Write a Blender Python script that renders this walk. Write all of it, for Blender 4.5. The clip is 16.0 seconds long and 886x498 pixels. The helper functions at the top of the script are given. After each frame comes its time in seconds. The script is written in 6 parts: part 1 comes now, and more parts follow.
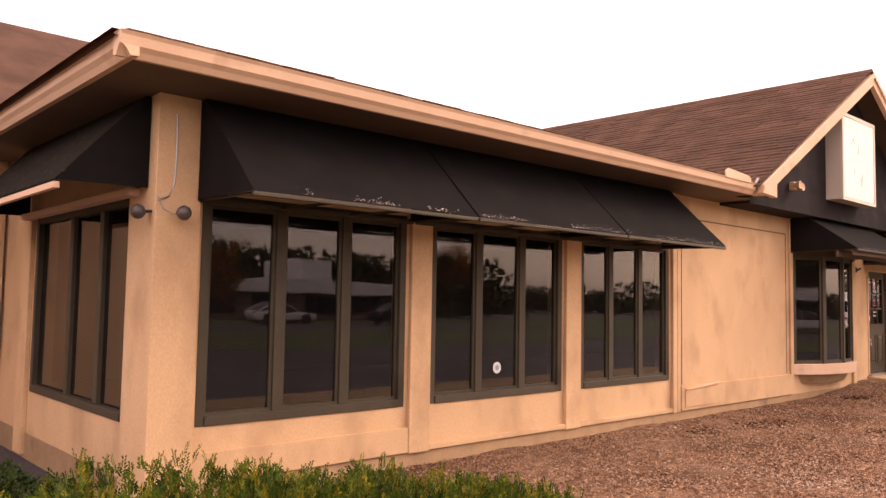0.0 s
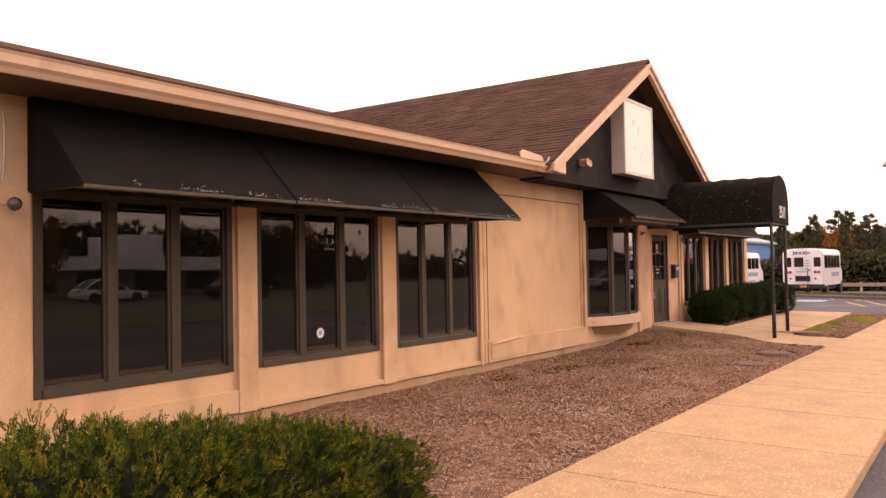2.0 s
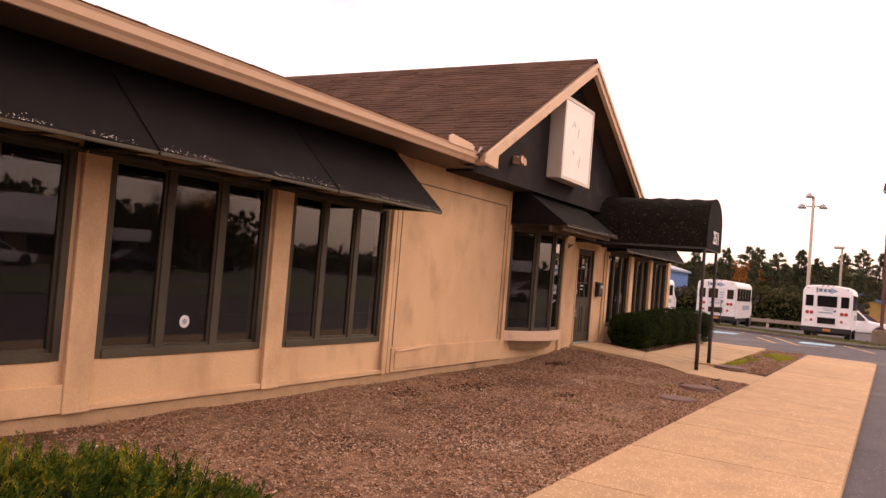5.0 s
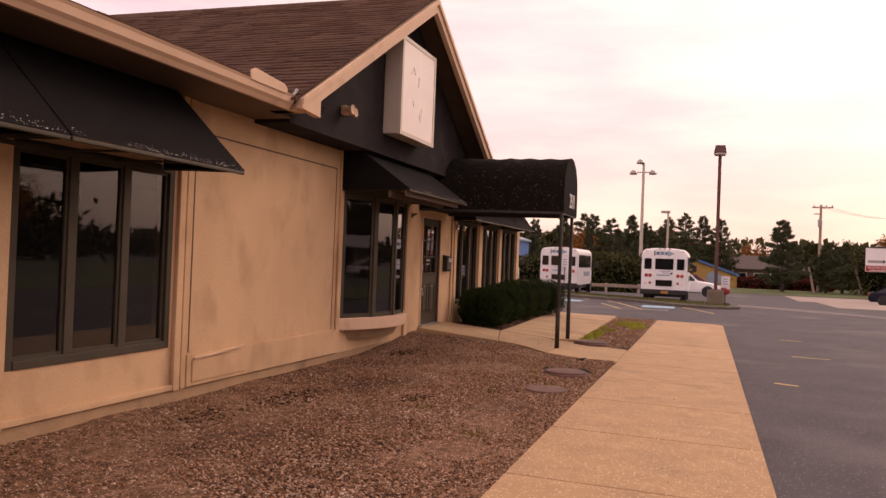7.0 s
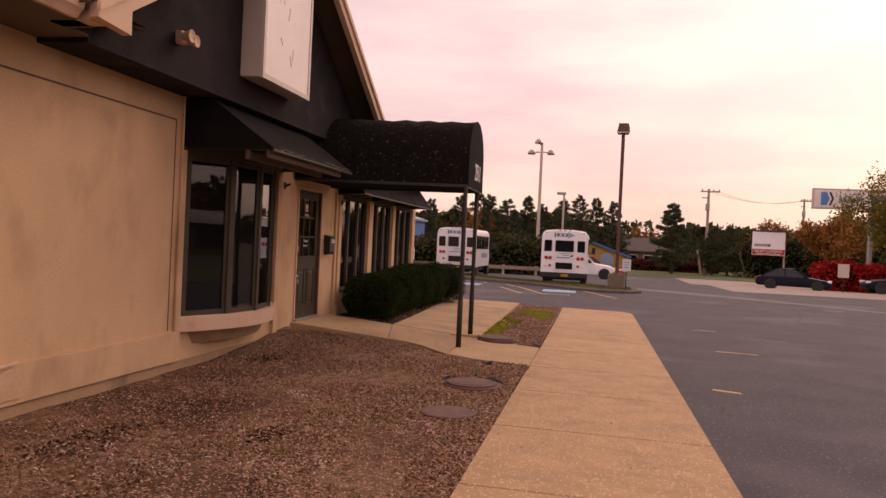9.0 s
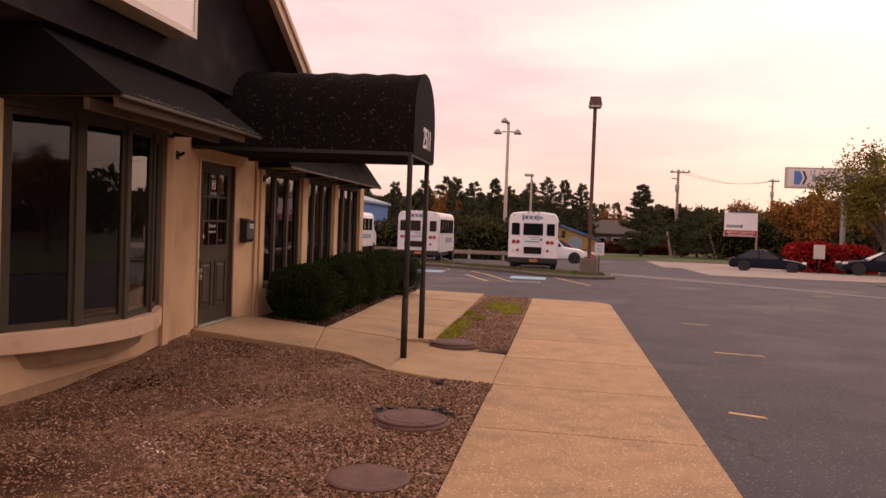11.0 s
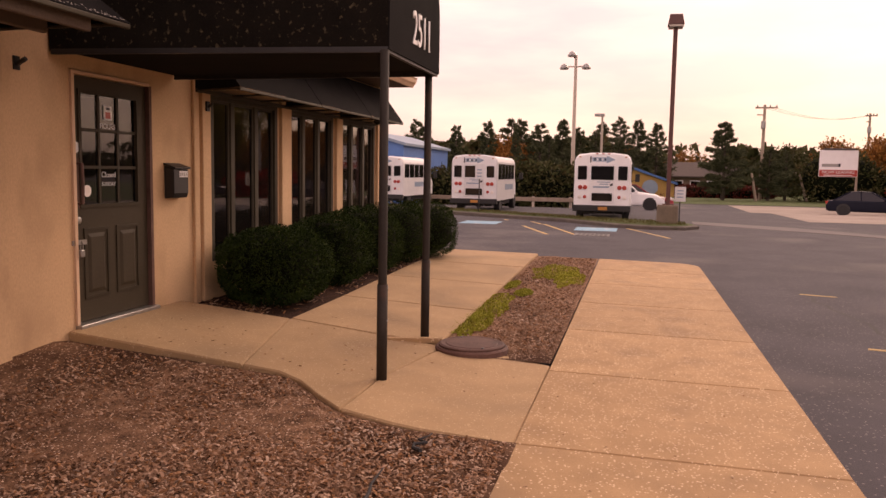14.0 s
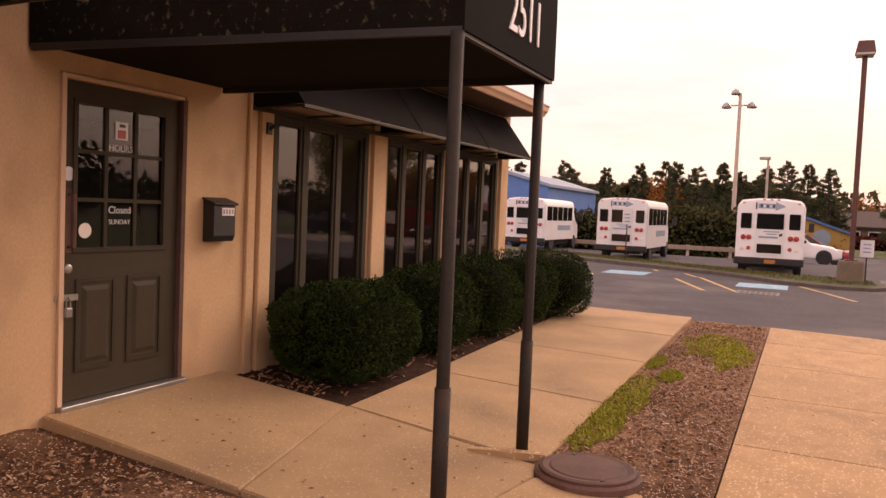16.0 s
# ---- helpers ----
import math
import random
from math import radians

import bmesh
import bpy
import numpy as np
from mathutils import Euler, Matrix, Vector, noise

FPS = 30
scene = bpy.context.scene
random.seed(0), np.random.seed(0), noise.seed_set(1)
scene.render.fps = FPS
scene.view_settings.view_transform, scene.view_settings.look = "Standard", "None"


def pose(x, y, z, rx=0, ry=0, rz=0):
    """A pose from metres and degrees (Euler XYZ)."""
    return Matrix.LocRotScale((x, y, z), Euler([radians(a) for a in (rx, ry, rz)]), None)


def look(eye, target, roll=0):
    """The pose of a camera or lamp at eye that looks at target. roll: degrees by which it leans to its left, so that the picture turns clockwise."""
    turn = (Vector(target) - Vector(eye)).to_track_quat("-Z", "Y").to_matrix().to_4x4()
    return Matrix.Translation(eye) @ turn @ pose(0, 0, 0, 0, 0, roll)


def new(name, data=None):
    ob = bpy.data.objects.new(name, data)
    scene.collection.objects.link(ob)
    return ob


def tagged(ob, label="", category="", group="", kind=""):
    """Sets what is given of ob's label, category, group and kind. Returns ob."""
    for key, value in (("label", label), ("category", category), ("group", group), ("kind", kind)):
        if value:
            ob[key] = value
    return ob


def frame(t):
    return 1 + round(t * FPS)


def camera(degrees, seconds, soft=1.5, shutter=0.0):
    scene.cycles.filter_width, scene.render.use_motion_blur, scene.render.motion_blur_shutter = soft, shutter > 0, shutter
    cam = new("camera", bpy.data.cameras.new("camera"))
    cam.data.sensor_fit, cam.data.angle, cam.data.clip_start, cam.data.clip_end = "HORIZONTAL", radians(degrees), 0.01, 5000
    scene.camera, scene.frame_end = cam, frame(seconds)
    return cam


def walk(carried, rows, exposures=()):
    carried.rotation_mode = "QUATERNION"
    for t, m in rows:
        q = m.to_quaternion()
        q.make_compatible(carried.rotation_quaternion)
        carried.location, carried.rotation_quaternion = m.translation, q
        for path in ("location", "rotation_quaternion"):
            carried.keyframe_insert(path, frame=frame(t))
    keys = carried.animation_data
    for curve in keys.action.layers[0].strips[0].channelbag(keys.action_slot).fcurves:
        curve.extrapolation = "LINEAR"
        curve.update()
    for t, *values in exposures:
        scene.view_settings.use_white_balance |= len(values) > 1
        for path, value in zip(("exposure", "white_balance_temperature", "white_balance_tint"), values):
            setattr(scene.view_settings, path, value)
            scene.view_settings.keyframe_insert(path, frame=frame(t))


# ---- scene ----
cam = camera(59.1, 16.0)
PATH = [
    (0, (0.354, -0.061, 1.795), (1.696, 1.416, 1.929), 1.0),
    (0.5, (0.177, -0.31, 1.806), (1.589, 1.106, 1.87), -0.3),
    (1, (0.061, -0.598, 1.814), (1.53, 0.758, 1.879), -0.4),
    (1.5, (-0.06, -0.779, 1.806), (1.476, 0.501, 1.861), -1.2),
    (2, (-0.228, -0.951, 1.825), (1.387, 0.227, 1.878), -1.1),
    (2.5, (-0.254, -1.059, 1.83), (1.335, 0.155, 1.843), -0.5),
    (3, (-0.241, -1.116, 1.82), (1.35, 0.096, 1.866), 0.3),
    (3.5, (-0.119, -1.046, 1.787), (1.441, 0.205, 1.781), -0.3),
    (4, (0.234, -0.797, 1.765), (1.867, 0.358, 1.77), 2.5),
    (4.2, (0.386, -0.679, 1.772), (2.056, 0.421, 1.794), 3.7),
    (6.3, (2.45, 0.383, 1.781), (4.278, 1.194, 1.813), 2.8),
    (6.5, (2.646, 0.442, 1.825), (4.518, 1.145, 1.814), 3.2),
    (7, (3.249, 0.644, 1.804), (5.142, 1.287, 1.825), 2.2),
    (7.5, (3.821, 0.815, 1.844), (5.749, 1.345, 1.88), 3.8),
    (8, (4.399, 0.954, 1.809), (6.346, 1.407, 1.856), 2.2),
    (8.5, (5.002, 1.067, 1.826), (6.948, 1.525, 1.865), 2.0),
    (9, (5.608, 1.198, 1.829), (7.571, 1.582, 1.81), 2.7),
    (9.5, (6.245, 1.261, 1.842), (8.198, 1.692, 1.881), 2.6),
    (10, (6.852, 1.331, 1.862), (8.835, 1.594, 1.892), 2.7),
    (10.2, (7.088, 1.333, 1.825), (9.071, 1.587, 1.827), 2.1),
    (12.3, (9.691, 1.36, 1.829), (11.652, 1.729, 1.693), 2.5),
    (12.5, (9.921, 1.368, 1.815), (11.88, 1.75, 1.675), 1.4),
    (13, (10.49, 1.346, 1.815), (12.427, 1.822, 1.672), 1.6),
    (13.5, (11.094, 1.341, 1.819), (13.056, 1.69, 1.644), 2.4),
    (14, (11.706, 1.361, 1.81), (13.64, 1.835, 1.614), 1.0),
    (14.5, (12.282, 1.403, 1.812), (14.214, 1.883, 1.619), 3.1),
    (15, (12.808, 1.451, 1.808), (14.702, 2.071, 1.639), 1.3),
    (15.5, (13.314, 1.515, 1.848), (15.153, 2.297, 1.767), 2.8),
    (16, (13.76, 1.623, 1.836), (15.576, 2.456, 1.734), 2.4),
]
EXPOSURES = [(0.0, 1.5, 7800, 26), (1.0, 1.4, 7800, 26), (2.5, 1.1, 7800, 26), (4.0, 1.06, 7800, 27), (6.5, 0.54, 7900, 31), (8.0, 0.22, 7900, 34), (10.0, 0.14, 7900, 35), (12.5, 0.36, 8200, 33), (14.0, 0.48, 8300, 32), (15.0, 0.5, 8300, 31), (16.0, 0.68, 8300, 31)]
walk(cam, [(t, look(eye, target, roll)) for t, eye, target, roll in PATH], EXPOSURES)
# ---- world and light ----
world = bpy.data.worlds.new("sky")
scene.world = world
world.use_nodes = True
wn, wl = world.node_tree.nodes, world.node_tree.links
sky = wn.new("ShaderNodeTexSky")
sky.sky_type = "NISHITA"
sky.sun_disc = False
sky.sun_elevation, sky.sun_rotation = radians(35), radians(116)
sky.dust_density = 4.0
wtc = wn.new("ShaderNodeTexCoord")
wmap = wn.new("ShaderNodeMapping")
wmap.inputs["Scale"].default_value = (1.0, 1.0, 4.5)
cloud = wn.new("ShaderNodeTexNoise")
cloud.inputs["Scale"].default_value = 2.6
cloud.inputs["Detail"].default_value = 5.0
cloud.inputs["Roughness"].default_value = 0.55
ramp = wn.new("ShaderNodeValToRGB")
ramp.color_ramp.elements[0].position, ramp.color_ramp.elements[1].position = 0.36, 0.64
ramp.color_ramp.elements[0].color = (0.66, 0.53, 0.60, 1)
ramp.color_ramp.elements[1].color = (1.02, 0.88, 0.82, 1)
wmix = wn.new("ShaderNodeMixRGB")
wmix.inputs[0].default_value = 0.06
wbg = wn["Background"]
wl.new(wtc.outputs["Generated"], wmap.inputs["Vector"])
wl.new(wmap.outputs[0], cloud.inputs["Vector"])
wl.new(cloud.outputs["Fac"], ramp.inputs[0])
wl.new(ramp.outputs[0], wmix.inputs[1])
wl.new(sky.outputs[0], wmix.inputs[2])
# sky scaled down over the far lot and up behind, to balance light
wdot = wn.new("ShaderNodeVectorMath")
wdot.operation = "DOT_PRODUCT"
wdot.inputs[1].default_value = (0.86, -0.42, 0.28)
wrange = wn.new("ShaderNodeMapRange")
wrange.inputs["From Min"].default_value, wrange.inputs["From Max"].default_value = -1.0, 1.0
wrange.inputs["To Min"].default_value, wrange.inputs["To Max"].default_value = 1.22, 0.62
wscale = wn.new("ShaderNodeVectorMath")
wscale.operation = "SCALE"
wl.new(wtc.outputs["Generated"], wdot.inputs[0])
wl.new(wdot.outputs["Value"], wrange.inputs["Value"])
wl.new(wrange.outputs[0], wscale.inputs["Scale"])
wl.new(wmix.outputs[0], wscale.inputs[0])
wl.new(wscale.outputs[0], wbg.inputs["Color"])
wbg.inputs["Strength"].default_value = 0.95
sun = new("sun", bpy.data.lights.new("sun", "SUN"))
sun.data.energy, sun.data.angle, sun.data.color = 0.6, radians(30), (1.0, 0.93, 0.84)
sun.matrix_world = look((0, 0, 0), (-0.74, 0.36, -0.57))

# ---- materials ----


def nodes_of(name):
    m = bpy.data.materials.new(name)
    m.use_nodes = True
    return m, m.node_tree.nodes, m.node_tree.links, m.node_tree.nodes["Principled BSDF"]


def surface(name, low, high, rough=0.8, scale=6.0, fine=60.0, bump=0.1, metal=0.0, spread=0.12, spec=0.5, stain=None, stain_scale=1.5, stain_at=(0.58, 0.72), stretch=(1, 1, 1), dist=0.004, specks=None):
    """Two scales of noise between two colours, a stain of its own shape, fine relief, and a random shift per object."""
    m, n, l, b = nodes_of(name)
    tc = n.new("ShaderNodeTexCoord")
    mp = n.new("ShaderNodeMapping")
    mp.inputs["Scale"].default_value = stretch
    l.new(tc.outputs["Object"], mp.inputs["Vector"])
    a = n.new("ShaderNodeTexNoise")
    a.inputs["Scale"].default_value, a.inputs["Detail"].default_value = scale, 6.0
    f = n.new("ShaderNodeTexNoise")
    f.inputs["Scale"].default_value, f.inputs["Detail"].default_value = fine, 4.0
    l.new(mp.outputs[0], a.inputs["Vector"])
    l.new(mp.outputs[0], f.inputs["Vector"])
    ad = n.new("ShaderNodeMath")
    ad.operation = "MULTIPLY_ADD"
    ad.inputs[1].default_value = 0.5
    l.new(f.outputs["Fac"], ad.inputs[0])
    hf = n.new("ShaderNodeMath")
    hf.operation = "MULTIPLY"
    hf.inputs[1].default_value = 0.5
    l.new(a.outputs["Fac"], hf.inputs[0])
    l.new(hf.outputs[0], ad.inputs[2])
    r = n.new("ShaderNodeValToRGB")
    r.color_ramp.elements[0].position, r.color_ramp.elements[1].position = 0.36, 0.64
    r.color_ramp.elements[0].color, r.color_ramp.elements[1].color = (*low, 1), (*high, 1)
    l.new(ad.outputs[0], r.inputs[0])
    out = r.outputs[0]
    if stain:
        s = n.new("ShaderNodeTexNoise")
        s.inputs["Scale"].default_value, s.inputs["Detail"].default_value = stain_scale, 7.0
        l.new(mp.outputs[0], s.inputs["Vector"])
        sr = n.new("ShaderNodeValToRGB")
        sr.color_ramp.elements[0].position, sr.color_ramp.elements[1].position = stain_at
        l.new(s.outputs["Fac"], sr.inputs[0])
        mx = n.new("ShaderNodeMixRGB")
        mx.inputs[2].default_value = (*stain, 1)
        l.new(sr.outputs[0], mx.inputs[0])
        l.new(out, mx.inputs[1])
        out = mx.outputs[0]
    if specks:
        col, sc, at = specks
        v = n.new("ShaderNodeTexVoronoi")
        v.inputs["Scale"].default_value = sc
        l.new(mp.outputs[0], v.inputs["Vector"])
        sp = n.new("ShaderNodeSeparateColor")
        l.new(v.outputs["Color"], sp.inputs[0])
        g1 = n.new("ShaderNodeMath")
        g1.operation = "GREATER_THAN"
        g1.inputs[1].default_value = at
        l.new(sp.outputs[0], g1.inputs[0])
        g2 = n.new("ShaderNodeMath")
        g2.operation = "LESS_THAN"
        g2.inputs[1].default_value = 0.35
        l.new(v.outputs["Distance"], g2.inputs[0])
        g3 = n.new("ShaderNodeMath")
        g3.operation = "MULTIPLY"
        l.new(g1.outputs[0], g3.inputs[0])
        l.new(g2.outputs[0], g3.inputs[1])
        mx2 = n.new("ShaderNodeMixRGB")
        mx2.inputs[2].default_value = (*col, 1)
        l.new(g3.outputs[0], mx2.inputs[0])
        l.new(out, mx2.inputs[1])
        out = mx2.outputs[0]
    oi = n.new("ShaderNodeObjectInfo")
    mr = n.new("ShaderNodeMapRange")
    mr.inputs["To Min"].default_value, mr.inputs["To Max"].default_value = 1 - spread, 1 + spread
    l.new(oi.outputs["Random"], mr.inputs["Value"])
    hs = n.new("ShaderNodeHueSaturation")
    l.new(mr.outputs[0], hs.inputs["Value"])
    l.new(out, hs.inputs["Color"])
    l.new(hs.outputs[0], b.inputs["Base Color"])
    b.inputs["Roughness"].default_value, b.inputs["Metallic"].default_value = rough, metal
    b.inputs["Specular IOR Level"].default_value = spec
    if bump:
        bp = n.new("ShaderNodeBump")
        bp.inputs["Strength"].default_value, bp.inputs["Distance"].default_value = bump, dist
        l.new(ad.outputs[0], bp.inputs["Height"])
        l.new(bp.outputs[0], b.inputs["Normal"])
    return m


def leafy(name, colours, rough=0.7, spec=0.08, clump=3.0, share=0.55):
    """Leaves: the colour varies leaf by leaf and a little light passes through."""
    m, n, l, b = nodes_of(name)
    g = n.new("ShaderNodeNewGeometry")
    r = n.new("ShaderNodeValToRGB")
    els = r.color_ramp.elements
    while len(els) < len(colours):
        els.new(0.5)
    for i, c in enumerate(colours):
        els[i].position, els[i].color = i / (len(colours) - 1), (*c, 1)
    tc = n.new("ShaderNodeTexCoord")
    cn = n.new("ShaderNodeTexNoise")
    cn.inputs["Scale"].default_value, cn.inputs["Detail"].default_value = clump, 2.0
    l.new(tc.outputs["Object"], cn.inputs["Vector"])
    st = n.new("ShaderNodeMapRange")
    st.inputs["From Min"].default_value, st.inputs["From Max"].default_value = 0.3, 0.7
    l.new(cn.outputs["Fac"], st.inputs["Value"])
    mixf = n.new("ShaderNodeMix")
    mixf.inputs[0].default_value = share
    l.new(g.outputs["Random Per Island"], mixf.inputs[2])
    l.new(st.outputs[0], mixf.inputs[3])
    l.new(mixf.outputs[0], r.inputs[0])
    l.new(r.outputs[0], b.inputs["Base Color"])
    b.inputs["Roughness"].default_value = rough
    b.inputs["Specular IOR Level"].default_value = spec
    return m


def glassy(name, tint, rough=0.0):
    m, n, l, b = nodes_of(name)
    b.inputs["Base Color"].default_value = (*tint, 1)
    b.inputs["Roughness"].default_value, b.inputs["IOR"].default_value = rough, 1.5
    b.inputs["Transmission Weight"].default_value = 0.988
    w = n.new("ShaderNodeTexNoise")
    w.inputs["Scale"].default_value = 1.3
    bp = n.new("ShaderNodeBump")
    bp.inputs["Strength"].default_value, bp.inputs["Distance"].default_value = 0.05, 0.02
    tc = n.new("ShaderNodeTexCoord")
    l.new(tc.outputs["Object"], w.inputs["Vector"])
    l.new(w.outputs["Fac"], bp.inputs["Height"])
    l.new(bp.outputs[0], b.inputs["Normal"])
    return m


STUCCO = surface("tan_stucco", (0.54, 0.352, 0.195), (0.67, 0.445, 0.25), 0.85, 1.7, 70, 0.3, spread=0.03, stain=(0.40, 0.25, 0.135), stain_scale=2.1, stain_at=(0.50, 0.80), stretch=(1, 1, 0.6))
TRIM = surface("cream_trim_paint", (0.62, 0.42, 0.275), (0.70, 0.485, 0.325), 0.7, 3, 120, 0.08, spread=0.03, stain=(0.44, 0.27, 0.16), stain_scale=2.2, stain_at=(0.62, 0.8))
CONCRETE_BASE = surface("foundation_concrete", (0.2862, 0.1843, 0.1008), (0.4028, 0.2619, 0.1428), 0.9, 4, 60, 0.3, stain=(0.1272, 0.0873, 0.0504))
WALK = surface("sidewalk_concrete", (0.3498, 0.2182, 0.1075), (0.477, 0.3055, 0.1554), 0.9, 3.5, 120, 0.5, spread=0.05, stain=(0.2862, 0.1843, 0.1008), stain_scale=1.7, stain_at=(0.52, 0.8), specks=((0.7208, 0.5432, 0.3528), 55, 0.74))
WALK_FINE = surface("entry_concrete", (0.33, 0.215, 0.110), (0.46, 0.305, 0.160), 0.9, 2.2, 130, 0.4, spread=0.05, stain=(0.22, 0.148, 0.082), stain_scale=1.1, stain_at=(0.5, 0.78), specks=((0.60, 0.45, 0.28), 75, 0.86))
ASPHALT = surface("worn_asphalt", (0.042, 0.039, 0.044), (0.074, 0.069, 0.077), 0.88, 0.9, 120, 0.5, spec=0.3, stain=(0.125, 0.11, 0.105), stain_scale=0.3, stain_at=(0.55, 0.75), specks=((0.16, 0.145, 0.14), 40, 0.8))
CRACK = surface("tar_crack", (0.02, 0.02, 0.02), (0.035, 0.033, 0.03), 0.8, 8, 60, 0.1)
MULCH = surface("bark_mulch", (0.07, 0.037, 0.021), (0.33, 0.19, 0.115), 0.95, 9, 75, 1.0, spec=0.1, stain=(0.06, 0.028, 0.015), stain_scale=0.7, stain_at=(0.48, 0.68), dist=0.02, specks=((0.66, 0.48, 0.36), 60, 0.76))
CHIP = leafy("bark_chip", [(0.05, 0.026, 0.015), (0.19, 0.095, 0.048), (0.38, 0.235, 0.155), (0.11, 0.054, 0.028), (0.50, 0.35, 0.25), (0.29, 0.14, 0.065), (0.08, 0.041, 0.024), (0.85, 0.68, 0.54)], 0.95, 0.1, 1.1, 0.26)
# Darker version of the bark mulch, for the bed under the bushes.
DARKBARK = surface("darker_bark", (0.018, 0.010, 0.007), (0.07, 0.035, 0.022), 0.95, 14, 65, 1.0, spec=0.1, dist=0.02)
WETBARK = leafy("wet_bark", [(0.02, 0.011, 0.007), (0.045, 0.022, 0.012), (0.09, 0.045, 0.022), (0.03, 0.016, 0.01)], 0.9, 0.1, 3.0, 0.5)
SHINGLE = surface("brown_shingle", (0.0583, 0.031, 0.0202), (0.1166, 0.063, 0.0403), 0.95, 2.0, 110, 0.6, spec=0.15, stain=(0.0477, 0.0262, 0.0185), stain_scale=0.5)
CANVAS = surface("black_canvas", (0.009, 0.008, 0.0078), (0.015, 0.013, 0.0125), 0.9, 3, 300, 0.2, spec=0.06)
CANVAS_OLD = surface("mouldy_black_canvas", (0.008, 0.007, 0.0055), (0.015, 0.012, 0.009), 0.9, 5, 90, 0.5, spec=0.06, stain=(0.10, 0.08, 0.05), stain_scale=24.0, stain_at=(0.60, 0.74))
FLAKE = surface("flaked_coating", (0.35, 0.31, 0.27), (0.5, 0.45, 0.4), 0.9, 20, 90, 0.0)
FRAME = surface("olive_window_frame", (0.052, 0.043, 0.028), (0.07, 0.058, 0.038), 0.6, 4, 80, 0.1, spec=0.25, stain=(0.04, 0.03, 0.02))
DOORPAINT = surface("olive_door_paint", (0.042, 0.033, 0.02), (0.055, 0.043, 0.027), 0.6, 3, 60, 0.08, spec=0.2, stain=(0.065, 0.05, 0.035))
GLASS = glassy("window_glass", (0.26, 0.235, 0.235))
# Lack of light indoors is put into this near-black colour.
DARKROOM = surface("unlit_interior", (0.02, 0.017, 0.015), (0.035, 0.028, 0.024), 0.9, 2, 30, 0.0)
GABLE = surface("dark_grey_gable_stucco", (0.02, 0.017, 0.017), (0.036, 0.03, 0.03), 0.95, 3, 60, 0.5, spec=0.15, stain=(0.05, 0.043, 0.042), stain_scale=2.0)
# Brown lowered to hold the eave shadow; hem boards and panel joints share it.
SOFFIT = surface("shade_dark_brown", (0.085, 0.055, 0.036), (0.12, 0.08, 0.052), 0.8, 2, 60, 0.05)
SIGNFACE = surface("white_sign_plastic", (0.72, 0.66, 0.60), (0.80, 0.74, 0.68), 0.4, 2, 30, 0.0, stain=(0.62, 0.55, 0.49))
SIGNSIDE = surface("beige_sign_metal", (0.50, 0.44, 0.36), (0.56, 0.49, 0.41), 0.5, 2, 60, 0.05)
WHITE = surface("white_paint", (0.70, 0.69, 0.68), (0.80, 0.79, 0.78), 0.35, 2, 40, 0.0)
BLACK = surface("black_plastic", (0.012, 0.011, 0.011), (0.02, 0.019, 0.018), 0.5, 5, 80, 0.05)
DARKSTEEL = surface("dull_dark_steel", (0.07, 0.06, 0.055), (0.11, 0.095, 0.085), 0.45, 6, 90, 0.05, metal=0.4)
RUBBER = surface("tyre_rubber", (0.015, 0.015, 0.015), (0.025, 0.025, 0.025), 0.85, 6, 90, 0.1)
STEEL = surface("grey_steel", (0.30, 0.29, 0.27), (0.40, 0.38, 0.36), 0.4, 6, 90, 0.05, metal=0.8)
POSTPAINT = surface("chipped_dark_post_paint", (0.024, 0.02, 0.016), (0.04, 0.032, 0.025), 0.7, 5, 70, 0.15, spec=0.25, stain=(0.06, 0.032, 0.02), stain_scale=4)
RUSTPOLE = surface("rust_brown_pole", (0.075, 0.028, 0.022), (0.11, 0.042, 0.03), 0.6, 3, 60, 0.1)
RUST = surface("rusty_iron", (0.085, 0.042, 0.032), (0.15, 0.078, 0.058), 0.8, 8, 90, 0.5, stain=(0.05, 0.03, 0.026))
KERB = surface("dark_stained_kerb", (0.07, 0.058, 0.05), (0.13, 0.105, 0.085), 0.9, 4, 60, 0.3, stain=(0.05, 0.05, 0.025))
CONC = surface("cast_concrete", (0.13, 0.10, 0.07), (0.19, 0.145, 0.10), 0.9, 5, 60, 0.3, stain=(0.14, 0.11, 0.08))
WOOD = surface("grey_pole_wood", (0.26, 0.20, 0.15), (0.38, 0.30, 0.23), 0.9, 4, 50, 0.2, stretch=(1, 1, 0.1))
PALEPOLE = surface("pale_pole", (0.45, 0.38, 0.30), (0.52, 0.44, 0.36), 0.7, 3, 40, 0.05)
YELLOW = surface("worn_yellow_line_paint", (0.42, 0.28, 0.10), (0.52, 0.36, 0.14), 0.8, 4, 30, 0.1, stain=(0.16, 0.13, 0.10), stain_scale=5)
BLUEPAINT = surface("faded_blue_paint", (0.16, 0.36, 0.48), (0.28, 0.48, 0.58), 0.8, 4, 40, 0.05, stain=(0.6, 0.6, 0.58), stain_scale=2.5)
GRASS = surface("rough_grass", (0.032, 0.055, 0.010), (0.085, 0.115, 0.026), 0.95, 3, 40, 1.0, stain=(0.13, 0.10, 0.05), dist=0.03)
MOSS = surface("yellow_green_moss", (0.216, 0.2295, 0.02025), (0.405, 0.3915, 0.04725), 0.95, 12, 120, 1.0, dist=0.01)
BARK = surface("tree_bark", (0.055, 0.04, 0.03), (0.11, 0.085, 0.065), 0.95, 5, 50, 0.6, stretch=(1, 1, 0.3))
RED = surface("red_plastic", (0.35, 0.03, 0.02), (0.45, 0.05, 0.03), 0.3, 3, 30, 0.0)
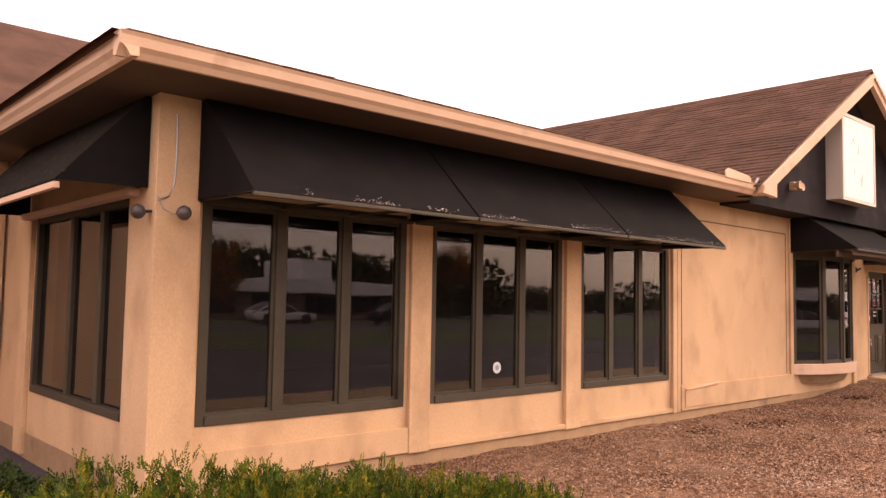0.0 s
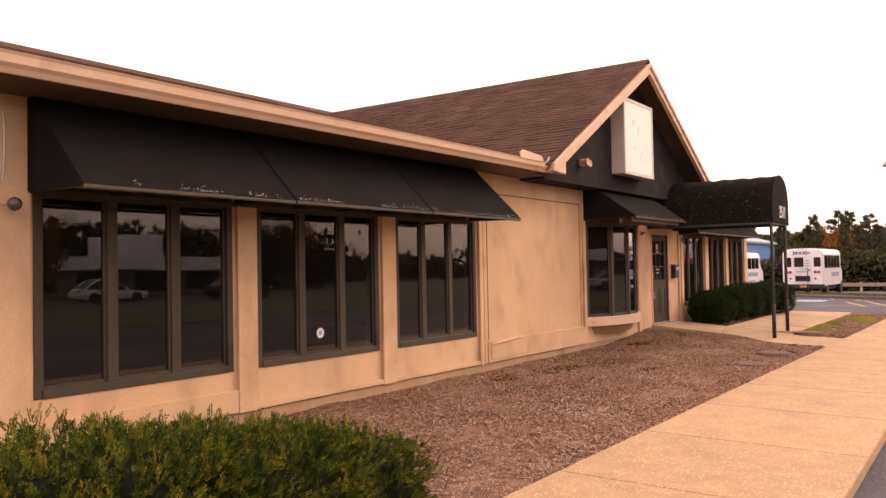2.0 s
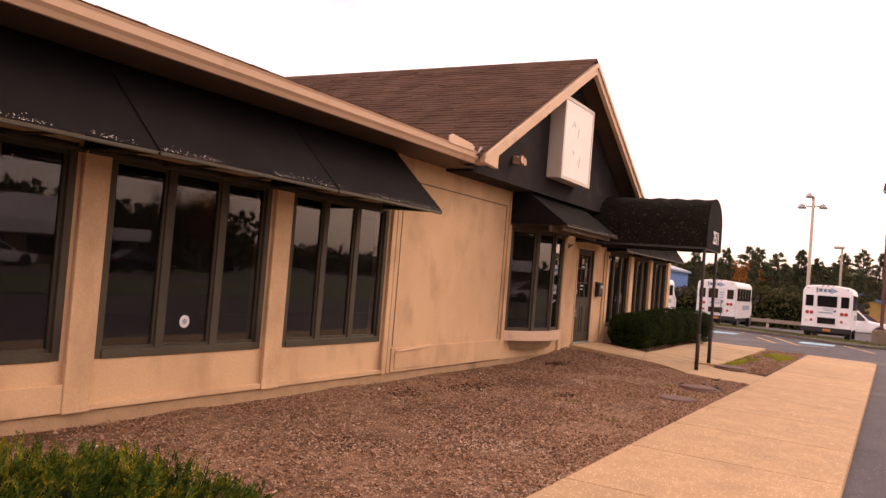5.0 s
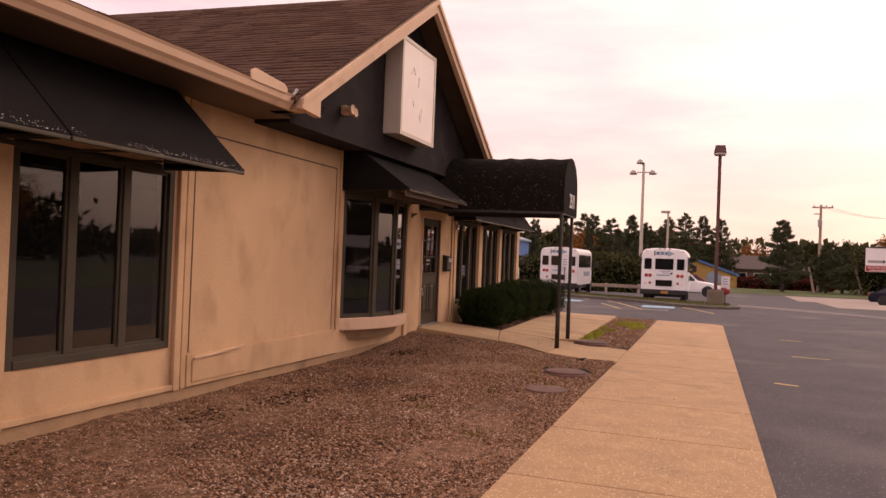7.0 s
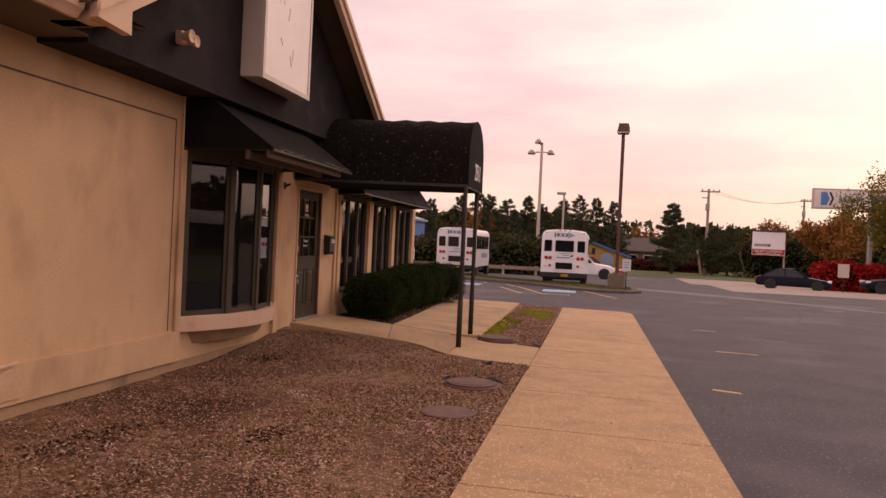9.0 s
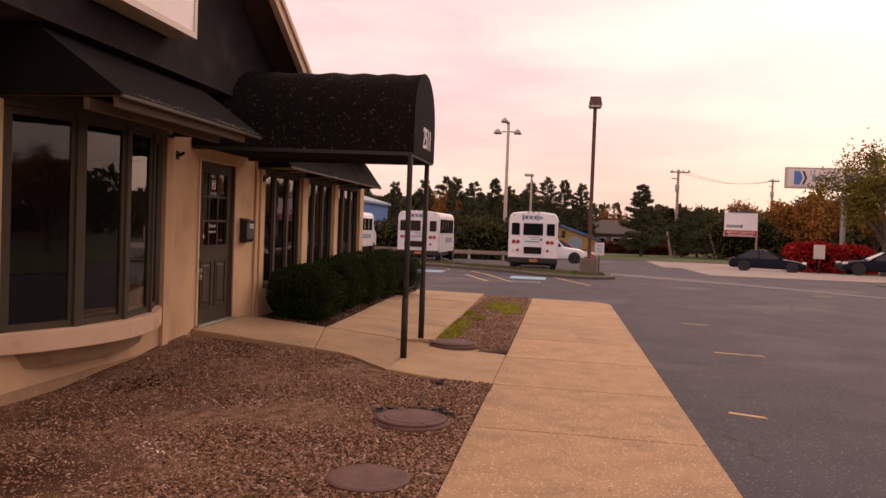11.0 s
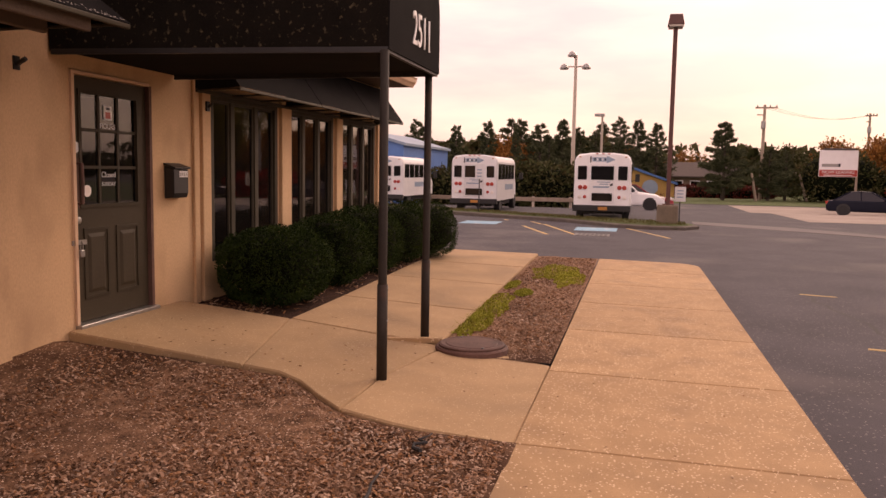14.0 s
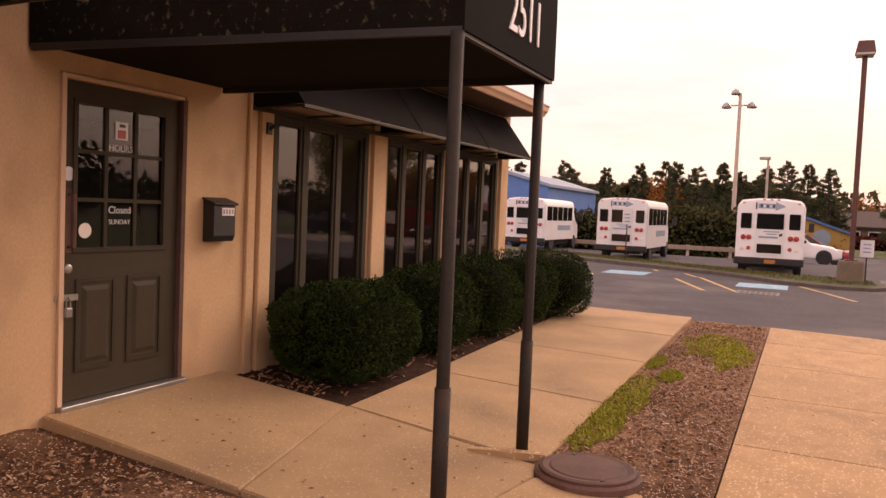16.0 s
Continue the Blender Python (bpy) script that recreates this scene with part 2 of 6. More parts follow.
AMBER = surface("amber_plastic", (0.45, 0.18, 0.04), (0.55, 0.24, 0.06), 0.3, 3, 30, 0.0)
TINT = surface("tinted_vehicle_glass", (0.006, 0.006, 0.007), (0.012, 0.012, 0.013), 0.08, 2, 20, 0.0)
BLUE = surface("blue_paint", (0.06, 0.17, 0.42), (0.08, 0.21, 0.50), 0.5, 2, 30, 0.0)
GREYBLUE = surface("pale_blue_grey_paint", (0.22, 0.30, 0.38), (0.28, 0.36, 0.44), 0.5, 2, 30, 0.0)
OCHRE = surface("ochre_wall_paint", (0.46, 0.28, 0.08), (0.54, 0.33, 0.10), 0.8, 2, 30, 0.05)
NAVY = surface("dark_blue_car_paint", (0.007, 0.008, 0.016), (0.011, 0.013, 0.024), 0.5, 2, 30, 0.0, spec=0.12)
ALLOY = surface("silver_alloy", (0.5, 0.48, 0.45), (0.6, 0.57, 0.54), 0.4, 8, 60, 0.05)
APRON = surface("worn_pale_concrete", (0.25, 0.20, 0.165), (0.36, 0.295, 0.24), 0.9, 0.6, 60, 0.2, stain=(0.20, 0.16, 0.13), stain_scale=0.5)
SEAM = surface("worn_pale_asphalt", (0.11, 0.098, 0.094), (0.17, 0.15, 0.138), 0.9, 0.8, 90, 0.3, stain=(0.08, 0.073, 0.072), stain_scale=0.8)
REDCAR = surface("red_car_paint", (0.30, 0.02, 0.03), (0.34, 0.03, 0.04), 0.2, 2, 30, 0.0)
BROWNWALL = surface("brown_siding", (0.15, 0.10, 0.07), (0.20, 0.14, 0.10), 0.9, 2, 40, 0.1)
DARKROOF = surface("far_dark_roof", (0.06, 0.045, 0.038), (0.085, 0.065, 0.055), 0.95, 3, 40, 0.2)
PRINT = surface("black_print", (0.02, 0.02, 0.025), (0.03, 0.03, 0.035), 0.6, 2, 20, 0.0)
YEW = leafy("yew_needles", [(0.006, 0.013, 0.002), (0.015, 0.031, 0.004), (0.030, 0.056, 0.006), (0.060, 0.088, 0.009), (0.16, 0.145, 0.013), (0.42, 0.27, 0.02)], clump=9.0, share=0.6)
BOX = leafy("boxwood_leaves", [(0.006, 0.013, 0.0025), (0.014, 0.027, 0.006), (0.026, 0.045, 0.008), (0.045, 0.065, 0.012)], clump=7.0, share=0.5)
# Near-black, so the bush cores read as shade between the leaves.
CORE = surface("inner_shade", (0.004, 0.006, 0.0025), (0.009, 0.011, 0.005), 0.95, 8, 60, 0.5, spec=0.05)
# Needle greens are lightened to hold the distance haze.
PINE = leafy("pine_needles", [(0.034, 0.046, 0.026), (0.064, 0.076, 0.040), (0.098, 0.104, 0.052), (0.049, 0.062, 0.036)], clump=0.9, share=0.45)
AUTUMN = leafy("orange_autumn_leaves", [(0.125, 0.0625, 0.025), (0.25, 0.1, 0.025), (0.325, 0.15, 0.0375), (0.15, 0.0875, 0.0375)], clump=0.9, share=0.45)
WILLOW = leafy("yellowing_green_leaves", [(0.06, 0.07, 0.012), (0.15, 0.13, 0.02), (0.22, 0.17, 0.03), (0.10, 0.10, 0.018)], clump=0.9, share=0.45)
SCARLET = leafy("scarlet_leaves", [(0.30, 0.012, 0.012), (0.45, 0.03, 0.02), (0.22, 0.01, 0.012), (0.5, 0.05, 0.03)], clump=0.9, share=0.45)
DULLRED = leafy("dull_red_leaves", [(0.08, 0.015, 0.012), (0.13, 0.025, 0.018), (0.06, 0.02, 0.012)], clump=0.9, share=0.45)
# Distance haze is mixed into these leaf colours, making them paler.
FARGREEN = leafy("far_dark_leaves", [(0.0286, 0.0364, 0.014), (0.0501, 0.0585, 0.0211), (0.0715, 0.065, 0.0257), (0.0858, 0.0585, 0.0257)], clump=0.9, share=0.45)

# ---- mesh tools ----
BASE = {}


class Shape:
    """Vertices and faces of one mesh, in metres."""

    def __init__(self):
        self.v, self.f = [], []

    def add(self, verts, faces):
        k = len(self.v)
        self.v.extend([tuple(p) for p in verts])
        self.f.extend([tuple(i + k for i in q) for q in faces])
        return self

    def box(self, x0, x1, y0, y1, z0, z1, c=0.0):
        """A block; c cuts its upright and lying edges by so much."""
        if c <= 0:
            return self.add([(x, y, z) for z in (z0, z1) for x, y in ((x0, y0), (x1, y0), (x1, y1), (x0, y1))],
                            [(3, 2, 1, 0), (4, 5, 6, 7), (0, 1, 5, 4), (1, 2, 6, 5), (2, 3, 7, 6), (3, 0, 4, 7)])
        ring = lambda d: [(x0 + c + d, y0 + d), (x1 - c - d, y0 + d), (x1 - d, y0 + c + d), (x1 - d, y1 - c - d), (x1 - c - d, y1 - d), (x0 + c + d, y1 - d), (x0 + d, y1 - c - d), (x0 + d, y0 + c + d)]
        rows = [[(x, y, z0) for x, y in ring(c * .5)], [(x, y, z0 + c) for x, y in ring(0)], [(x, y, z1 - c) for x, y in ring(0)], [(x, y, z1) for x, y in ring(c * .5)]]
        return self.loft(rows, True)

    def loft(self, rows, closed=True, caps=True):
        """Skin over rings of equal length."""
        n = len(rows[0])
        k = len(self.v)
        for r in rows:
            self.v.extend([tuple(p) for p in r])
        for i in range(len(rows) - 1):
            for j in range(n if closed else n - 1):
                a, b = k + i * n + j, k + i * n + (j + 1) % n
                self.f.append((a, b, b + n, a + n))
        if caps and closed:
            self.f.append(tuple(reversed(range(k, k + n))))
            self.f.append(tuple(range(k + (len(rows) - 1) * n, k + len(rows) * n)))
        return self

    def prism(self, pts, axis, a, b):
        """A polygon drawn in the plane across an axis, pushed from a to b along it."""
        put = {"x": lambda p, d: (d, p[0], p[1]), "y": lambda p, d: (p[0], d, p[1]), "z": lambda p, d: (p[0], p[1], d)}[axis]
        return self.loft([[put(p, a) for p in pts], [put(p, b) for p in pts]])

    def tube(self, path, radius, n=10, r2=None):
        """A round bar along a line of points; the radius may taper to r2."""
        rows = []
        path = [Vector(p) for p in path]
        for i, p in enumerate(path):
            d = (path[min(i + 1, len(path) - 1)] - path[max(i - 1, 0)]).normalized()
            s = d.cross(Vector((0, 0, 1)) if abs(d.z) < 0.9 else Vector((1, 0, 0))).normalized()
            u = s.cross(d)
            r = radius if r2 is None else radius + (r2 - radius) * i / (len(path) - 1)
            rows.append([p + s * (r * math.cos(2 * math.pi * j / n)) + u * (r * math.sin(2 * math.pi * j / n)) for j in range(n)])
        return self.loft(rows)

    def lathe(self, profile, centre=(0, 0, 0), n=24, axis="z"):
        """A turned shape: profile of (radius, height)."""
        cx, cy, cz = centre
        rows = []
        for r, h in profile:
            ring = [(r * math.cos(2 * math.pi * j / n), r * math.sin(2 * math.pi * j / n), h) for j in range(n)]
            if axis == "y":
                ring = [(a, c, b) for a, b, c in ring]
            if axis == "x":
                ring = [(c, a, b) for a, b, c in ring]
            rows.append([(cx + a, cy + b, cz + c) for a, b, c in ring])
        return self.loft(rows)

    def leaves(self, places, normals, length, width, jitter=0.9, rng=None, bend=0.0):
        """Small diamond leaves at the places, turned about by chance."""
        rng = rng or np.random.default_rng(3)
        p = np.asarray(places, float)
        m = len(p)
        nrm = np.asarray(normals, float) + rng.normal(0, jitter, (m, 3))
        nrm /= np.linalg.norm(nrm, axis=1)[:, None] + 1e-9
        s = np.cross(nrm, rng.normal(0, 1, (m, 3)))
        s /= np.linalg.norm(s, axis=1)[:, None] + 1e-9
        ln = (length * rng.uniform(0.6, 1.3, m))[:, None]
        wd = (width * rng.uniform(0.6, 1.3, m))[:, None]
        quad = np.stack([p, p + nrm * ln * 0.5 + s * wd * 0.5, p + nrm * ln, p + nrm * ln * 0.5 - s * wd * 0.5], 1).reshape(-1, 3)
        k = len(self.v)
        self.v.extend(map(tuple, quad.tolist()))
        self.f.extend([(k + 4 * i, k + 4 * i + 1, k + 4 * i + 2, k + 4 * i + 3) for i in range(m)])
        return self


def thing(name, label, category, at=(0, 0, 0), group="", kind="", local=False):
    """An Empty at a thing's base; parts are given in world metres unless local."""
    e = new(name)
    e.empty_display_size = 0.1
    e.location = at
    BASE[e.name] = Vector((0, 0, 0)) if local else Vector(at)
    return tagged(e, label, category, group, kind)


def mesh_of(name, shape, material, off=(0, 0, 0), smooth=False):
    me = bpy.data.meshes.new(name)
    ox, oy, oz = off
    me.from_pydata([(x - ox, y - oy, z - oz) for x, y, z in shape.v], [], shape.f)
    me.materials.append(material)
    if material.name == "window_glass":
        bm = bmesh.new()
        bm.from_mesh(me)
        bmesh.ops.recalc_face_normals(bm, faces=bm.faces)
        bm.to_mesh(me)
        bm.free()
    if smooth:
        me.shade_smooth()
    return me


def part(name, shape, material, parent, label="", smooth=False, bevel=0.0):
    """ONE mesh under a thing or under a part."""
    off = BASE[parent.name]
    ob = new(name, mesh_of(name, shape, material, off, smooth))
    ob.parent = parent
    BASE[ob.name] = off
    if bevel:
        bv = ob.modifiers.new("edge", "BEVEL")
        bv.width, bv.segments, bv.limit_method = bevel, 2, "ANGLE"
    return tagged(ob, label)


def setting(name, shape, material, label, category, bevel=0.0, smooth=False):
    """One mesh of the setting itself."""
    ob = new(name, mesh_of(name, shape, material, (0, 0, 0), smooth))
    BASE[ob.name] = Vector((0, 0, 0))
    if bevel:
        bv = ob.modifiers.new("edge", "BEVEL")
        bv.width, bv.segments, bv.limit_method = bevel, 2, "ANGLE"
    return tagged(ob, label, category, "", "structure")


def lettering(name, words, size, material, m, parent, label="", extrude=0.004, spacing=1.0):
    """Flat raised letters at the pose m (in the parent's space)."""
    cu = bpy.data.curves.new(name, "FONT")
    cu.body, cu.size, cu.extrude, cu.align_x, cu.align_y, cu.space_character = words, size, extrude, "CENTER", "CENTER", spacing
    tmp = new(name + "_curve", cu)
    dg = bpy.context.evaluated_depsgraph_get()
    me = bpy.data.meshes.new_from_object(tmp.evaluated_get(dg))
    bpy.data.objects.remove(tmp)
    me.transform(m)
    me.materials.clear()
    me.materials.append(material)
    ob = new(name, me)
    ob.parent = parent
    BASE[ob.name] = BASE[parent.name]
    return tagged(ob, label)



# ---- ground ----


def lot_z(x):
    return float(np.interp(x, [-400, 40, 55, 63, 400], [0.08, 0.08, -0.04, -0.36, -0.36]))


def walk_z(x):
    return float(np.interp(x, [3, 14], [0.195, 0.21]))


def bed_z(x, y):
    near = float(np.interp(x, [3, 14, 17], [0.185, 0.20, 0.235]))
    return near + float(np.interp(y, [2.1, 5.8], [0.0, 0.03])) + float(np.interp(x, [14.5, 17], [0, 1])) * float(np.interp(y, [3.0, 5.8], [0, 0.14]))


g = Shape()
xs = [-400, -120, -40, -20, 0, 20, 40, 45, 50, 55, 63, 80, 120, 400]
ys = [-400, -120, -60, -30, -14, 0, 14, 40, 120, 400]
for x in xs:
    for y in ys:
        g.v.append((x, y, lot_z(x)))
for i in range(len(xs) - 1):
    for j in range(len(ys) - 1):
        a = i * len(ys) + j
        g.f.append((a, a + len(ys), a + len(ys) + 1, a + 1))
ground = setting("ground", g, ASPHALT, "worn patched grey asphalt of the parking lot", "asphalt")


def sheet(name, x0, x1, y0, y1, mat, label, category, lift=0.02, z=None):
    s = Shape()
    n = 60
    for i in range(n):
        a, b = x0 + (x1 - x0) * i / n, x0 + (x1 - x0) * (i + 1) / n
        za, zb = (lot_z(a) + lift, lot_z(b) + lift) if z is None else (z, z)
        s.add([(a, y0, za), (b, y0, zb), (b, y1, zb), (a, y1, za)], [(0, 1, 2, 3)])
    return setting(name, s, mat, label, category)


# bark bed along the wall
rng = np.random.default_rng(11)


def bed_edge(y):
    """Where the bark bed ends against the walk to the door."""
    return float(np.interp(y, [1.99, 2.69, 3.21, 3.49, 3.79, 4.68, 5.8], [16.20, 16.23, 16.40, 16.65, 16.95, 17.0, 17.05]))


bed = Shape()
nx, ny = 150, 34
for i in range(nx + 1):
    for j in range(ny + 1):
        y = 1.99 + (5.82 - 1.99) * j / ny
        x0 = -6.0
        x = x0 + (bed_edge(y) - x0) * i / nx
        w = 0.03 * noise.noise((x * 1.3, y * 1.3, 0)) + 0.012 * noise.noise((x * 7, y * 7, 3))
        edge = min(1.0, (y - 1.99) / 0.2, (bed_edge(y) - x) / 0.15 + 0.0)
        bed.v.append((x, y, bed_z(x, y) + w * max(edge, 0) - (0.012 if edge < 0.3 else 0.0)))
for i in range(nx):
    for j in range(ny):
        a = i * (ny + 1) + j
        bed.f.append((a, a + ny + 1, a + ny + 2, a + 1))
bark_bed = setting("ground_bark_bed", bed, MULCH, "weathered brown bark mulch bed along the wall", "mulch", smooth=True)

# ---- front wall with its openings ----
WY, WZ0, WZ1 = 5.80, 0.0, 3.36
HEAD = 2.62
openings = [(3.09, 5.20, 0.78, HEAD), (5.52, 7.58, 0.78, HEAD), (7.92, 9.88, 0.78, HEAD), (13.75, 16.20, 0.70, 2.80), (17.15, 18.23, 0.46, 2.58),
            (19.28, 20.90, 0.80, HEAD), (21.25, 22.78, 0.80, HEAD), (23.10, 24.70, 0.80, HEAD)]
w = Shape()
x = 2.74
for a, b, lo, hi in openings:
    w.box(x, a, WY, WY + 0.22, WZ0, WZ1)
    w.box(a, b, WY, WY + 0.22, WZ0, lo)
    w.box(a, b, WY, WY + 0.22, hi, WZ1)
    x = b
w.box(x, 25.0, WY, WY + 0.22, WZ0, WZ1)
wall_front = setting("wall_front", w, STUCCO, "tan stucco front wall with grubby patches", "wall")
s = Shape()
s.box(2.74, 2.96, 6.02, 6.33, WZ0, WZ1).box(2.74, 2.96, 6.33, 9.0, WZ0, 0.78).box(2.74, 2.96, 6.33, 9.0, HEAD, WZ1).box(2.74, 2.96, 9.0, 14, WZ0, WZ1)
wall_side = setting("wall_side", s, STUCCO, "tan stucco side wall round the corner", "wall")
s = Shape()
s.box(24.78, 25.0, 6.02, 14, WZ0, WZ1)
wall_far_end = setting("wall_far_end", s, STUCCO, "tan stucco end wall", "wall")
# Room behind the glass, its gloom painted on all surfaces.
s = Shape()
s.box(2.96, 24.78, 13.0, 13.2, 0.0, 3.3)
wall_back = setting("wall_back", s, DARKROOM, "back wall of the empty dining room, coloured dark as if unlit", "wall")
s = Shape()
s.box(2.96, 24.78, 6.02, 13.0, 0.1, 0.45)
floor = setting("floor", s, DARKROOM, "floor inside the empty building, coloured dark as if unlit", "floor")
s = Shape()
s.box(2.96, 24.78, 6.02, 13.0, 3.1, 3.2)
ceiling = setting("ceiling", s, DARKROOM, "ceiling inside the empty building, coloured dark as if unlit", "ceiling")

for a, b, d in [(2.685, 3.05, 0.06), (5.235, 5.50, 0.05), (7.61, 7.89, 0.05), (9.92, 10.02, 0.05), (10.06, 10.14, 0.03), (13.60, 13.71, 0.035), (16.28, 16.42, 0.05), (18.92, 19.02, 0.035), (19.06, 19.22, 0.05), (20.94, 21.22, 0.05), (22.82, 23.06, 0.05), (24.74, 25.03, 0.05)]:
    part("pilaster", Shape().box(a, b, WY - d, WY - 0.001, 0.335 if b < 14 else 0.12, 3.35, 0.006), STUCCO, wall_front)
part("pilaster", Shape().box(2.69, 2.739, 5.803, 6.28, 0.12, 3.35, 0.006), STUCCO, wall_side)
part("pilaster", Shape().box(2.69, 2.739, 9.05, 9.35, 0.12, 3.35, 0.006), STUCCO, wall_side)
# blank panel with its frame line and base board
for q in [(10.2, 13.50, 3.025, 3.042), (10.2, 10.212, 0.70, 3.025), (13.488, 13.50, 0.70, 3.025)]:
    part("panel_joint", Shape().box(q[0], q[1], WY - 0.006, WY - 0.001, q[2], q[3]), SOFFIT, wall_front, "dark open panel joint")
for a, b in ((3.05, 5.235), (5.50, 7.61), (7.89, 9.92)):
    part("skirt_board", Shape().box(a, b, WY - 0.042, WY - 0.001, 0.345, 0.585 if a < 4 else 0.40, 0.006), STUCCO, wall_front)
part("base_board", Shape().box(10.145, 13.595, WY - 0.042, WY - 0.001, 0.345, 0.68, 0.006), STUCCO, wall_front)
part("access_panel", Shape().box(10.22, 11.25, WY - 0.055, WY - 0.043, 0.39, 0.63, 0.004), STUCCO, wall_front, "loose patched access board")
part("torn_strip", Shape().prism([(10.24, 0.645), (10.7, 0.668), (11.15, 0.70), (11.14, 0.68), (10.7, 0.65), (10.24, 0.632)], "y", WY - 0.075, WY - 0.04), TRIM, wall_front, "peeling loose trim strip")
part("plinth", Shape().box(2.75, 17.1, WY - 0.014, WY - 0.001, 0.05, 0.335, 0.004), CONCRETE_BASE, wall_front, "bare stained concrete footing")
part("plinth", Shape().box(2.728, 2.739, 6.3, 14, 0.05, 0.34), CONCRETE_BASE, wall_side)


def window(name, a, b, lo, hi, bars, label, y=None):
    """A fixed triple window across an opening of the front wall."""
    y = WY + 0.03 if y is None else y
    t = thing(name, label, "window", (0.5 * (a + b), y, lo), kind="structure")
    f = Shape()
    f.box(a, a + 0.075, y - 0.035, y + 0.06, lo, hi).box(b - 0.075, b, y - 0.035, y + 0.06, lo, hi)
    f.box(a + 0.075, b - 0.075, y - 0.035, y + 0.06, hi - 0.08, hi).box(a + 0.075, b - 0.075, y - 0.045, y + 0.06, lo, lo + 0.075)
    part("window_frame", f, FRAME, t, bevel=0.006)
    edges = [a + 0.075] + [e for m in bars for e in (m - 0.045, m + 0.045)] + [b - 0.075]
    for m in bars:
        part("mullion", Shape().box(m - 0.045, m + 0.045, y - 0.02, y + 0.05, lo + 0.075, hi - 0.08), FRAME, t, bevel=0.006)
    for i in range(0, len(edges), 2):
        l, r = edges[i], edges[i + 1]
        k = 0.028
        sash = Shape()
        sash.box(l, l + k, y, y + 0.04, lo + 0.075, hi - 0.08).box(r - k, r, y, y + 0.04, lo + 0.075, hi - 0.08)
        sash.box(l + k, r - k, y, y + 0.04, lo + 0.075, lo + 0.075 + k).box(l + k, r - k, y, y + 0.04, hi - 0.08 - k, hi - 0.08)
        part("sash", sash, FRAME, t)
        p = part("pane", Shape().box(l + k, r - k, y + 0.018, y + 0.026, lo + 0.075 + k, hi - 0.08 - k), GLASS, t)
        p.visible_shadow = False
    return t


window_1 = window("window_1", 3.09, 5.20, 0.78, HEAD, (3.82, 4.50), "dark tinted triple window in olive frame")
window_2 = window("window_2", 5.52, 7.58, 0.78, HEAD, (6.22, 6.90), "dark tinted triple window with an oval sticker")
window_3 = window("window_3", 7.92, 9.88, 0.78, HEAD, (8.57, 9.22), "dark tinted triple window in olive frame")
window_4 = window("window_4", 19.28, 20.90, 0.80, HEAD, (19.79, 20.36), "dark triple window behind the clipped bushes")
window_5 = window("window_5", 21.25, 22.78, 0.80, HEAD, (21.74, 22.26), "dark triple window behind the clipped bushes")
window_6 = window("window_6", 23.10, 24.70, 0.80, HEAD, (23.62, 24.16), "dark triple window behind the clipped bushes")
# side window, built along y
t = thing("window_side", "dark tinted triple window round the corner", "window", (2.77, 7.6, 0.78), kind="structure")
f = Shape()
f.box(2.735, 2.83, 6.33, 6.405, 0.78, HEAD).box(2.735, 2.83, 8.925, 9.0, 0.78, HEAD).box(2.735, 2.83, 6.405, 8.925, HEAD - 0.08, HEAD).box(2.725, 2.83, 6.405, 8.925, 0.78, 0.855)
part("window_frame", f, FRAME, t, bevel=0.006)
for a, b in ((6.405, 7.02), (7.12, 7.83), (7.93, 8.925)):
    p = part("pane", Shape().box(2.788, 2.796, a, b, 0.855, HEAD - 0.08), GLASS, t)
    p.visible_shadow = False
for m in (7.07, 7.88):
    part("mullion", Shape().box(2.75, 2.82, m - 0.05, m + 0.05, 0.855, HEAD - 0.08), FRAME, t, bevel=0.006)

# bow window
t = thing("window_bow", "bow window with tan curved sill and olive frames", "window", (14.97, 5.6, 0.6), kind="structure")
arc = [(13.75 + 2.45 * i / 4, WY + 0.02 - 0.36 * math.sin(math.pi * i / 4) ** 0.8) for i in range(5)]
fine_arc = [(13.70 + 2.55 * i / 16, WY - 0.02 - 0.42 * math.sin(math.pi * i / 16) ** 0.8) for i in range(17)]
part("sill", Shape().prism(fine_arc + [(16.25, WY + 0.15), (13.70, WY + 0.15)], "z", 0.66, 0.84), TRIM, t, "tan painted curved sill", bevel=0.012)
low_arc = [(14.05 + 1.85 * i / 12, WY - 0.24 * math.sin(math.pi * i / 12) ** 0.8) for i in range(13)]
part("sill_bracket", Shape().loft([[(*p, 0.50) for p in low_arc + [(15.9, WY + 0.1), (14.05, WY + 0.1)]], [(*p, 0.655) for p in [(14.97 + (q[0] - 14.97) * 1.15, WY + (q[1] - WY) * 1.3) for q in low_arc] + [(16.1, WY + 0.1), (13.85, WY + 0.1)]]]), CONCRETE_BASE, t)
part("head_board", Shape().prism(fine_arc + [(16.25, WY + 0.15), (13.70, WY + 0.15)], "z", 2.68, 2.82), FRAME, t)
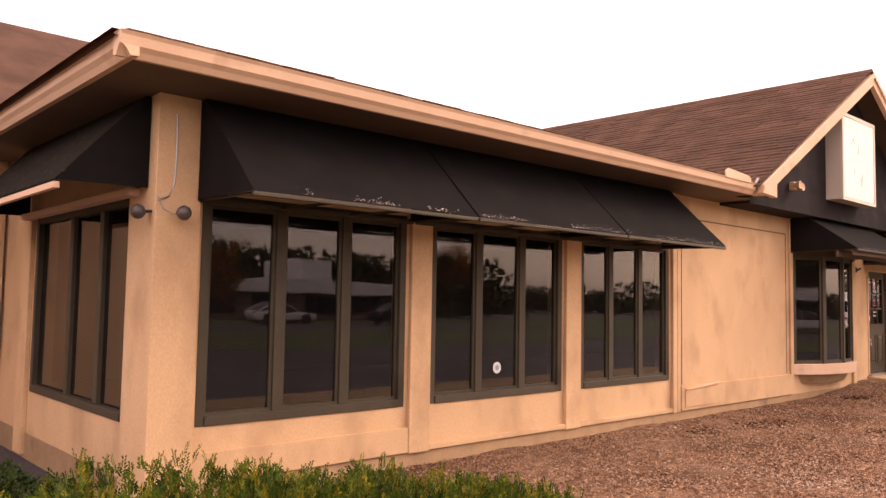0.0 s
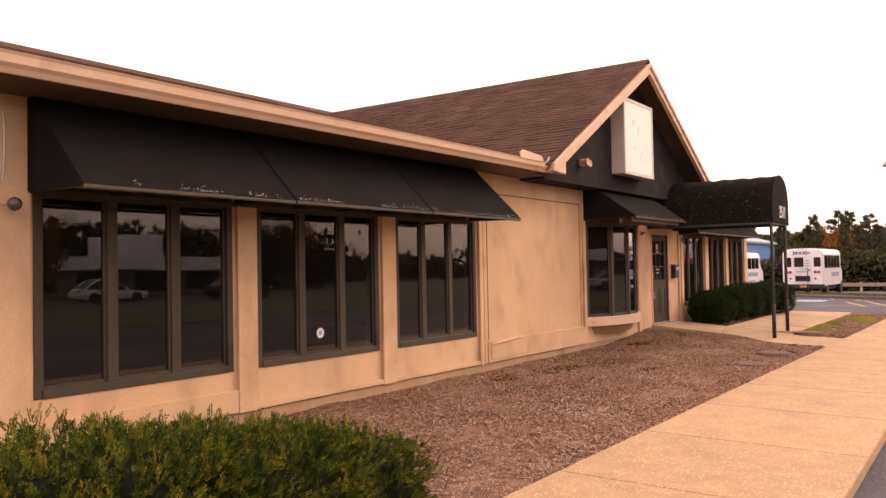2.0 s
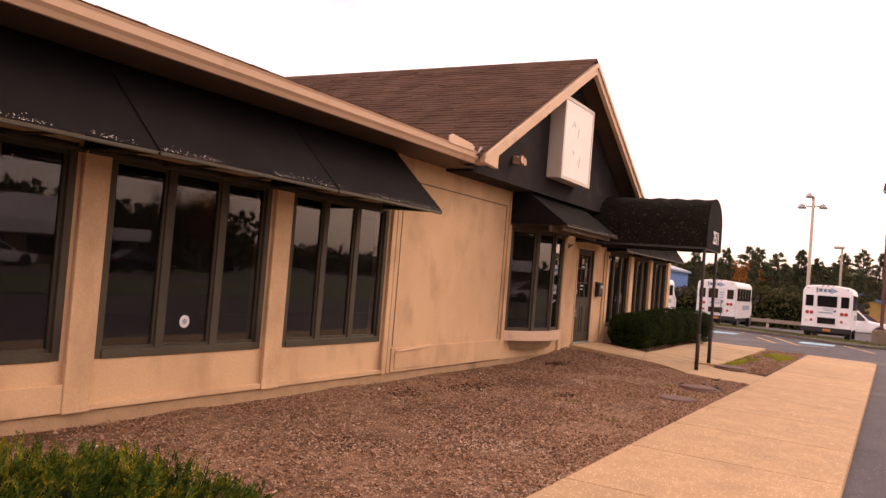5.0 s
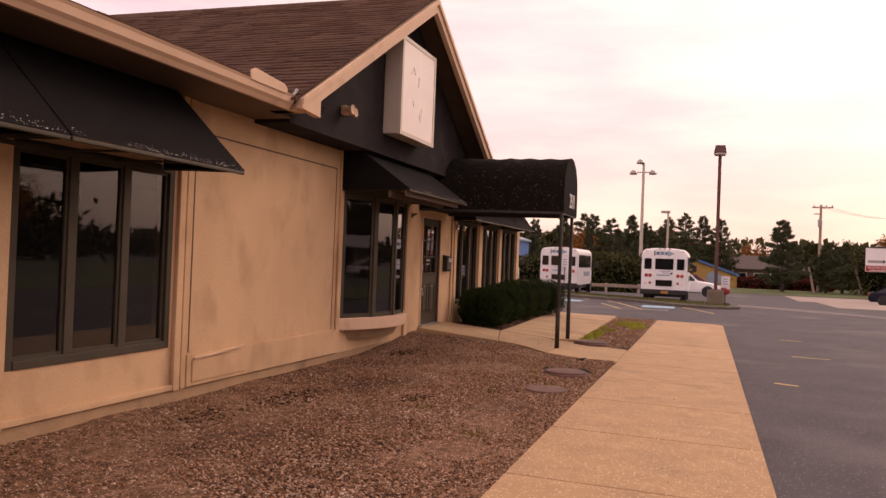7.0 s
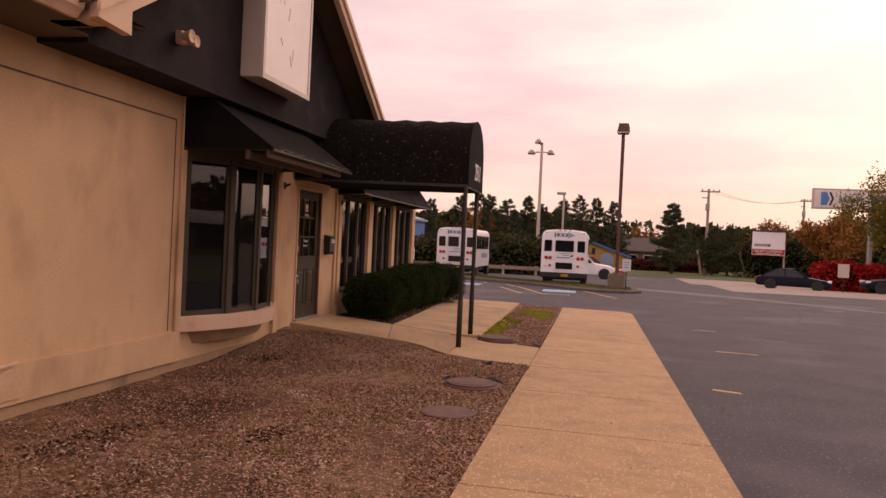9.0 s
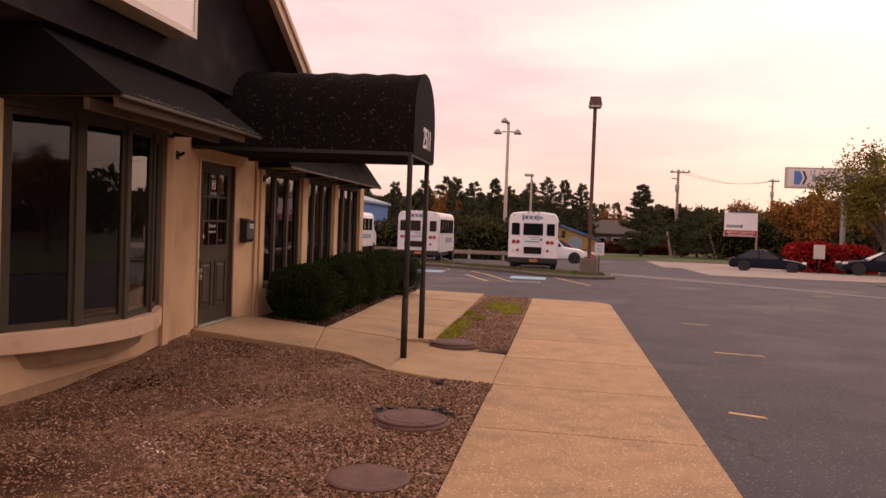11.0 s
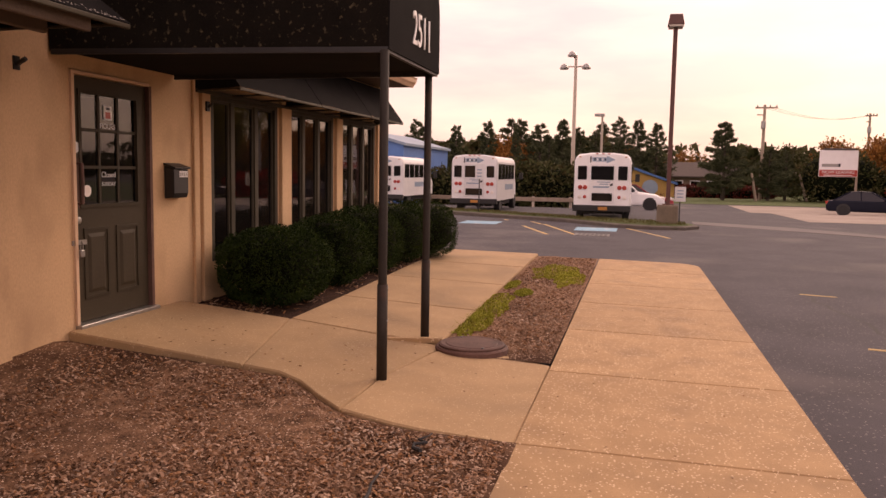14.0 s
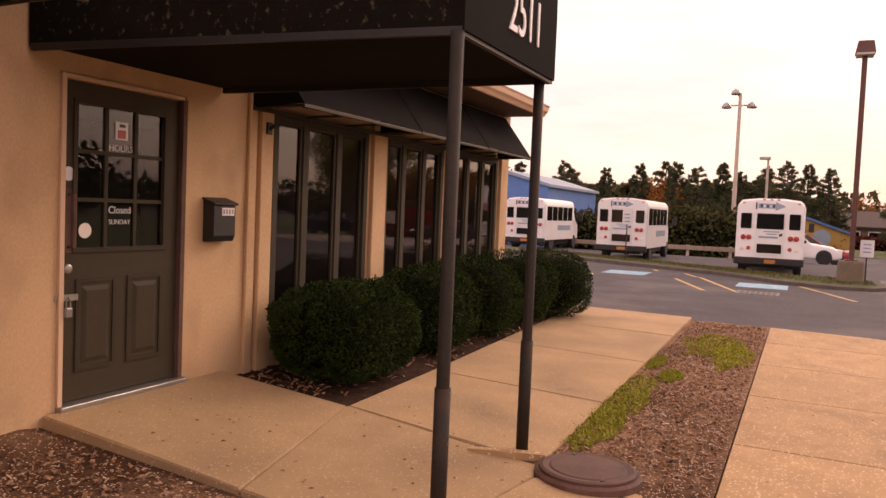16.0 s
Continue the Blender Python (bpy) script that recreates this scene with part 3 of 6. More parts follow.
for i in range(4):
    (ax, ay), (bx, by) = arc[i], arc[i + 1]
    d = Vector((bx - ax, by - ay))
    u = d.normalized()
    nrm = Vector((u.y, -u.x))

    def slab(s0, s1, d0, d1, z0, z1):
        pts = [Vector((ax, ay)) + u * s + nrm * q for s, q in ((s0, d0), (s1, d0), (s1, d1), (s0, d1))]
        return Shape().prism([tuple(q) for q in pts], "z", z0, z1)

    L = d.length
    part("post", slab(-0.045, 0.045, -0.04, 0.035, 0.84, 2.68), FRAME, t)
    fr = slab(0.045, 0.08, -0.02, 0.02, 0.84, 2.68)
    for extra in (slab(L - 0.08, L - 0.045, -0.02, 0.02, 0.84, 2.68), slab(0.08, L - 0.08, -0.02, 0.02, 0.84, 0.90), slab(0.08, L - 0.08, -0.02, 0.02, 2.62, 2.68)):
        fr.add(extra.v, extra.f)
    part("sash", fr, FRAME, t)
    p = part("pane", slab(0.08, L - 0.08, -0.004, 0.004, 0.90, 2.62), GLASS, t)
    p.visible_shadow = False
part("post", Shape().box(16.16, 16.24, WY - 0.02, WY + 0.06, 0.84, 2.68), FRAME, t)

# ---- roofs ----
RIDGE_X, RIDGE_Z, EAVE_Z = 15.0, 5.99, 3.50
BACK_Z = 6.10
roof = Shape()
for lift in (-0.09, -0.015):
    roof.v += [(10.75, 4.96, EAVE_Z + lift), (RIDGE_X, 4.96, RIDGE_Z + lift), (19.25, 4.96, EAVE_Z + lift), (10.75, 14.1, EAVE_Z + lift), (RIDGE_X, 14.1, BACK_Z + lift), (19.25, 14.1, EAVE_Z + lift)]
roof.f += [(0, 1, 4, 3), (1, 2, 5, 4), (9, 10, 7, 6), (10, 11, 8, 7), (0, 6, 7, 1), (1, 7, 8, 2), (0, 3, 9, 6), (2, 8, 11, 5)]
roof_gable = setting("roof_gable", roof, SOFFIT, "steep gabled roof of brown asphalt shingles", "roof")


def roof_courses(side, step, thick, seed):
    """Rows of shingle tabs up one slope of the gable, each row lapping the one below."""
    r = np.random.default_rng(seed)
    s = Shape()
    k = int(5.0 / step)
    x_eave = RIDGE_X - side * 4.33

    def at(q, y, up):
        top = RIDGE_Z + (BACK_Z - RIDGE_Z) * (y - 4.96) / 9.14
        return (x_eave + (RIDGE_X - x_eave) * q, y, EAVE_Z - 0.06 + (top - EAVE_Z + 0.06) * q + up)

    for i in range(k):
        y = 4.90 - r.uniform(0, 0.3)
        while y < 14.05:
            wd = 0.30 * r.uniform(0.8, 1.6)
            y0, y1 = max(y, 4.90), min(y + wd - 0.006, 14.08)
            if y1 > y0 + 0.02:
                th = thick * r.uniform(0.6, 1.5)
                q0, q1 = i / k - r.uniform(0, 0.002), (i + 1) / k + 0.004
                s.add([at(q0, y0, 0), at(q0, y1, 0), at(q0, y1, th), at(q0, y0, th), at(q1, y1, 0.004), at(q1, y0, 0.004)], [(0, 1, 2, 3), (3, 2, 4, 5), (0, 3, 5), (1, 4, 2)])
            y += wd
    return s


tagged(part("shingles", roof_courses(1, 0.13, 0.022, 5), SHINGLE, roof_gable, "weathered brown asphalt shingles"), kind="stuff")
tagged(part("shingles", roof_courses(-1, 0.26, 0.022, 6), SHINGLE, roof_gable, "weathered brown asphalt shingles"), kind="stuff")
part("ridge_cap", Shape().loft([[(RIDGE_X - 0.16, y, z - 0.09), (RIDGE_X, y, z + 0.03), (RIDGE_X + 0.16, y, z - 0.09), (RIDGE_X, y, z - 0.01)] for y, z in ((4.895, RIDGE_Z), (14.0, BACK_Z))]), SHINGLE, roof_gable)
# rake boards
for sgn in (1, -1):
    X = lambda d: RIDGE_X - sgn * d
    part("rake_board", Shape().prism([(X(4.22), 3.47), (X(4.22), 3.37), (X(3.80), 3.34), (X(3.80), 3.53), (X(0), RIDGE_Z - 0.27), (X(0), RIDGE_Z - 0.07)], "y", 4.88, 4.96), TRIM, roof_gable, "cream painted rake board")
    part("eave_return", Shape().box(min(X(4.2), X(4.02)), max(X(4.2), X(4.02)), 4.96, 5.32, 3.352, 3.44), TRIM, roof_gable)
    part("rake_moulding", Shape().prism([(X(4.24), 3.48), (X(4.24), 3.41), (X(0), RIDGE_Z - 0.14), (X(0), RIDGE_Z - 0.06)], "y", 4.85, 4.88), TRIM, roof_gable)
# low roofs of the two wings, and the long roof behind
low = Shape()
low.add([(2.06, 5.0, 3.51), (11.6, 5.0, 3.51), (11.6, 11, 4.72), (7.5, 11, 4.72), (2.06, 11, 3.51)], [(0, 1, 2, 3), (0, 3, 4)])
low.add([(2.06, 5.0, 3.47), (11.6, 5.0, 3.47), (11.6, 11, 4.68), (7.5, 11, 4.68), (2.06, 11, 3.47)], [(3, 2, 1, 0), (4, 3, 0)])
roof_wing = setting("roof_wing", low, SHINGLE, "low hipped wing roof of brown shingles", "roof")
for i in range(40):
    a = 2.16 + i * 0.228
    r = rng.uniform(0.0, 0.02)
    part("shingle", Shape().add([(a, 4.98 - r, 3.512), (a + 0.22, 4.98 - r, 3.512 + rng.uniform(0, 0.005)), (a + 0.22, 5.23, 3.565), (a, 5.23, 3.565), (a, 4.98 - r, 3.524), (a + 0.22, 4.98 - r, 3.522 + rng.uniform(0, 0.006)), (a + 0.22, 5.23, 3.575), (a, 5.23, 3.575)],
         [(3, 2, 1, 0), (4, 5, 6, 7), (0, 1, 5, 4), (1, 2, 6, 5), (2, 3, 7, 6), (3, 0, 4, 7)]), SHINGLE, roof_wing)
low = Shape()
low.add([(18.4, 5.14, 3.41), (25.05, 5.14, 3.41), (25.05, 11, 3.41), (21, 11, 4.72), (18.4, 11, 4.72)], [(0, 1, 3, 4), (1, 2, 3)])
low.add([(18.4, 5.14, 3.37), (25.05, 5.14, 3.37), (25.05, 11, 3.37), (21, 11, 4.68), (18.4, 11, 4.68)], [(4, 3, 1, 0), (3, 2, 1)])
roof_far_wing = setting("roof_far_wing", low, SHINGLE, "low hipped far wing roof of brown shingles", "roof")
roof_rear = setting("roof_rear", Shape().prism([(9.6, 3.36), (9.6, 3.45), (14, 6.2), (18.5, 3.45), (18.5, 3.36), (14, 6.1)], "x", -6, 25.0), SHINGLE, "long rear roof of brown shingles", "roof")
setting("wall_rear_wing", Shape().box(-5.5, 2.7, 10.2, 10.4, 0, 3.4), STUCCO, "tan stucco wall of the rear wing", "wall")

# gutters, fascia, soffit
GUT = [(5.08, 3.5), (5.08, 3.352), (5.025, 3.345), (5.0, 3.385), (4.97, 3.415), (4.96, 3.475), (4.945, 3.5), (4.97, 3.505), (4.98, 3.485), (5.06, 3.49)]
gutter = thing("trim_gutter", "cream metal gutter along the front eave", "gutter", (2.0, 4.8, 3.2), kind="structure")
part("trough", Shape().prism(GUT, "x", 2.10, 10.71), TRIM, gutter)
part("end_cap", Shape().prism(GUT[:8], "x", 10.71, 10.74), TRIM, gutter)
part("splash_guard", Shape().prism([(9.88, 3.48), (10.56, 3.48), (10.57, 3.54), (10.50, 3.575), (9.95, 3.61), (9.87, 3.57)], "y", 4.945, 4.965), TRIM, gutter, "cream metal splash guard", bevel=0.004)
part("bracket_bolt", Shape().tube([(10.71, 4.96, 3.49), (10.76, 4.94, 3.57)], 0.018, 8), STEEL, gutter)
g2 = thing("trim_gutter_side", "cream metal gutter along the side eave", "gutter", (2.0, 4.8, 3.2), kind="structure")
part("trough", Shape().prism([(x - 5.08 + 2.23, z) for x, z in GUT], "y", 4.97, 10.2), TRIM, g2)
g3 = thing("trim_gutter_far", "cream metal gutter along the far eave", "gutter", (25.0, 4.8, 3.2), kind="structure")
part("trough", Shape().prism([(y + 0.14, z - 0.10) for y, z in GUT], "x", 19.3, 24.85), TRIM, g3)
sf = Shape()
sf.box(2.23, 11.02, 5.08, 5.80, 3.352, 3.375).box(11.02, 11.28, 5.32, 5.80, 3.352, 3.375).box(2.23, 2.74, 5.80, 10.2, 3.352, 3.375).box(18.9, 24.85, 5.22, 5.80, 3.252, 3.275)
soffit = setting("trim_soffit", sf, SOFFIT, "board soffit under the eaves, their shade in its brown", "soffit")
gab = Shape()
gab.prism([(11.1, 3.36), (18.9, 3.36), (18.9, 3.52), (RIDGE_X, RIDGE_Z - 0.14), (11.1, 3.52)], "y", 5.34, 5.52)
gable_wall = setting("wall_gable", gab, GABLE, "dark grey rough stucco gable wall", "wall")
part("lower_edge", Shape().box(11.28, 18.86, 5.325, 5.795, 3.31, 3.358), GABLE, gable_wall, "dark painted overhang under the gable")

# ---- awnings ----


def awning(name, x0, x1, profile, label, flaked=True, seed=1, mat=None):
    """A canvas wedge awning; profile: wall top, soffit, front, wall bottom, as (y, z)."""
    mat = mat or CANVAS
    (ay, az), (by, bz), (cy, cz), (dy, dz) = profile
    t = thing(name, label, "awning", (0.5 * (x0 + x1), ay, dz))
    r = np.random.default_rng(seed)
    cloth = Shape()
    n = 14
    rows = []
    for j in range(7):
        q = j / 6
        row = []
        for i in range(n + 1):
            xx = x0 + (x1 - x0) * i / n
            sag = 0.018 * math.sin(math.pi * q) * math.sin(math.pi * i / n) + 0.004 * noise.noise((xx * 2, q * 4, seed))
            row.append((xx, by + (cy - by) * q + sag, bz + (cz - bz) * q - sag))
        rows.append(row)
    cloth.loft(rows, closed=False)
    cloth.add([(x0, ay, az), (x1, ay, az), (x1, by, bz), (x0, by, bz)], [(0, 1, 2, 3)])
    part("canvas", cloth, mat, t, smooth=True)
    for xx, nm in ((x0 + 0.004, "end_panel"), (x1 - 0.004, "end_panel")):
        part(nm, Shape().prism([(ay, az), (by, bz), (cy, cz), (dy, dz)], "x", xx - 0.003, xx + 0.003), mat, t)
    part("front_bar", Shape().box(x0, x1, cy + 0.0, cy + 0.03, cz - 0.035, cz - 0.004, 0.006), FRAME, t)
    part("back_bar", Shape().box(x0, x1, dy - 0.045, dy - 0.005, dz - 0.02, dz + 0.02), FRAME, t)
    for k in range(4):
        xx = x0 + 0.05 + (x1 - x0 - 0.1) * k / 3
        part("strut", Shape().tube([(xx, cy + 0.02, cz - 0.01), (xx, dy - 0.02, dz + 0.005)], 0.012, 6), FRAME, t)
    if flaked:
        fl = Shape()
        for i in range(240):
            xx = r.uniform(x0 + 0.02, x1 - 0.05)
            if noise.noise((xx * 1.7, seed * 5.1, 0)) < -0.12:
                continue
            q = 1 - abs(r.normal(0, 0.03)) - 0.004
            c = Vector((xx, by + (cy - by) * q - 0.007, bz + (cz - bz) * q + 0.006))
            sz = r.uniform(0.002, 0.0062)
            fl.add([c + Vector((-sz, 0, 0)), c + Vector((0, -sz * 0.6, -sz * 0.7)), c + Vector((sz * r.uniform(.5, 1.5), 0, 0)), c + Vector((0, sz * 0.6, sz * 0.7))], [(0, 1, 2, 3)])
        tagged(part("flaking", fl, FLAKE, t, "pale cracked coating along the lower hem"), kind="stuff")
    return t


P1 = [(5.785, 3.345), (5.66, 3.345), (4.85, 2.55), (5.785, 2.56)]
awning("awning", 3.02, 5.24, P1, "faded black canvas awning with flaking hem over window", True, 1)
awning("awning", 5.26, 7.53, P1, "faded black canvas awning with flaking hem over window", True, 2)
awning("awning", 7.55, 9.68, P1, "faded black canvas awning with flaking hem over window", True, 3)
bow_awning = awning("awning", 13.62, 16.40, [(5.785, 3.30), (5.45, 3.30), (4.69, 2.76), (5.785, 2.74)], "black canvas awning over the bow window", True, 4)
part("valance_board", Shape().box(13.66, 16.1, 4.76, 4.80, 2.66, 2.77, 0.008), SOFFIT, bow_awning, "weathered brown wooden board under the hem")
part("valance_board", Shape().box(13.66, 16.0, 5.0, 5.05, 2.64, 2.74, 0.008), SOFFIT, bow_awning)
P3 = [(5.785, 3.2), (5.68, 3.2), (5.26, 2.63), (5.785, 2.6)]
awning("awning", 18.95, 21.05, P3, "black canvas awning behind the entrance canopy", False, 5)
awning("awning", 21.07, 22.95, P3, "black canvas awning behind the entrance canopy", False, 6)
awning("awning", 22.97, 24.62, P3, "black canvas awning at the far windows", False, 7)
# awning round the corner
t = thing("awning", "black canvas awning on the side wall, mouldy edge", "awning", (2.7, 7.7, 2.5))
part("canvas", Shape().prism([(2.685, 3.34), (2.64, 3.34), (2.02, 2.63), (2.025, 2.61), (2.685, 3.28)], "y", 5.90, 9.1), CANVAS_OLD, t)
for yy in (5.895, 9.105):
    part("end_panel", Shape().prism([(2.685, 3.34), (2.64, 3.34), (2.02, 2.62), (2.685, 2.63)], "y", yy - 0.003, yy + 0.003), CANVAS, t)
part("front_bar", Shape().box(2.01, 2.05, 5.90, 9.1, 2.56, 2.605), TRIM, t, "bare pale wooden bar")
part("back_bar", Shape().box(2.60, 2.685, 6.05, 9.1, 2.58, 2.64), TRIM, t)

# ---- entrance canopy ----
CX0, CX1, CY0, CZ0 = 17.16, 18.61, 3.13, 2.68
canopy = thing("entrance_canopy", "mouldy black barrel canopy with white street number", "canopy", (17.94, 3.2, 0.3))


def hoop(y, grow=0.0, n=20):
    left = CX0 - 0.24 * max(0.0, y - CY0) / 2.65
    mid, half = 0.5 * (left + CX1), 0.5 * (CX1 - left) + grow
    pts = [(mid - half, y, CZ0)]
    for i in range(n + 1):
        a = math.pi * (1 - i / n)
        pts.append((mid + half * math.cos(a), y, 3.06 + (0.68 + grow) * math.sin(a) ** 0.85))
    return pts + [(mid + half, y, CZ0)]


cl = Shape()
rows = []
for j in range(15):
    y = CY0 + (5.78 - CY0) * j / 14
    rows.append([(p[0], p[1], p[2] - (0.02 * math.sin(math.pi * ((j * 0.5) % 1)) + 0.015 * noise.noise((p[0] * 3, y * 2.5, 1))) * (1 if p[2] > 3.1 else 0)) for p in hoop(y)])
cl.loft(rows, closed=False)
part("canvas", cl, CANVAS_OLD, canopy, "black canvas speckled with mould", smooth=True)
part("front_panel", Shape().prism([(p[0], p[2]) for p in hoop(0, 0.004)], "y", CY0 - 0.012, CY0), CANVAS, canopy)
# Black sheet added across the open underside, standing for the shade inside.
part("lining", Shape().prism([(CX0 + 0.01, CY0 + 0.02), (CX1 - 0.01, CY0 + 0.02), (CX1 - 0.01, 5.77), (CX0 - 0.23, 5.77)], "z", CZ0 + 0.02, CZ0 + 0.03), CANVAS, canopy)
for a, b in ((CX0, CX0 - 0.24), (CX1 - 0.03, CX1 - 0.03)):
    part("lower_rail", Shape().prism([(a, CY0), (a + 0.03, CY0), (b + 0.03, 5.77), (b, 5.77)], "z", CZ0 - 0.02, CZ0 + 0.02), BLACK, canopy)
part("lower_rail", Shape().box(CX0 + 0.03, CX1 - 0.03, CY0, CY0 + 0.03, CZ0 - 0.02, CZ0 + 0.02), BLACK, canopy)
lettering("street_number", "2511", 0.30, WHITE, Matrix.Translation(Vector((18.02, CY0 - 0.016, 2.93)) - BASE[canopy.name]) @ pose(0, 0, 0, 90, 0, 0) @ Matrix.Diagonal((0.95, 1.25, 1, 1)), canopy, "white block numerals")
for px, py, pz in ((17.165, 3.155, 0.255), (18.56, 3.20, 0.29)):
    post = part("post", Shape().tube([(px, py, pz), (px, py, 1.0), (px, py, CZ0)], 0.033, 14), POSTPAINT, canopy, "chipped dark steel post", smooth=True)
    part("sleeve", Shape().tube([(px, py, pz), (px, py, pz + 0.72)], 0.040, 14), POSTPAINT, post, smooth=True)
    for k in (0.45, 0.70):
        part("bolt_hole", Shape().lathe([(0.010, 0), (0.010, 0.004)], (px + 0.005, py - 0.042, pz + k), 8, "y"), STEEL, post)

# ---- sidewalk, walk to the door, planted strip ----


def edge_r(x):
    return float(np.interp(x, [4, 9, 27], [0.02, 0.12, 0.19]))


def edge_l(x):
    return float(np.interp(x, [10, 18], [2.045, 2.0]))


def slab_piece(name, corners, parent, mat=None, depth=0.3):
    """One cast slab: an outline of (x, y, z) with a rounded lip and sides going down."""
    mat = mat or WALK
    c = Vector((sum(p[0] for p in corners) / len(corners), sum(p[1] for p in corners) / len(corners), 0))

    def inset(p, d):
        v = Vector((p[0], p[1], 0)) - c
        return c + v * (1 - d / max(v.length, 0.1))

    rows = [[(p[0], p[1], p[2] - depth) for p in corners], [(p[0], p[1], p[2] - 0.012) for p in corners], [(*inset(p, 0.012)[:2], p[2]) for p in corners]]
    return part(name, Shape().loft(rows), mat, parent)


pavement = thing("pavement", "pale sandy concrete sidewalk with joints", "sidewalk", (8, 1.2, 0.2), kind="structure")
joints = [14.4 + 1.8 * k for k in range(-15, 7)]
for a, b in zip(joints[:-1], joints[1:]):
    a2, b2 = a + 0.006, b - 0.006
    slab_piece("slab", [(a2, edge_r(a2), walk_z(a2) - 0.02), (b2, edge_r(b2), walk_z(b2) - 0.02), (b2, edge_l(b2), walk_z(b2)), (a2, edge_l(a2), walk_z(a2))], pavement)
e = joints[-1] + 0.006
tip = [(e, edge_r(e), 0.19)] + [(26.35 + 0.55 * math.sin(a), 0.19 + 0.55 - 0.55 * math.cos(a), 0.19) for a in np.linspace(0.0, math.pi / 2, 7)] + [(26.9, 2.0, 0.21), (e, 2.0, 0.21)]
slab_piece("slab", tip, pavement)


def dwalk_z(y):
    return float(np.interp(y, [2.0, 3.2, 5.8], [0.205, 0.26, 0.47]))


entry = thing("pavement_entry", "pale concrete walk rising to the door", "walk", (18, 4, 0.3), kind="structure")
pts = [(bed_edge(y) + 0.004, y) for y in np.linspace(2.012, 3.18, 7)]
slab_piece("slab", [(x, y, dwalk_z(y)) for x, y in [(18.18, 2.005), (18.36, 2.45), (18.22, 3.0), (17.2, 3.18)] + pts[::-1]], entry, WALK_FINE)
pts = [(bed_edge(y) + 0.004, y) for y in np.linspace(3.19, 5.79, 12)]
cut = lambda y: y > 4.2
slab_piece("slab", [(x, y, dwalk_z(y)) for x, y in [(17.2, 3.19), (18.22, 3.01), (18.44, 3.05), (18.63, 4.57), (bed_edge(4.2), 4.197)] + [p for p in pts if not cut(p[1])][::-1]], entry, WALK_FINE)
slab_piece("slab", [(x, y, dwalk_z(y)) for x, y in [(bed_edge(4.205), 4.205), (18.63, 4.58), (18.68, 5.79)] + [p for p in pts if cut(p[1])][::-1]], entry, WALK_FINE)
jx = [18.47, 20.3, 22.4, 24.6, 26.9]
for i, (a, b) in enumerate(zip(jx[:-1], jx[1:])):
    a2, b2 = a + 0.006, b - 0.006
    lift = 0.004 * (i % 2)
    zl = lambda q: float(np.interp(q, [18.6, 20.3, 26.9], [0.37, 0.34, 0.28]))
    yl = lambda q: float(np.interp(q, [18.64, 26.9], [4.57, 5.06]))
    yr = lambda q: float(np.interp(q, [18.4, 26.9], [3.05, 3.17]))
    a3 = a2 if i else 18.645
    c = [(a2, yr(a2), 0.26), (b2, yr(b2), 0.255 + lift), (b2, yl(b2), zl(b2)), (a3, yl(a3), zl(a3))]
    slab_piece("slab", c, entry, WALK_FINE)


def rough_patch(name, x0, x1, y0, y1, zf, mat, label, category, amp=0.02, n=40, m=14):
    s = Shape()
    for i in range(n + 1):
        for j in range(m + 1):
            x, y = x0 + (x1 - x0) * i / n, y0 + (y1 - y0) * j / m
            s.v.append((x, y, zf(x, y) + amp * noise.noise((x * 3, y * 3, 7)) + amp * 0.4 * noise.noise((x * 11, y * 11, 2))))
    for i in range(n):
        for j in range(m):
            a = i * (m + 1) + j
            s.f.append((a, a + m + 1, a + m + 2, a + 1))
    return setting(name, s, mat, label, category, smooth=True)


rough_patch("ground_planted_strip", 18.2, 26.75, 2.0, 3.19, lambda x, y: 0.225, MULCH, "bark mulch strip between the two walks", "mulch", 0.015)
rough_patch("ground_bush_bed", 18.66, 26.4, 4.52, 5.80, lambda x, y: float(np.interp(x, [18.6, 26], [0.335, 0.25])) + 0.06 * (y - 4.6), DARKBARK, "dark bark bed under the bushes", "mulch", 0.02)


def chips(name, count, place, zf, parent, seed, lo=0.012, hi=0.05):
    """Loose bark chips lying at all angles."""
    r = np.random.default_rng(seed)
    s = Shape()
    for i in range(count):
        x, y = place(r)
        z = zf(x, y) + r.uniform(0.0, 0.012)
        L, W, H = r.uniform(lo, hi), r.uniform(0.003, 0.009), r.uniform(0.0015, 0.005)
        m = Euler((r.normal(0, 0.35), r.normal(0, 0.35), r.uniform(0, 6.3))).to_matrix()
        c = Vector((x, y, z))
        s.add([c + m @ Vector(q) for q in ((-L, -W, -H), (L, -W * 0.6, -H), (L * 0.9, W, -H), (-L, W * 0.7, -H), (0, -W, H), (0, W, H))], [(0, 1, 4), (1, 2, 5, 4), (2, 3, 5), (3, 0, 4, 5)])
    return tagged(part(name, s, CHIP, parent, "loose grey-brown bark chips"), kind="stuff")


def in_bed(r):
    y = r.uniform(2.04, 5.75)
    return r.uniform(5.0, bed_edge(y) - 0.07), y


def in_bed_near(r):
    y = 2.04 + 2.2 * r.uniform() ** 1.3
    return r.uniform(6.5, bed_edge(y) - 0.07), y


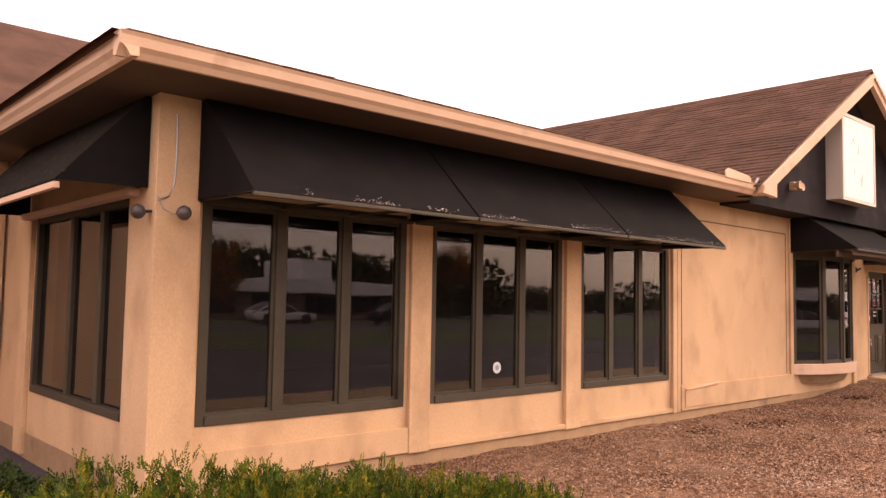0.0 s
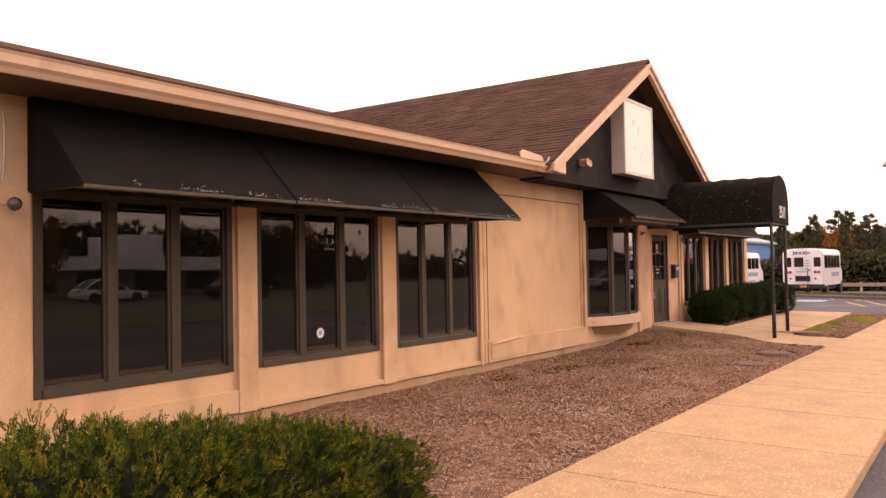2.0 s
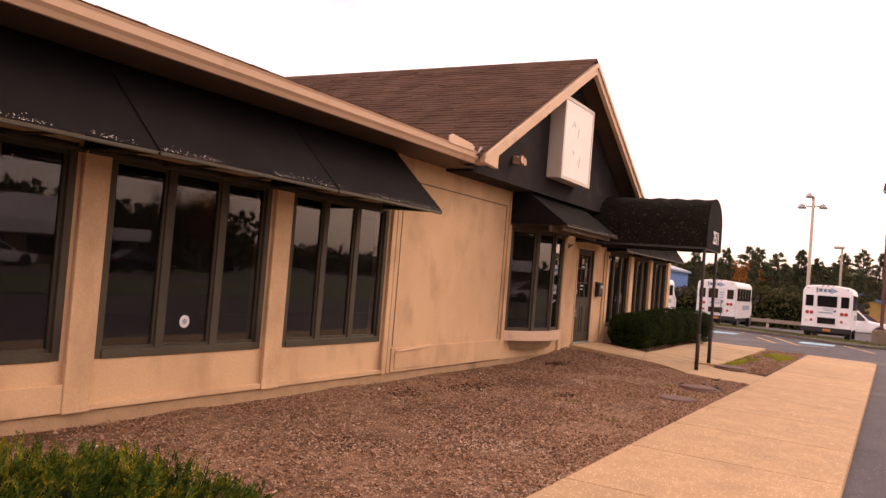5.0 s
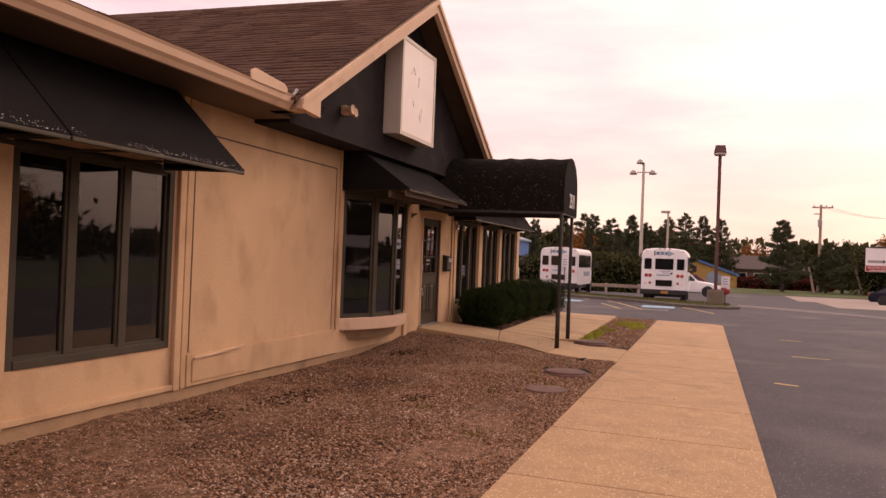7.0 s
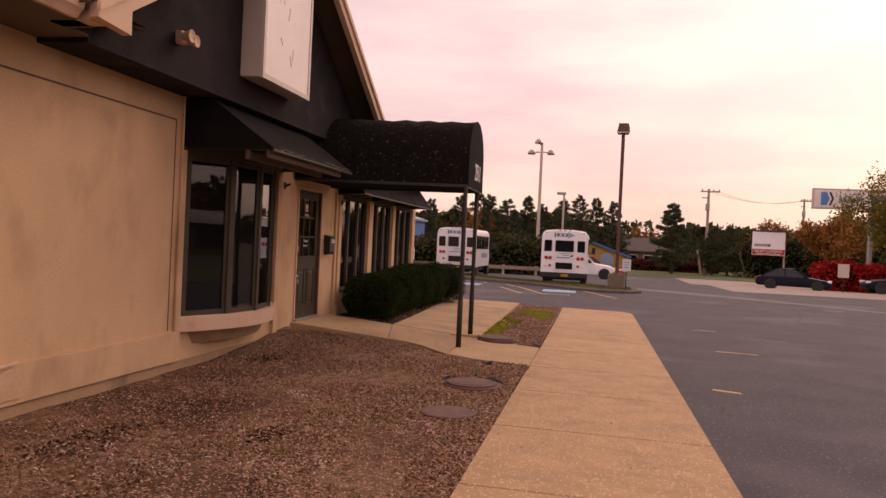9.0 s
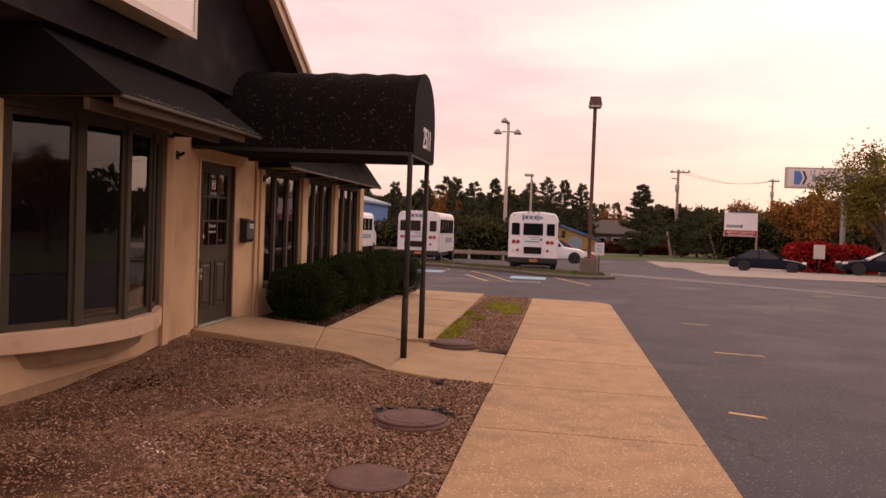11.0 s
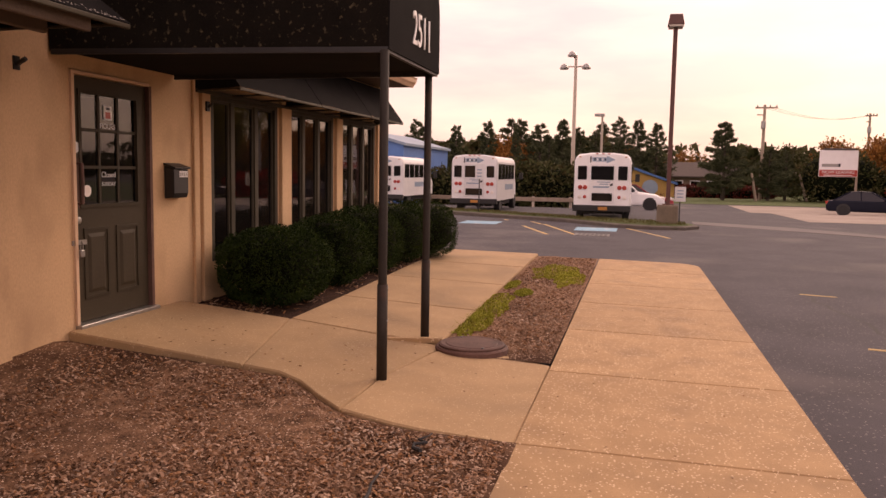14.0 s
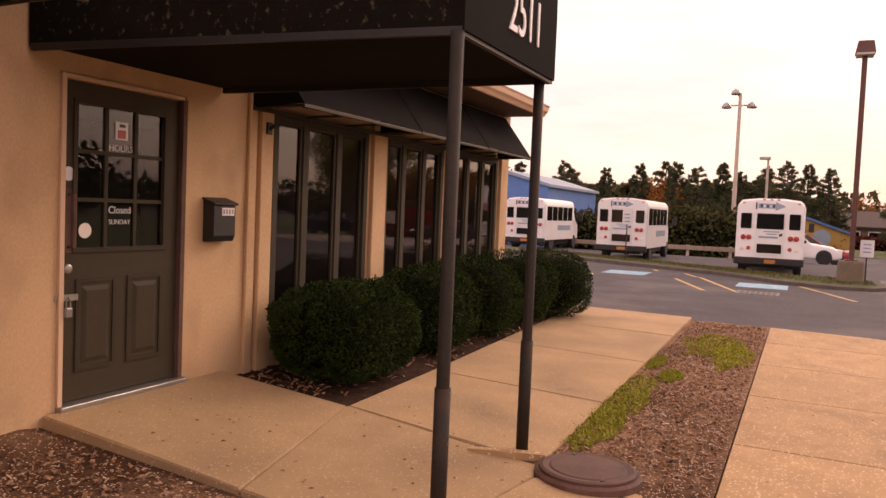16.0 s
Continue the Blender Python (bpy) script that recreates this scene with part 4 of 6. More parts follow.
chips("bark_chips", 36000, in_bed, bed_z, bark_bed, 21, 0.008, 0.022)
chips("bark_chips", 34000, in_bed_near, bed_z, bark_bed, 22, 0.007, 0.024)
strip = bpy.data.objects["ground_planted_strip"]
chips("bark_chips", 5000, lambda r: (r.uniform(18.45, 26.6), r.uniform(2.04, 3.06)), lambda x, y: 0.23, strip, 23, 0.008, 0.028)
chips("bark_chips", 1500, lambda r: (r.uniform(18.75, 25.8), r.uniform(5.0 if r.uniform() < 0.6 else 4.75, 5.7)), lambda x, y: float(np.interp(x, [18.6, 26], [0.345, 0.26])) + 0.06 * (y - 4.6), bpy.data.objects["ground_bush_bed"], 24)
# moss on the strip
for k, (mx, my, rx, ry, sd) in enumerate([(24.3, 2.6, 0.95, 0.32, 1), (23.6, 2.3, 1.0, 0.22, 2), (20.7, 2.95, 0.9, 0.22, 3), (19.6, 2.98, 0.65, 0.19, 4), (21.9, 2.75, 0.3, 0.1, 5), (22.6, 3.0, 0.4, 0.08, 6)]):
    r = np.random.default_rng(40 + sd)
    n = 1500
    a, q = r.uniform(0, 2 * math.pi, n), np.sqrt(r.uniform(0, 1, n))
    wob = np.array([1 + 0.45 * noise.noise((math.cos(v) * 1.8, math.sin(v) * 1.8, sd * 3.0)) for v in a])
    p = np.stack([mx + rx * q * wob * np.cos(a), my + ry * q * wob * np.sin(a), np.full(n, 0.234)], 1)
    tagged(new("moss", mesh_of("moss", Shape().leaves(p, np.tile([0, 0, 1.0], (n, 1)), 0.028, 0.022, 0.6, r), MOSS)), "yellow-green moss patch on the bark", "moss", "moss patches", "stuff")
# grass tufts in the bark bed
for gx, gy, sd in ((12.3, 3.05, 1), (13.2, 2.5, 2), (14.15, 2.95, 3), (11.0, 3.4, 4), (10.1, 2.6, 5), (12.0, 4.1, 6)):
    r = np.random.default_rng(60 + sd)
    n = 45
    p = np.stack([gx + r.normal(0, 0.07, n), gy + r.normal(0, 0.06, n), np.full(n, bed_z(gx, gy))], 1)
    tagged(new("weed_tuft", mesh_of("weed_tuft", Shape().leaves(p, np.tile([0, 0, 1.0], (n, 1)), 0.05, 0.008, 0.5, r), WILLOW)), "small green weeds in the bark", "weeds", "weeds", "stuff")

# iron covers


def iron_cover(x, y, z, r, label, collar=0.08):
    t = thing("manhole_cover", label, "manhole", (x, y, z), group="iron covers")
    part("collar", Shape().lathe([(r + 0.03, -0.12), (r + 0.03, collar - 0.03), (r + 0.015, collar - 0.015), (r - 0.02, collar - 0.02)], (x, y, z), 36), RUST, t)
    part("lid", Shape().lathe([(r, collar - 0.02), (r, collar), (r - 0.02, collar + 0.008), (r - 0.06, collar + 0.002), (r - 0.07, collar + 0.008), (0.03, collar + 0.012)], (x, y, z), 36), RUST, t, "rusty cast lid")
    for k in range(2):
        a = 0.6 + math.pi * k
        part("pick_hole", Shape().box(x + (r - 0.05) * math.cos(a) - 0.02, x + (r - 0.05) * math.cos(a) + 0.02, y + (r - 0.05) * math.sin(a) - 0.01, y + (r - 0.05) * math.sin(a) + 0.01, z + collar + 0.004, z + collar + 0.011), BLACK, t)
    return t


iron_cover(18.43, 2.73, 0.235, 0.295, "rusty round iron cover standing proud of the strip", 0.06)
iron_cover(14.38, 2.51, bed_z(14.4, 2.5), 0.29, "rusty round iron cover sunk in bark", 0.045)
t = thing("access_plate", "flat rust-brown plate lying in the bark", "plate", (12.89, 2.5, bed_z(12.9, 2.5)))
part("plate", Shape().lathe([(0.27, -0.02), (0.27, 0.018), (0.25, 0.026), (0.02, 0.028)], (12.89, 2.5, bed_z(12.9, 2.5)), 30), RUST, t)
# crumbled ring of old concrete around the sunken cover
for k in range(6):
    a = -0.7 + k * 0.33
    cx, cy = 14.38 + 0.42 * math.cos(a), 2.51 + 0.40 * math.sin(a)
    r = np.random.default_rng(90 + k)
    sh = Shape().lathe([(0.045, -0.02), (0.05, 0.008), (0.03, 0.022), (0.01, 0.024)], (cx, cy, bed_z(cx, cy)), 7)
    sh.v = [(x + r.normal(0, 0.02), y + r.normal(0, 0.02), z + r.normal(0, 0.008)) for x, y, z in sh.v]
    tagged(new("rubble", mesh_of("rubble", sh, CRACK)), "dark crumbled lump beside the iron cover", "rubble", "rubble round the cover")
for rx, ry, L in ((14.78, 2.3, 0.35), (15.2, 2.58, 0.6), (15.95, 2.5, 0.3)):
    s = Shape()
    r = np.random.default_rng(int(rx * 10))
    pth = [(rx + L * (i / 6 - 0.5), ry + r.normal(0, 0.04), bed_z(rx, ry) + 0.02 + r.uniform(0, 0.02)) for i in range(7)]
    s.tube(pth, 0.014, 6, 0.004)
    tagged(new("dead_root", mesh_of("dead_root", s, CRACK)), "dark dead root lying on the bark", "root")
# loose paving stub at the foot of the post
tagged(new("broken_kerb", mesh_of("broken_kerb", Shape().prism([(18.36, 3.50), (18.42, 3.49), (18.56, 3.06), (18.49, 3.02)], "z", 0.26, 0.305), WALK)), "short broken concrete edging by the post", "edging")

# small dark leaf scraps on the entry walk and chips on the sidewalk
r = np.random.default_rng(77)
s = Shape()
for i in range(150):
    x, y = r.uniform(17.0, 19.0), r.uniform(2.2, 5.6)
    z = dwalk_z(y) + 0.004
    q = r.uniform(0.006, 0.022)
    a = r.uniform(0, 6.3)
    s.add([(x + q * math.cos(a), y + q * math.sin(a), z), (x - q * 0.5 * math.sin(a), y + q * 0.5 * math.cos(a), z + 0.006), (x - q * math.cos(a), y - q * math.sin(a), z + 0.002), (x + q * 0.5 * math.sin(a), y - q * 0.5 * math.cos(a), z + 0.004)], [(0, 1, 2, 3)])
for i in range(260):
    x, y = r.uniform(8, 26), r.uniform(0.5, 2.0)
    z = walk_z(x) - 0.02 + 0.02 * (y - edge_r(x)) / (2.03 - edge_r(x)) + 0.003
    q = r.uniform(0.004, 0.015)
    a = r.uniform(0, 6.3)
    s.add([(x + q * math.cos(a), y + q * math.sin(a), z), (x - q * 0.5 * math.sin(a), y + q * 0.5 * math.cos(a), z + 0.005), (x - q * math.cos(a), y - q * math.sin(a), z + 0.001), (x + q * 0.5 * math.sin(a), y - q * 0.5 * math.cos(a), z + 0.003)], [(0, 1, 2, 3)])
tagged(new("leaf_litter", mesh_of("leaf_litter", s, CHIP)), "small dark leaf scraps strewn on the concrete", "leaf litter", "", "stuff")

# ---- door ----
DX0, DX1, DZ0, DZ1, DY = 17.19, 18.19, 0.505, 2.545, 5.83
door = thing("door_1", "closed olive nine-light entrance door with padlock", "door", (17.69, DY, DZ0), kind="structure")
lf = Shape()
gx = [17.305, 17.545, 17.795, 18.045]
gz = [1.49, 1.80, 2.11, 2.41]
lf.box(DX0, gx[0], DY, DY + 0.045, DZ0, DZ1).box(gx[3], DX1, DY, DY + 0.045, DZ0, DZ1).box(gx[0], gx[3], DY, DY + 0.045, gz[3], DZ1).box(gx[0], gx[3], DY, DY + 0.045, DZ0, gz[0])
part("leaf", lf, DOORPAINT, door)
for q in gx[1:3]:
    part("glazing_bar", Shape().box(q - 0.014, q + 0.014, DY + 0.005, DY + 0.04, gz[0], gz[3]), DOORPAINT, door)
for q in gz[1:3]:
    part("glazing_bar", Shape().box(gx[0], gx[3], DY + 0.007, DY + 0.038, q - 0.013, q + 0.013), DOORPAINT, door)
bd = Shape()
bd.box(gx[0] - 0.03, gx[0], DY - 0.012, DY - 0.001, gz[0] - 0.03, gz[3] + 0.03).box(gx[3], gx[3] + 0.03, DY - 0.012, DY - 0.001, gz[0] - 0.03, gz[3] + 0.03)
bd.box(gx[0], gx[3], DY - 0.012, DY - 0.001, gz[3], gz[3] + 0.03).box(gx[0], gx[3], DY - 0.012, DY - 0.001, gz[0] - 0.03, gz[0])
part("glazing_bead", bd, DOORPAINT, door)
for i in range(3):
    for j in range(3):
        p = part("pane", Shape().box(gx[i] + 0.001, gx[i + 1] - 0.001, DY + 0.018, DY + 0.024, gz[j] + 0.001, gz[j + 1] - 0.001), GLASS, door)
        p.visible_shadow = False
for a, b in ((17.31, 17.63), (17.73, 18.05)):
    fr = Shape()
    fr.box(a, b, DY - 0.010, DY - 0.001, 1.265, 1.29).box(a, b, DY - 0.010, DY - 0.001, 0.69, 0.715).box(a, a + 0.025, DY - 0.010, DY - 0.001, 0.715, 1.265).box(b - 0.025, b, DY - 0.010, DY - 0.001, 0.715, 1.265)
    pn = part("raised_panel", Shape().loft([[(a + 0.05, DY - 0.001, 0.74), (b - 0.05, DY - 0.001, 0.74), (b - 0.05, DY - 0.001, 1.24), (a + 0.05, DY - 0.001, 1.24)], [(a + 0.08, DY - 0.012, 0.77), (b - 0.08, DY - 0.012, 0.77), (b - 0.08, DY - 0.012, 1.21), (a + 0.08, DY - 0.012, 1.21)]]), DOORPAINT, door)
    part("moulding", fr, DOORPAINT, pn)
jb = Shape()
jb.box(17.152, 17.185, WY - 0.02, WY + 0.12, 0.47, 2.575).box(17.185, 18.195, WY - 0.02, WY + 0.12, 2.55, 2.575)
part("door_frame", jb, TRIM, door, "tan painted jamb")
part("door_frame", Shape().box(18.195, 18.235, WY - 0.01, WY + 0.12, 0.47, 2.555), RUST, door, "reddish worn jamb edge")
part("threshold", Shape().box(17.15, 18.25, WY - 0.06, WY + 0.1, 0.462, 0.498, 0.006), STEEL, door, "scuffed metal threshold")
part("lock_cylinder", Shape().lathe([(0.03, 0.0), (0.03, -0.014), (0.018, -0.02), (0.004, -0.021)], (17.245, DY - 0.001, 1.36), 16, "y"), STEEL, door)
part("pull_handle", Shape().tube([(17.25, DY, 1.50), (17.25, DY - 0.05, 1.50), (17.25, DY - 0.055, 1.65), (17.25, DY - 0.05, 1.83), (17.25, DY, 1.83)], 0.014, 8), RUST, door, "worn brassy pull handle")
part("handle_plate", Shape().box(17.225, 17.275, DY - 0.005, DY - 0.001, 1.46, 1.87), RUST, door)
part("hasp", Shape().box(17.13, 17.30, DY - 0.04, DY - 0.028, 1.16, 1.20), STEEL, door, "steel hasp")
part("padlock", Shape().box(17.185, 17.235, DY - 0.075, DY - 0.045, 1.06, 1.12, 0.006).tube([(17.195, DY - 0.06, 1.12), (17.195, DY - 0.06, 1.165), (17.21, DY - 0.06, 1.185), (17.225, DY - 0.06, 1.165), (17.225, DY - 0.06, 1.12)], 0.006, 8), STEEL, door, "steel padlock")
part("sticker", Shape().lathe([(0.045, 0), (0.045, -0.002), (0.001, -0.0025)], (17.245, DY - 0.001, 1.96), 18, "y"), WHITE, door, "round white sticker")
part("sticker", Shape().lathe([(0.05, 0), (0.05, -0.002), (0.001, -0.0025)], (17.39, DY + 0.016, 1.60), 18, "y"), SIGNFACE, door, "round white sticker on the glass")
OFF = BASE[door.name]
lettering("notice", "HOURS", 0.062, WHITE, Matrix.Translation(Vector((17.67, DY + 0.014, 2.15)) - OFF) @ pose(0, 0, 0, 90, 0, 0), door, "white lettering reading HOURS", 0.001)
lettering("notice", "Closed", 0.068, WHITE, Matrix.Translation(Vector((17.67, DY + 0.014, 1.735)) - OFF) @ pose(0, 0, 0, 90, 0, 0), door, "white lettering reading Closed", 0.001)
lettering("notice", "SUNDAY", 0.047, WHITE, Matrix.Translation(Vector((17.67, DY + 0.014, 1.655)) - OFF) @ pose(0, 0, 0, 90, 0, 0), door, "white lettering reading SUNDAY", 0.001)
nt = part("notice_card", Shape().box(17.62, 17.725, DY + 0.011, DY + 0.015, 2.21, 2.33), WHITE, door, "small printed card on the glass")
part("print", Shape().box(17.64, 17.705, DY + 0.008, DY + 0.0105, 2.22, 2.275), RED, nt)
part("print", Shape().box(17.65, 17.70, DY + 0.008, DY + 0.0105, 2.295, 2.315), PRINT, nt)
# sticker on the second window
part("sticker", Shape().lathe([(0.062, 0), (0.062, -0.002), (0.002, -0.0025)], (6.54, WY + 0.046, 1.09), 20, "y"), WHITE, window_2, "oval white sticker on the glass")
part("sticker_print", Shape().lathe([(0.030, 0), (0.030, -0.001), (0.002, -0.0015)], (6.54, WY + 0.0425, 1.09), 14, "y"), GREYBLUE, window_2)

# ---- mailbox ----
mb = thing("mailbox", "dark metal wall mailbox with a pale label", "mailbox", (18.56, WY, 1.51))
part("body", Shape().prism([(WY - 0.001, 1.51), (WY - 0.09, 1.515), (WY - 0.11, 1.56), (WY - 0.11, 1.79), (WY - 0.001, 1.83)], "x", 18.43, 18.68), BLACK, mb, bevel=0.006)
part("lid", Shape().prism([(WY - 0.001, 1.835), (WY - 0.12, 1.795), (WY - 0.128, 1.80), (WY - 0.128, 1.812), (WY - 0.001, 1.852)], "x", 18.42, 18.69), BLACK, mb)
part("label_strip", Shape().box(18.52, 18.66, WY - 0.1135, WY - 0.1105, 1.715, 1.775), WHITE, mb, "pale worn name label")
for k in range(4):
    part("print", Shape().box(18.53 + 0.033 * k, 18.548 + 0.033 * k, WY - 0.1155, WY - 0.1137, 1.727, 1.763), STEEL, mb)

# ---- sign on the gable ----
sg = thing("wall_sign", "blank white box sign with beige metal sides", "sign", (14.5, 5.05, 3.6))
SX0, SX1, SZ0, SZ1, SY0, SY1 = 14.03, 15.49, 3.63, 5.10, 5.05, 5.335
part("cabinet", Shape().box(SX0, SX1, SY0 + 0.03, SY1, SZ0, SZ1), SIGNSIDE, sg, bevel=0.01)
fr = Shape()
fr.box(SX0 - 0.01, SX0 + 0.05, SY0 - 0.005, SY0 + 0.03, SZ0 - 0.01, SZ1 + 0.01).box(SX1 - 0.05, SX1 + 0.01, SY0 - 0.005, SY0 + 0.03, SZ0 - 0.01, SZ1 + 0.01)
fr.box(SX0 + 0.05, SX1 - 0.05, SY0 - 0.005, SY0 + 0.03, SZ0 - 0.01, SZ0 + 0.05).box(SX0 + 0.05, SX1 - 0.05, SY0 - 0.005, SY0 + 0.03, SZ1 - 0.05, SZ1 + 0.01)
part("retainer", fr, SIGNSIDE, sg)
part("face", Shape().box(SX0 + 0.05, SX1 - 0.05, SY0 + 0.004, SY0 + 0.02, SZ0 + 0.05, SZ1 - 0.05), SIGNFACE, sg, "blank white plastic face with faint marks")
for k, (a, b, c, d) in enumerate([(14.42, 4.60, 14.50, 4.72), (14.5, 4.72, 14.58, 4.62), (14.75, 4.62, 14.72, 4.46), (14.8, 4.05, 14.86, 3.92), (14.9, 4.15, 14.88, 4.0), (14.5, 4.2, 14.56, 4.12)]):
    part("glue_mark", Shape().tube([(a, SY0 + 0.003, b), (c, SY0 + 0.003, d)], 0.005, 6), SIGNSIDE, sg)
for k in range(2):
    part("bracket", Shape().box(14.3 + 0.9 * k, 14.38 + 0.9 * k, 5.2, 5.335, SZ1, SZ1 + 0.06), BLACK, sg)

# flood lights
fl = thing("flood_light", "weathered cream twin flood light on the gable", "flood light", (12.65, 5.340, 3.630))
part("box", Shape().box(12.60, 12.72, 5.250, 5.335, 3.650, 3.770, 0.012), TRIM, fl)
part("lamp_head", Shape().lathe([(0.035, 0.0), (0.045, -0.04), (0.065, -0.10), (0.062, -0.105), (0.03, -0.09)], (12.60, 5.250, 3.710), 16, "y"), TRIM, fl)
part("lamp_head", Shape().lathe([(0.035, 0.0), (0.045, -0.04), (0.06, -0.09), (0.058, -0.094), (0.03, -0.08)], (12.70, 5.240, 3.685), 16, "y"), TRIM, fl)
part("junction", Shape().box(12.86, 12.96, 5.290, 5.335, 3.730, 3.780, 0.01), BLACK, fl)
bl = thing("gable_spot", "small dark spot lamp under the rake", "spot lamp", (12.5, 5.34, 4.10))
part("shade", Shape().lathe([(0.05, 0.0), (0.06, -0.06), (0.03, -0.09)], (12.47, 5.335, 4.10), 14, "y"), BLACK, bl)
# globe lamps on the corner
for gx_, gy_, gz_, nm in ((2.86, 5.62, 2.43, "front"), (2.58, 5.80, 2.43, "side")):
    gl = thing("corner_lamp", "dull grey bullet lamp on the corner pilaster", "wall lamp", (gx_, gy_, gz_), group="corner lamps")
    part("globe", Shape().lathe([(0.012, -0.056), (0.034, -0.045), (0.054, -0.018), (0.056, 0.012), (0.040, 0.042), (0.012, 0.056)], (gx_, gy_, gz_), 16), DARKSTEEL, gl, smooth=True)
    part("arm", Shape().tube([(gx_, gy_, gz_), (gx_ + (0.03 if nm == "side" else 0), gy_ + 0.06, gz_ + 0.01), (2.70 if nm == "side" else gx_, 5.80 if nm == "side" else 5.741, gz_ + 0.01)], 0.012, 8), BLACK, gl)
cb = thing("cable", "thin grey cable stapled down the corner pilaster", "cable", (2.83, 5.74, 2.5))
part("conduit", Shape().tube([(2.83, 5.735, 3.20), (2.835, 5.735, 2.9), (2.825, 5.735, 2.66), (2.78, 5.735, 2.56), (2.70, 5.735, 2.52)], 0.008, 6), STEEL, cb)
part("loop", Shape().tube([(2.70, 5.73, 2.55), (2.73, 5.70, 2.46), (2.80, 5.68, 2.42), (2.85, 5.66, 2.43)], 0.005, 6), STEEL, cb)
# wall bracket beside the door
wb = thing("flag_bracket", "small black bracket screwed beside the door", "bracket", (16.6, WY, 2.55))
part("plate", Shape().box(16.57, 16.63, WY - 0.012, WY - 0.001, 2.50, 2.60), BLACK, wb)
part("socket", Shape().tube([(16.60, WY - 0.01, 2.54), (16.60, WY - 0.09, 2.58)], 0.018, 8), BLACK, wb)
wb = thing("flag_bracket", "small black bracket beside the far windows", "bracket", (19.1, WY, 2.4))
part("plate", Shape().box(19.11, 19.17, WY - 0.07, WY - 0.051, 2.40, 2.50), BLACK, wb)
part("socket", Shape().tube([(19.14, WY - 0.06, 2.44), (19.14, WY - 0.12, 2.48)], 0.015, 8), BLACK, wb)

# wet dark hollows in the bark
for hx, hy, a_, b_ in ((9.9, 5.05, 0.75, 0.28), (10.9, 4.85, 0.6, 0.22), (11.5, 3.7, 0.30, 0.14), (15.0, 5.2, 0.6, 0.25)):
    r = np.random.default_rng(int(hx * 100))
    n = 240
    q = np.sqrt(r.uniform(0, 1, n))
    a = r.uniform(0, 2 * math.pi, n)
    p = np.stack([hx + a_ * q * np.cos(a), hy + b_ * q * np.sin(a), [bed_z(hx, hy) + 0.006] * n], 1)
    tagged(part("wet_bark", Shape().leaves(p, np.stack([np.cos(a * 7), np.sin(a * 7), 0 * a], 1), 0.045, 0.02, 0.14, r), WETBARK, bark_bed, "dark wet bark"), kind="stuff")

# ---- shrubs ----


def sprigs(s, roots, dirs, length, r, needles=9, nl=0.022, nw=0.007):
    """Feathery shoots: flat needles in two rows along a short stem."""
    roots, dirs = np.asarray(roots), np.asarray(dirs)
    m = len(roots)
    side = np.cross(dirs, r.normal(0, 1, (m, 3)))
    side /= np.linalg.norm(side, axis=1)[:, None] + 1e-9
    up = np.cross(dirs, side)
    ln = length * r.uniform(0.6, 1.4, m)
    out = []
    for k in range(needles):
        q = (k + 0.5) / needles
        sg = 1 if k % 2 else -1
        base = roots + dirs * (ln * q)[:, None]
        tipd = side * sg * 0.8 + dirs * 0.6 + up * r.normal(0, 0.2, (m, 1))
        L = nl * (1.15 - 0.5 * q) * r.uniform(0.7, 1.3, (m, 1))
        tip = base + tipd * L
        mid = base + tipd * L * 0.5
        wv = dirs * nw * 0.5
        out.append(np.stack([base, mid + wv, tip, mid - wv], 1))
    quads = np.stack(out, 1).reshape(-1, 3)
    k0 = len(s.v)
    n = len(quads) // 4
    s.v.extend(map(tuple, quads.tolist()))
    s.f.extend([(k0 + 4 * i, k0 + 4 * i + 1, k0 + 4 * i + 2, k0 + 4 * i + 3) for i in range(n)])


def lumpy(p, freq, amp, seed):
    return np.array([amp * noise.noise((q[0] * freq, q[1] * freq, q[2] * freq + seed)) for q in p])


def mound(blobs, n, r, shell=0.25, amp=0.12, freq=2.2, seed=0, zmin=0.0):
    """Points in the outer shell of a few merged ellipsoids, and their outward directions."""
    P, N = [], []
    vol = np.array([b[3] * b[4] * b[5] for b in blobs]) ** 0.67
    for b, cnt in zip(blobs, (n * vol / vol.sum()).astype(int)):
        d = r.normal(0, 1, (cnt, 3))
        d /= np.linalg.norm(d, axis=1)[:, None]
        ell = np.sign(d) * np.abs(d) ** 0.8
        ell /= (np.abs(ell) ** 2.6).sum(1)[:, None] ** (1 / 2.6)
        base = np.array(b[:3]) + ell * np.array(b[3:])
        k = 1 + lumpy(base, freq, amp, seed) + lumpy(base, freq * 2.9, amp * 0.8, seed + 9) - np.abs(r.normal(0, shell * 0.4, cnt))
        p = np.array(b[:3]) + ell * np.array(b[3:]) * k[:, None]
        inside = np.zeros(cnt, bool)
        for c in blobs:
            if c is b:
                continue
            q = (p - np.array(c[:3])) / np.array(c[3:])
            inside |= (np.abs(q) ** 2.4).sum(1) < 0.62
        keep = (~inside) & (p[:, 2] > zmin)
        P.append(p[keep])
        N.append(d[keep])
    return np.concatenate(P), np.concatenate(N)


